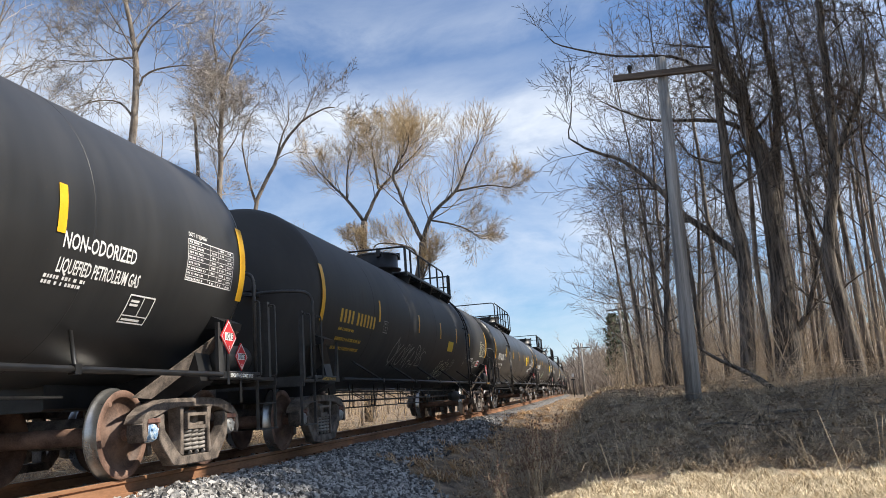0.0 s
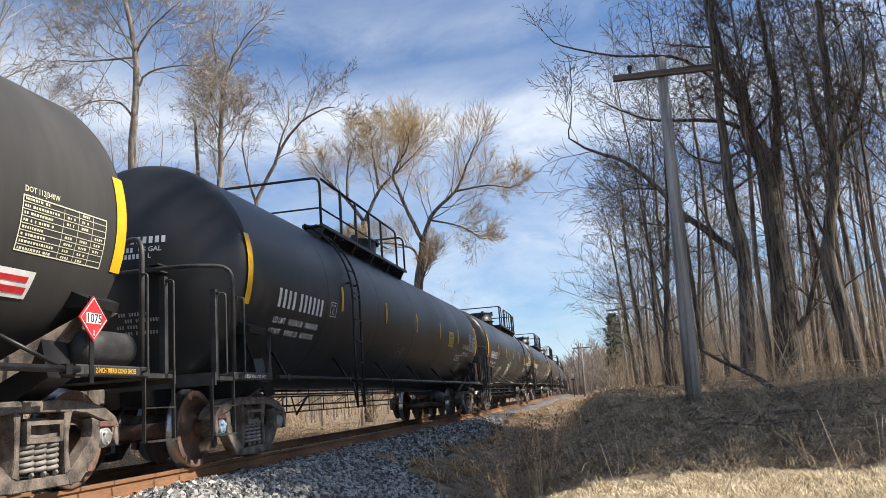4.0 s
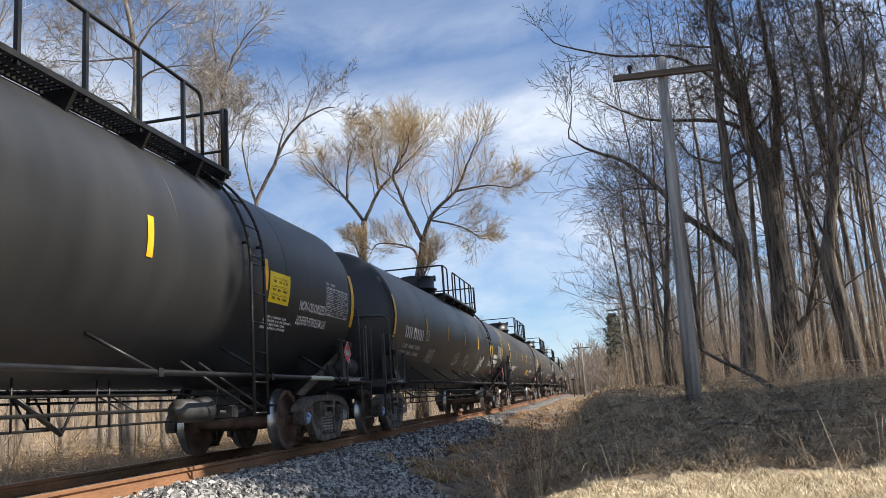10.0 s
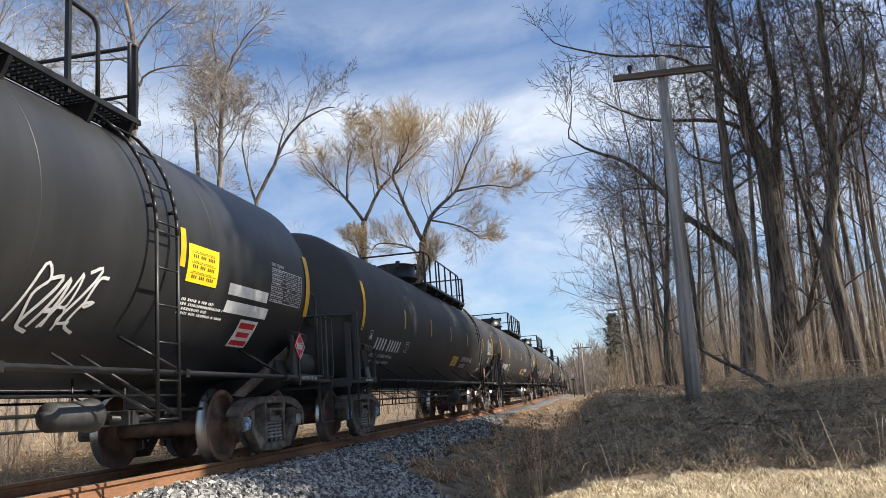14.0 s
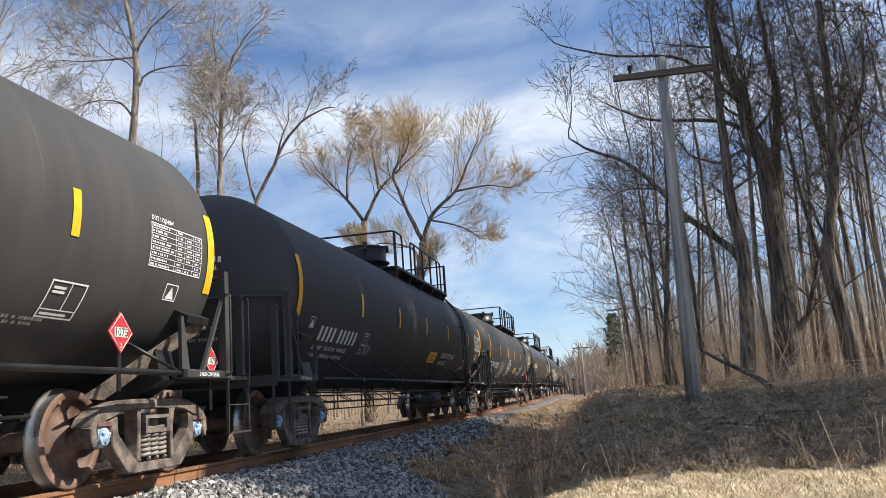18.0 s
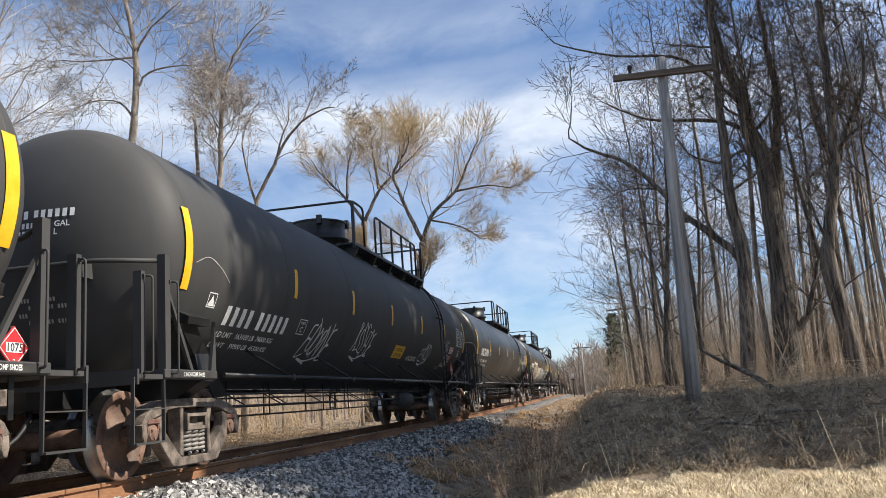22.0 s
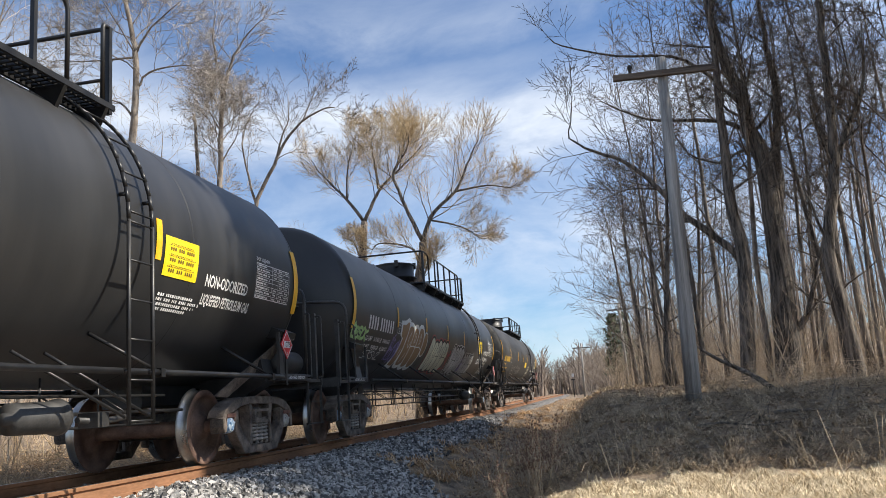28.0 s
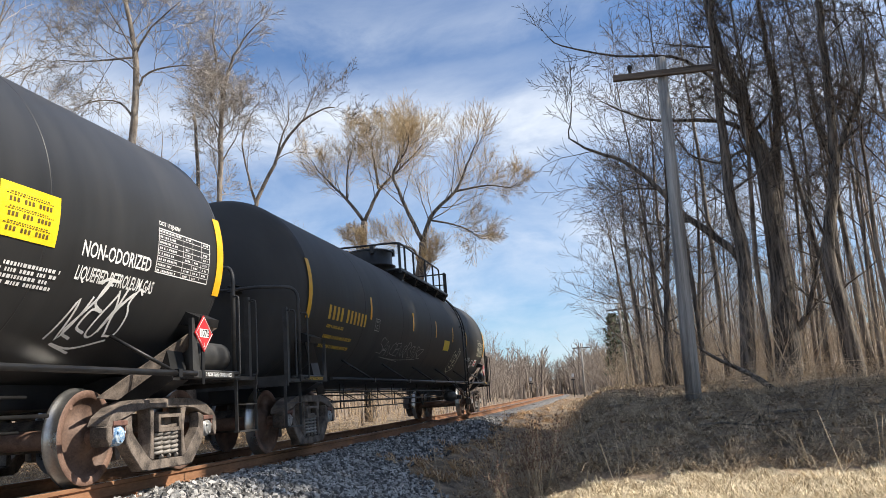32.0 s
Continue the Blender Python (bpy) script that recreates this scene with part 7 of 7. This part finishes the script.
def fallen_branch(seed, x, y, z0, L, turn, tilt, r):
    rng = random.Random(seed)
    s = Shape()
    hb = dict(OAK, levels=4, count=(0, 0, 6, 4), ratio=(0, 0.3, 0.35, 0.4), rmin=0.005)
    pts = [Vector((L * k / 8, rng.gauss(0, 0.04), 0.03 * math.sin(k))) for k in range(9)]
    rad = [r * (1 - 0.8 * k / 8) for k in range(9)]
    s.tube(pts, rad, 7)
    out = []
    grow_on(rng, pts, rad, L, 2, hb, out, 0.3)
    for q, ra, sides, _ in out:
        s.tube(q, ra, sides, False)
    ob = thing("fallen_branch", s, M_BARK, "grey fallen branch lying on the leaf litter", "branch", "fallen branches")
    ob.matrix_basis = pose(x, y, ground_z(x, y) + z0, 0, tilt, turn)


fallen_branch(1, 8.75, 16.6, 0.1, 2.1, 176, -36, 0.06)
fallen_branch(2, 9.6, 18.5, 0.08, 2.6, 20, -2, 0.05)
fallen_branch(3, 8.2, 13.6, 0.06, 2.2, 5, 2, 0.03)
fallen_branch(4, 10.5, 15.6, 0.1, 1.5, 25, -24, 0.05)
fallen_branch(5, 7.0, 13.2, 0.05, 1.6, -15, 0, 0.02)


def far_pole(x, y, h, turn):
    z = ground_z(x, y)
    root = tagged(new("utility_pole"), "distant grey wooden pole with one crossarm", "utility pole", "old poles along the line")
    root.matrix_basis = pose(x, y, z, 0, turn, 0)
    part("pole", Shape().tube([(0, 0, -0.3), (0, 0, h)], [0.13, 0.09], 10), M_POLE, root)
    part("crossarm", Shape().box(-0.9, 0.9, -0.15, -0.07, h - 0.55, h - 0.43), M_POLE, root)


far_pole(6.75, 60, 6.1, -1)
far_pole(2.6, 88, 5.6, 1)


def line_signal(x, y, h, ztop):
    """Small white-topped lineside marker by the far curve."""
    z = ground_z(x, y)
    root = tagged(new("lineside_marker"), "thin lineside post with a small white top", "marker post", "lineside markers")
    root.matrix_basis = pose(x, y, z)
    part("post", Shape().tube([(0, 0, -0.2), (0, 0, ztop - z)], 0.05, 8), M_STEEL, root)
    part("top", Shape().box(-0.13, 0.13, -0.06, 0.06, ztop - z, ztop - z + 0.42, 0.02), M_WHITE, root)
    part("lamp_box", Shape().box(-0.26, 0.22, -0.1, 0.1, ztop - z - 0.35, ztop - z - 0.2, 0.02), M_STEEL, root)


line_signal(-3.6, 95, 2.5, 2.1)
line_signal(1.2, 95, 2.5, 2.2)
# ---------------------------------------------------------------- small pieces of the track
build_stones(BALLAST)


def motions():
    """The whole train rolls past at an even pace, every wheelset turning with it."""
    def rail_pose(y):
        d = 5.0
        dx = (track_x(y + d) - track_x(y - d)) / (2 * d)
        dz = (track_z(y + d) - track_z(y - d)) / (2 * d)
        return pose(track_x(y), y, track_z(y), math.degrees(math.atan(dz)), 0, -math.degrees(math.atan(dx)))
    # the train's lag behind an even pace, every four seconds
    lag = (0.064, 0.091, 0.105, 0.115, 0.112, 0.105, 0.043, -0.014, -0.046)

    def rolled(t):
        k = min(7, int(t / 4))
        return SPEED * t - (lag[k] + (lag[k + 1] - lag[k]) * (t / 4 - k))
    for ob, kind, yc in CAR_OBS:
        walk(ob, [(t, rail_pose(yc - rolled(t))) for t in range(0, 33, 2)])
    for ws, ya in WHEELSETS:
        phase = (ya * 131.0) % 360
        walk(ws, [(k / 10, pose(0, ya, WHEEL_R, math.degrees(rolled(k / 10) / WHEEL_R) + phase, 0, 0)) for k in range(321)])


motions()
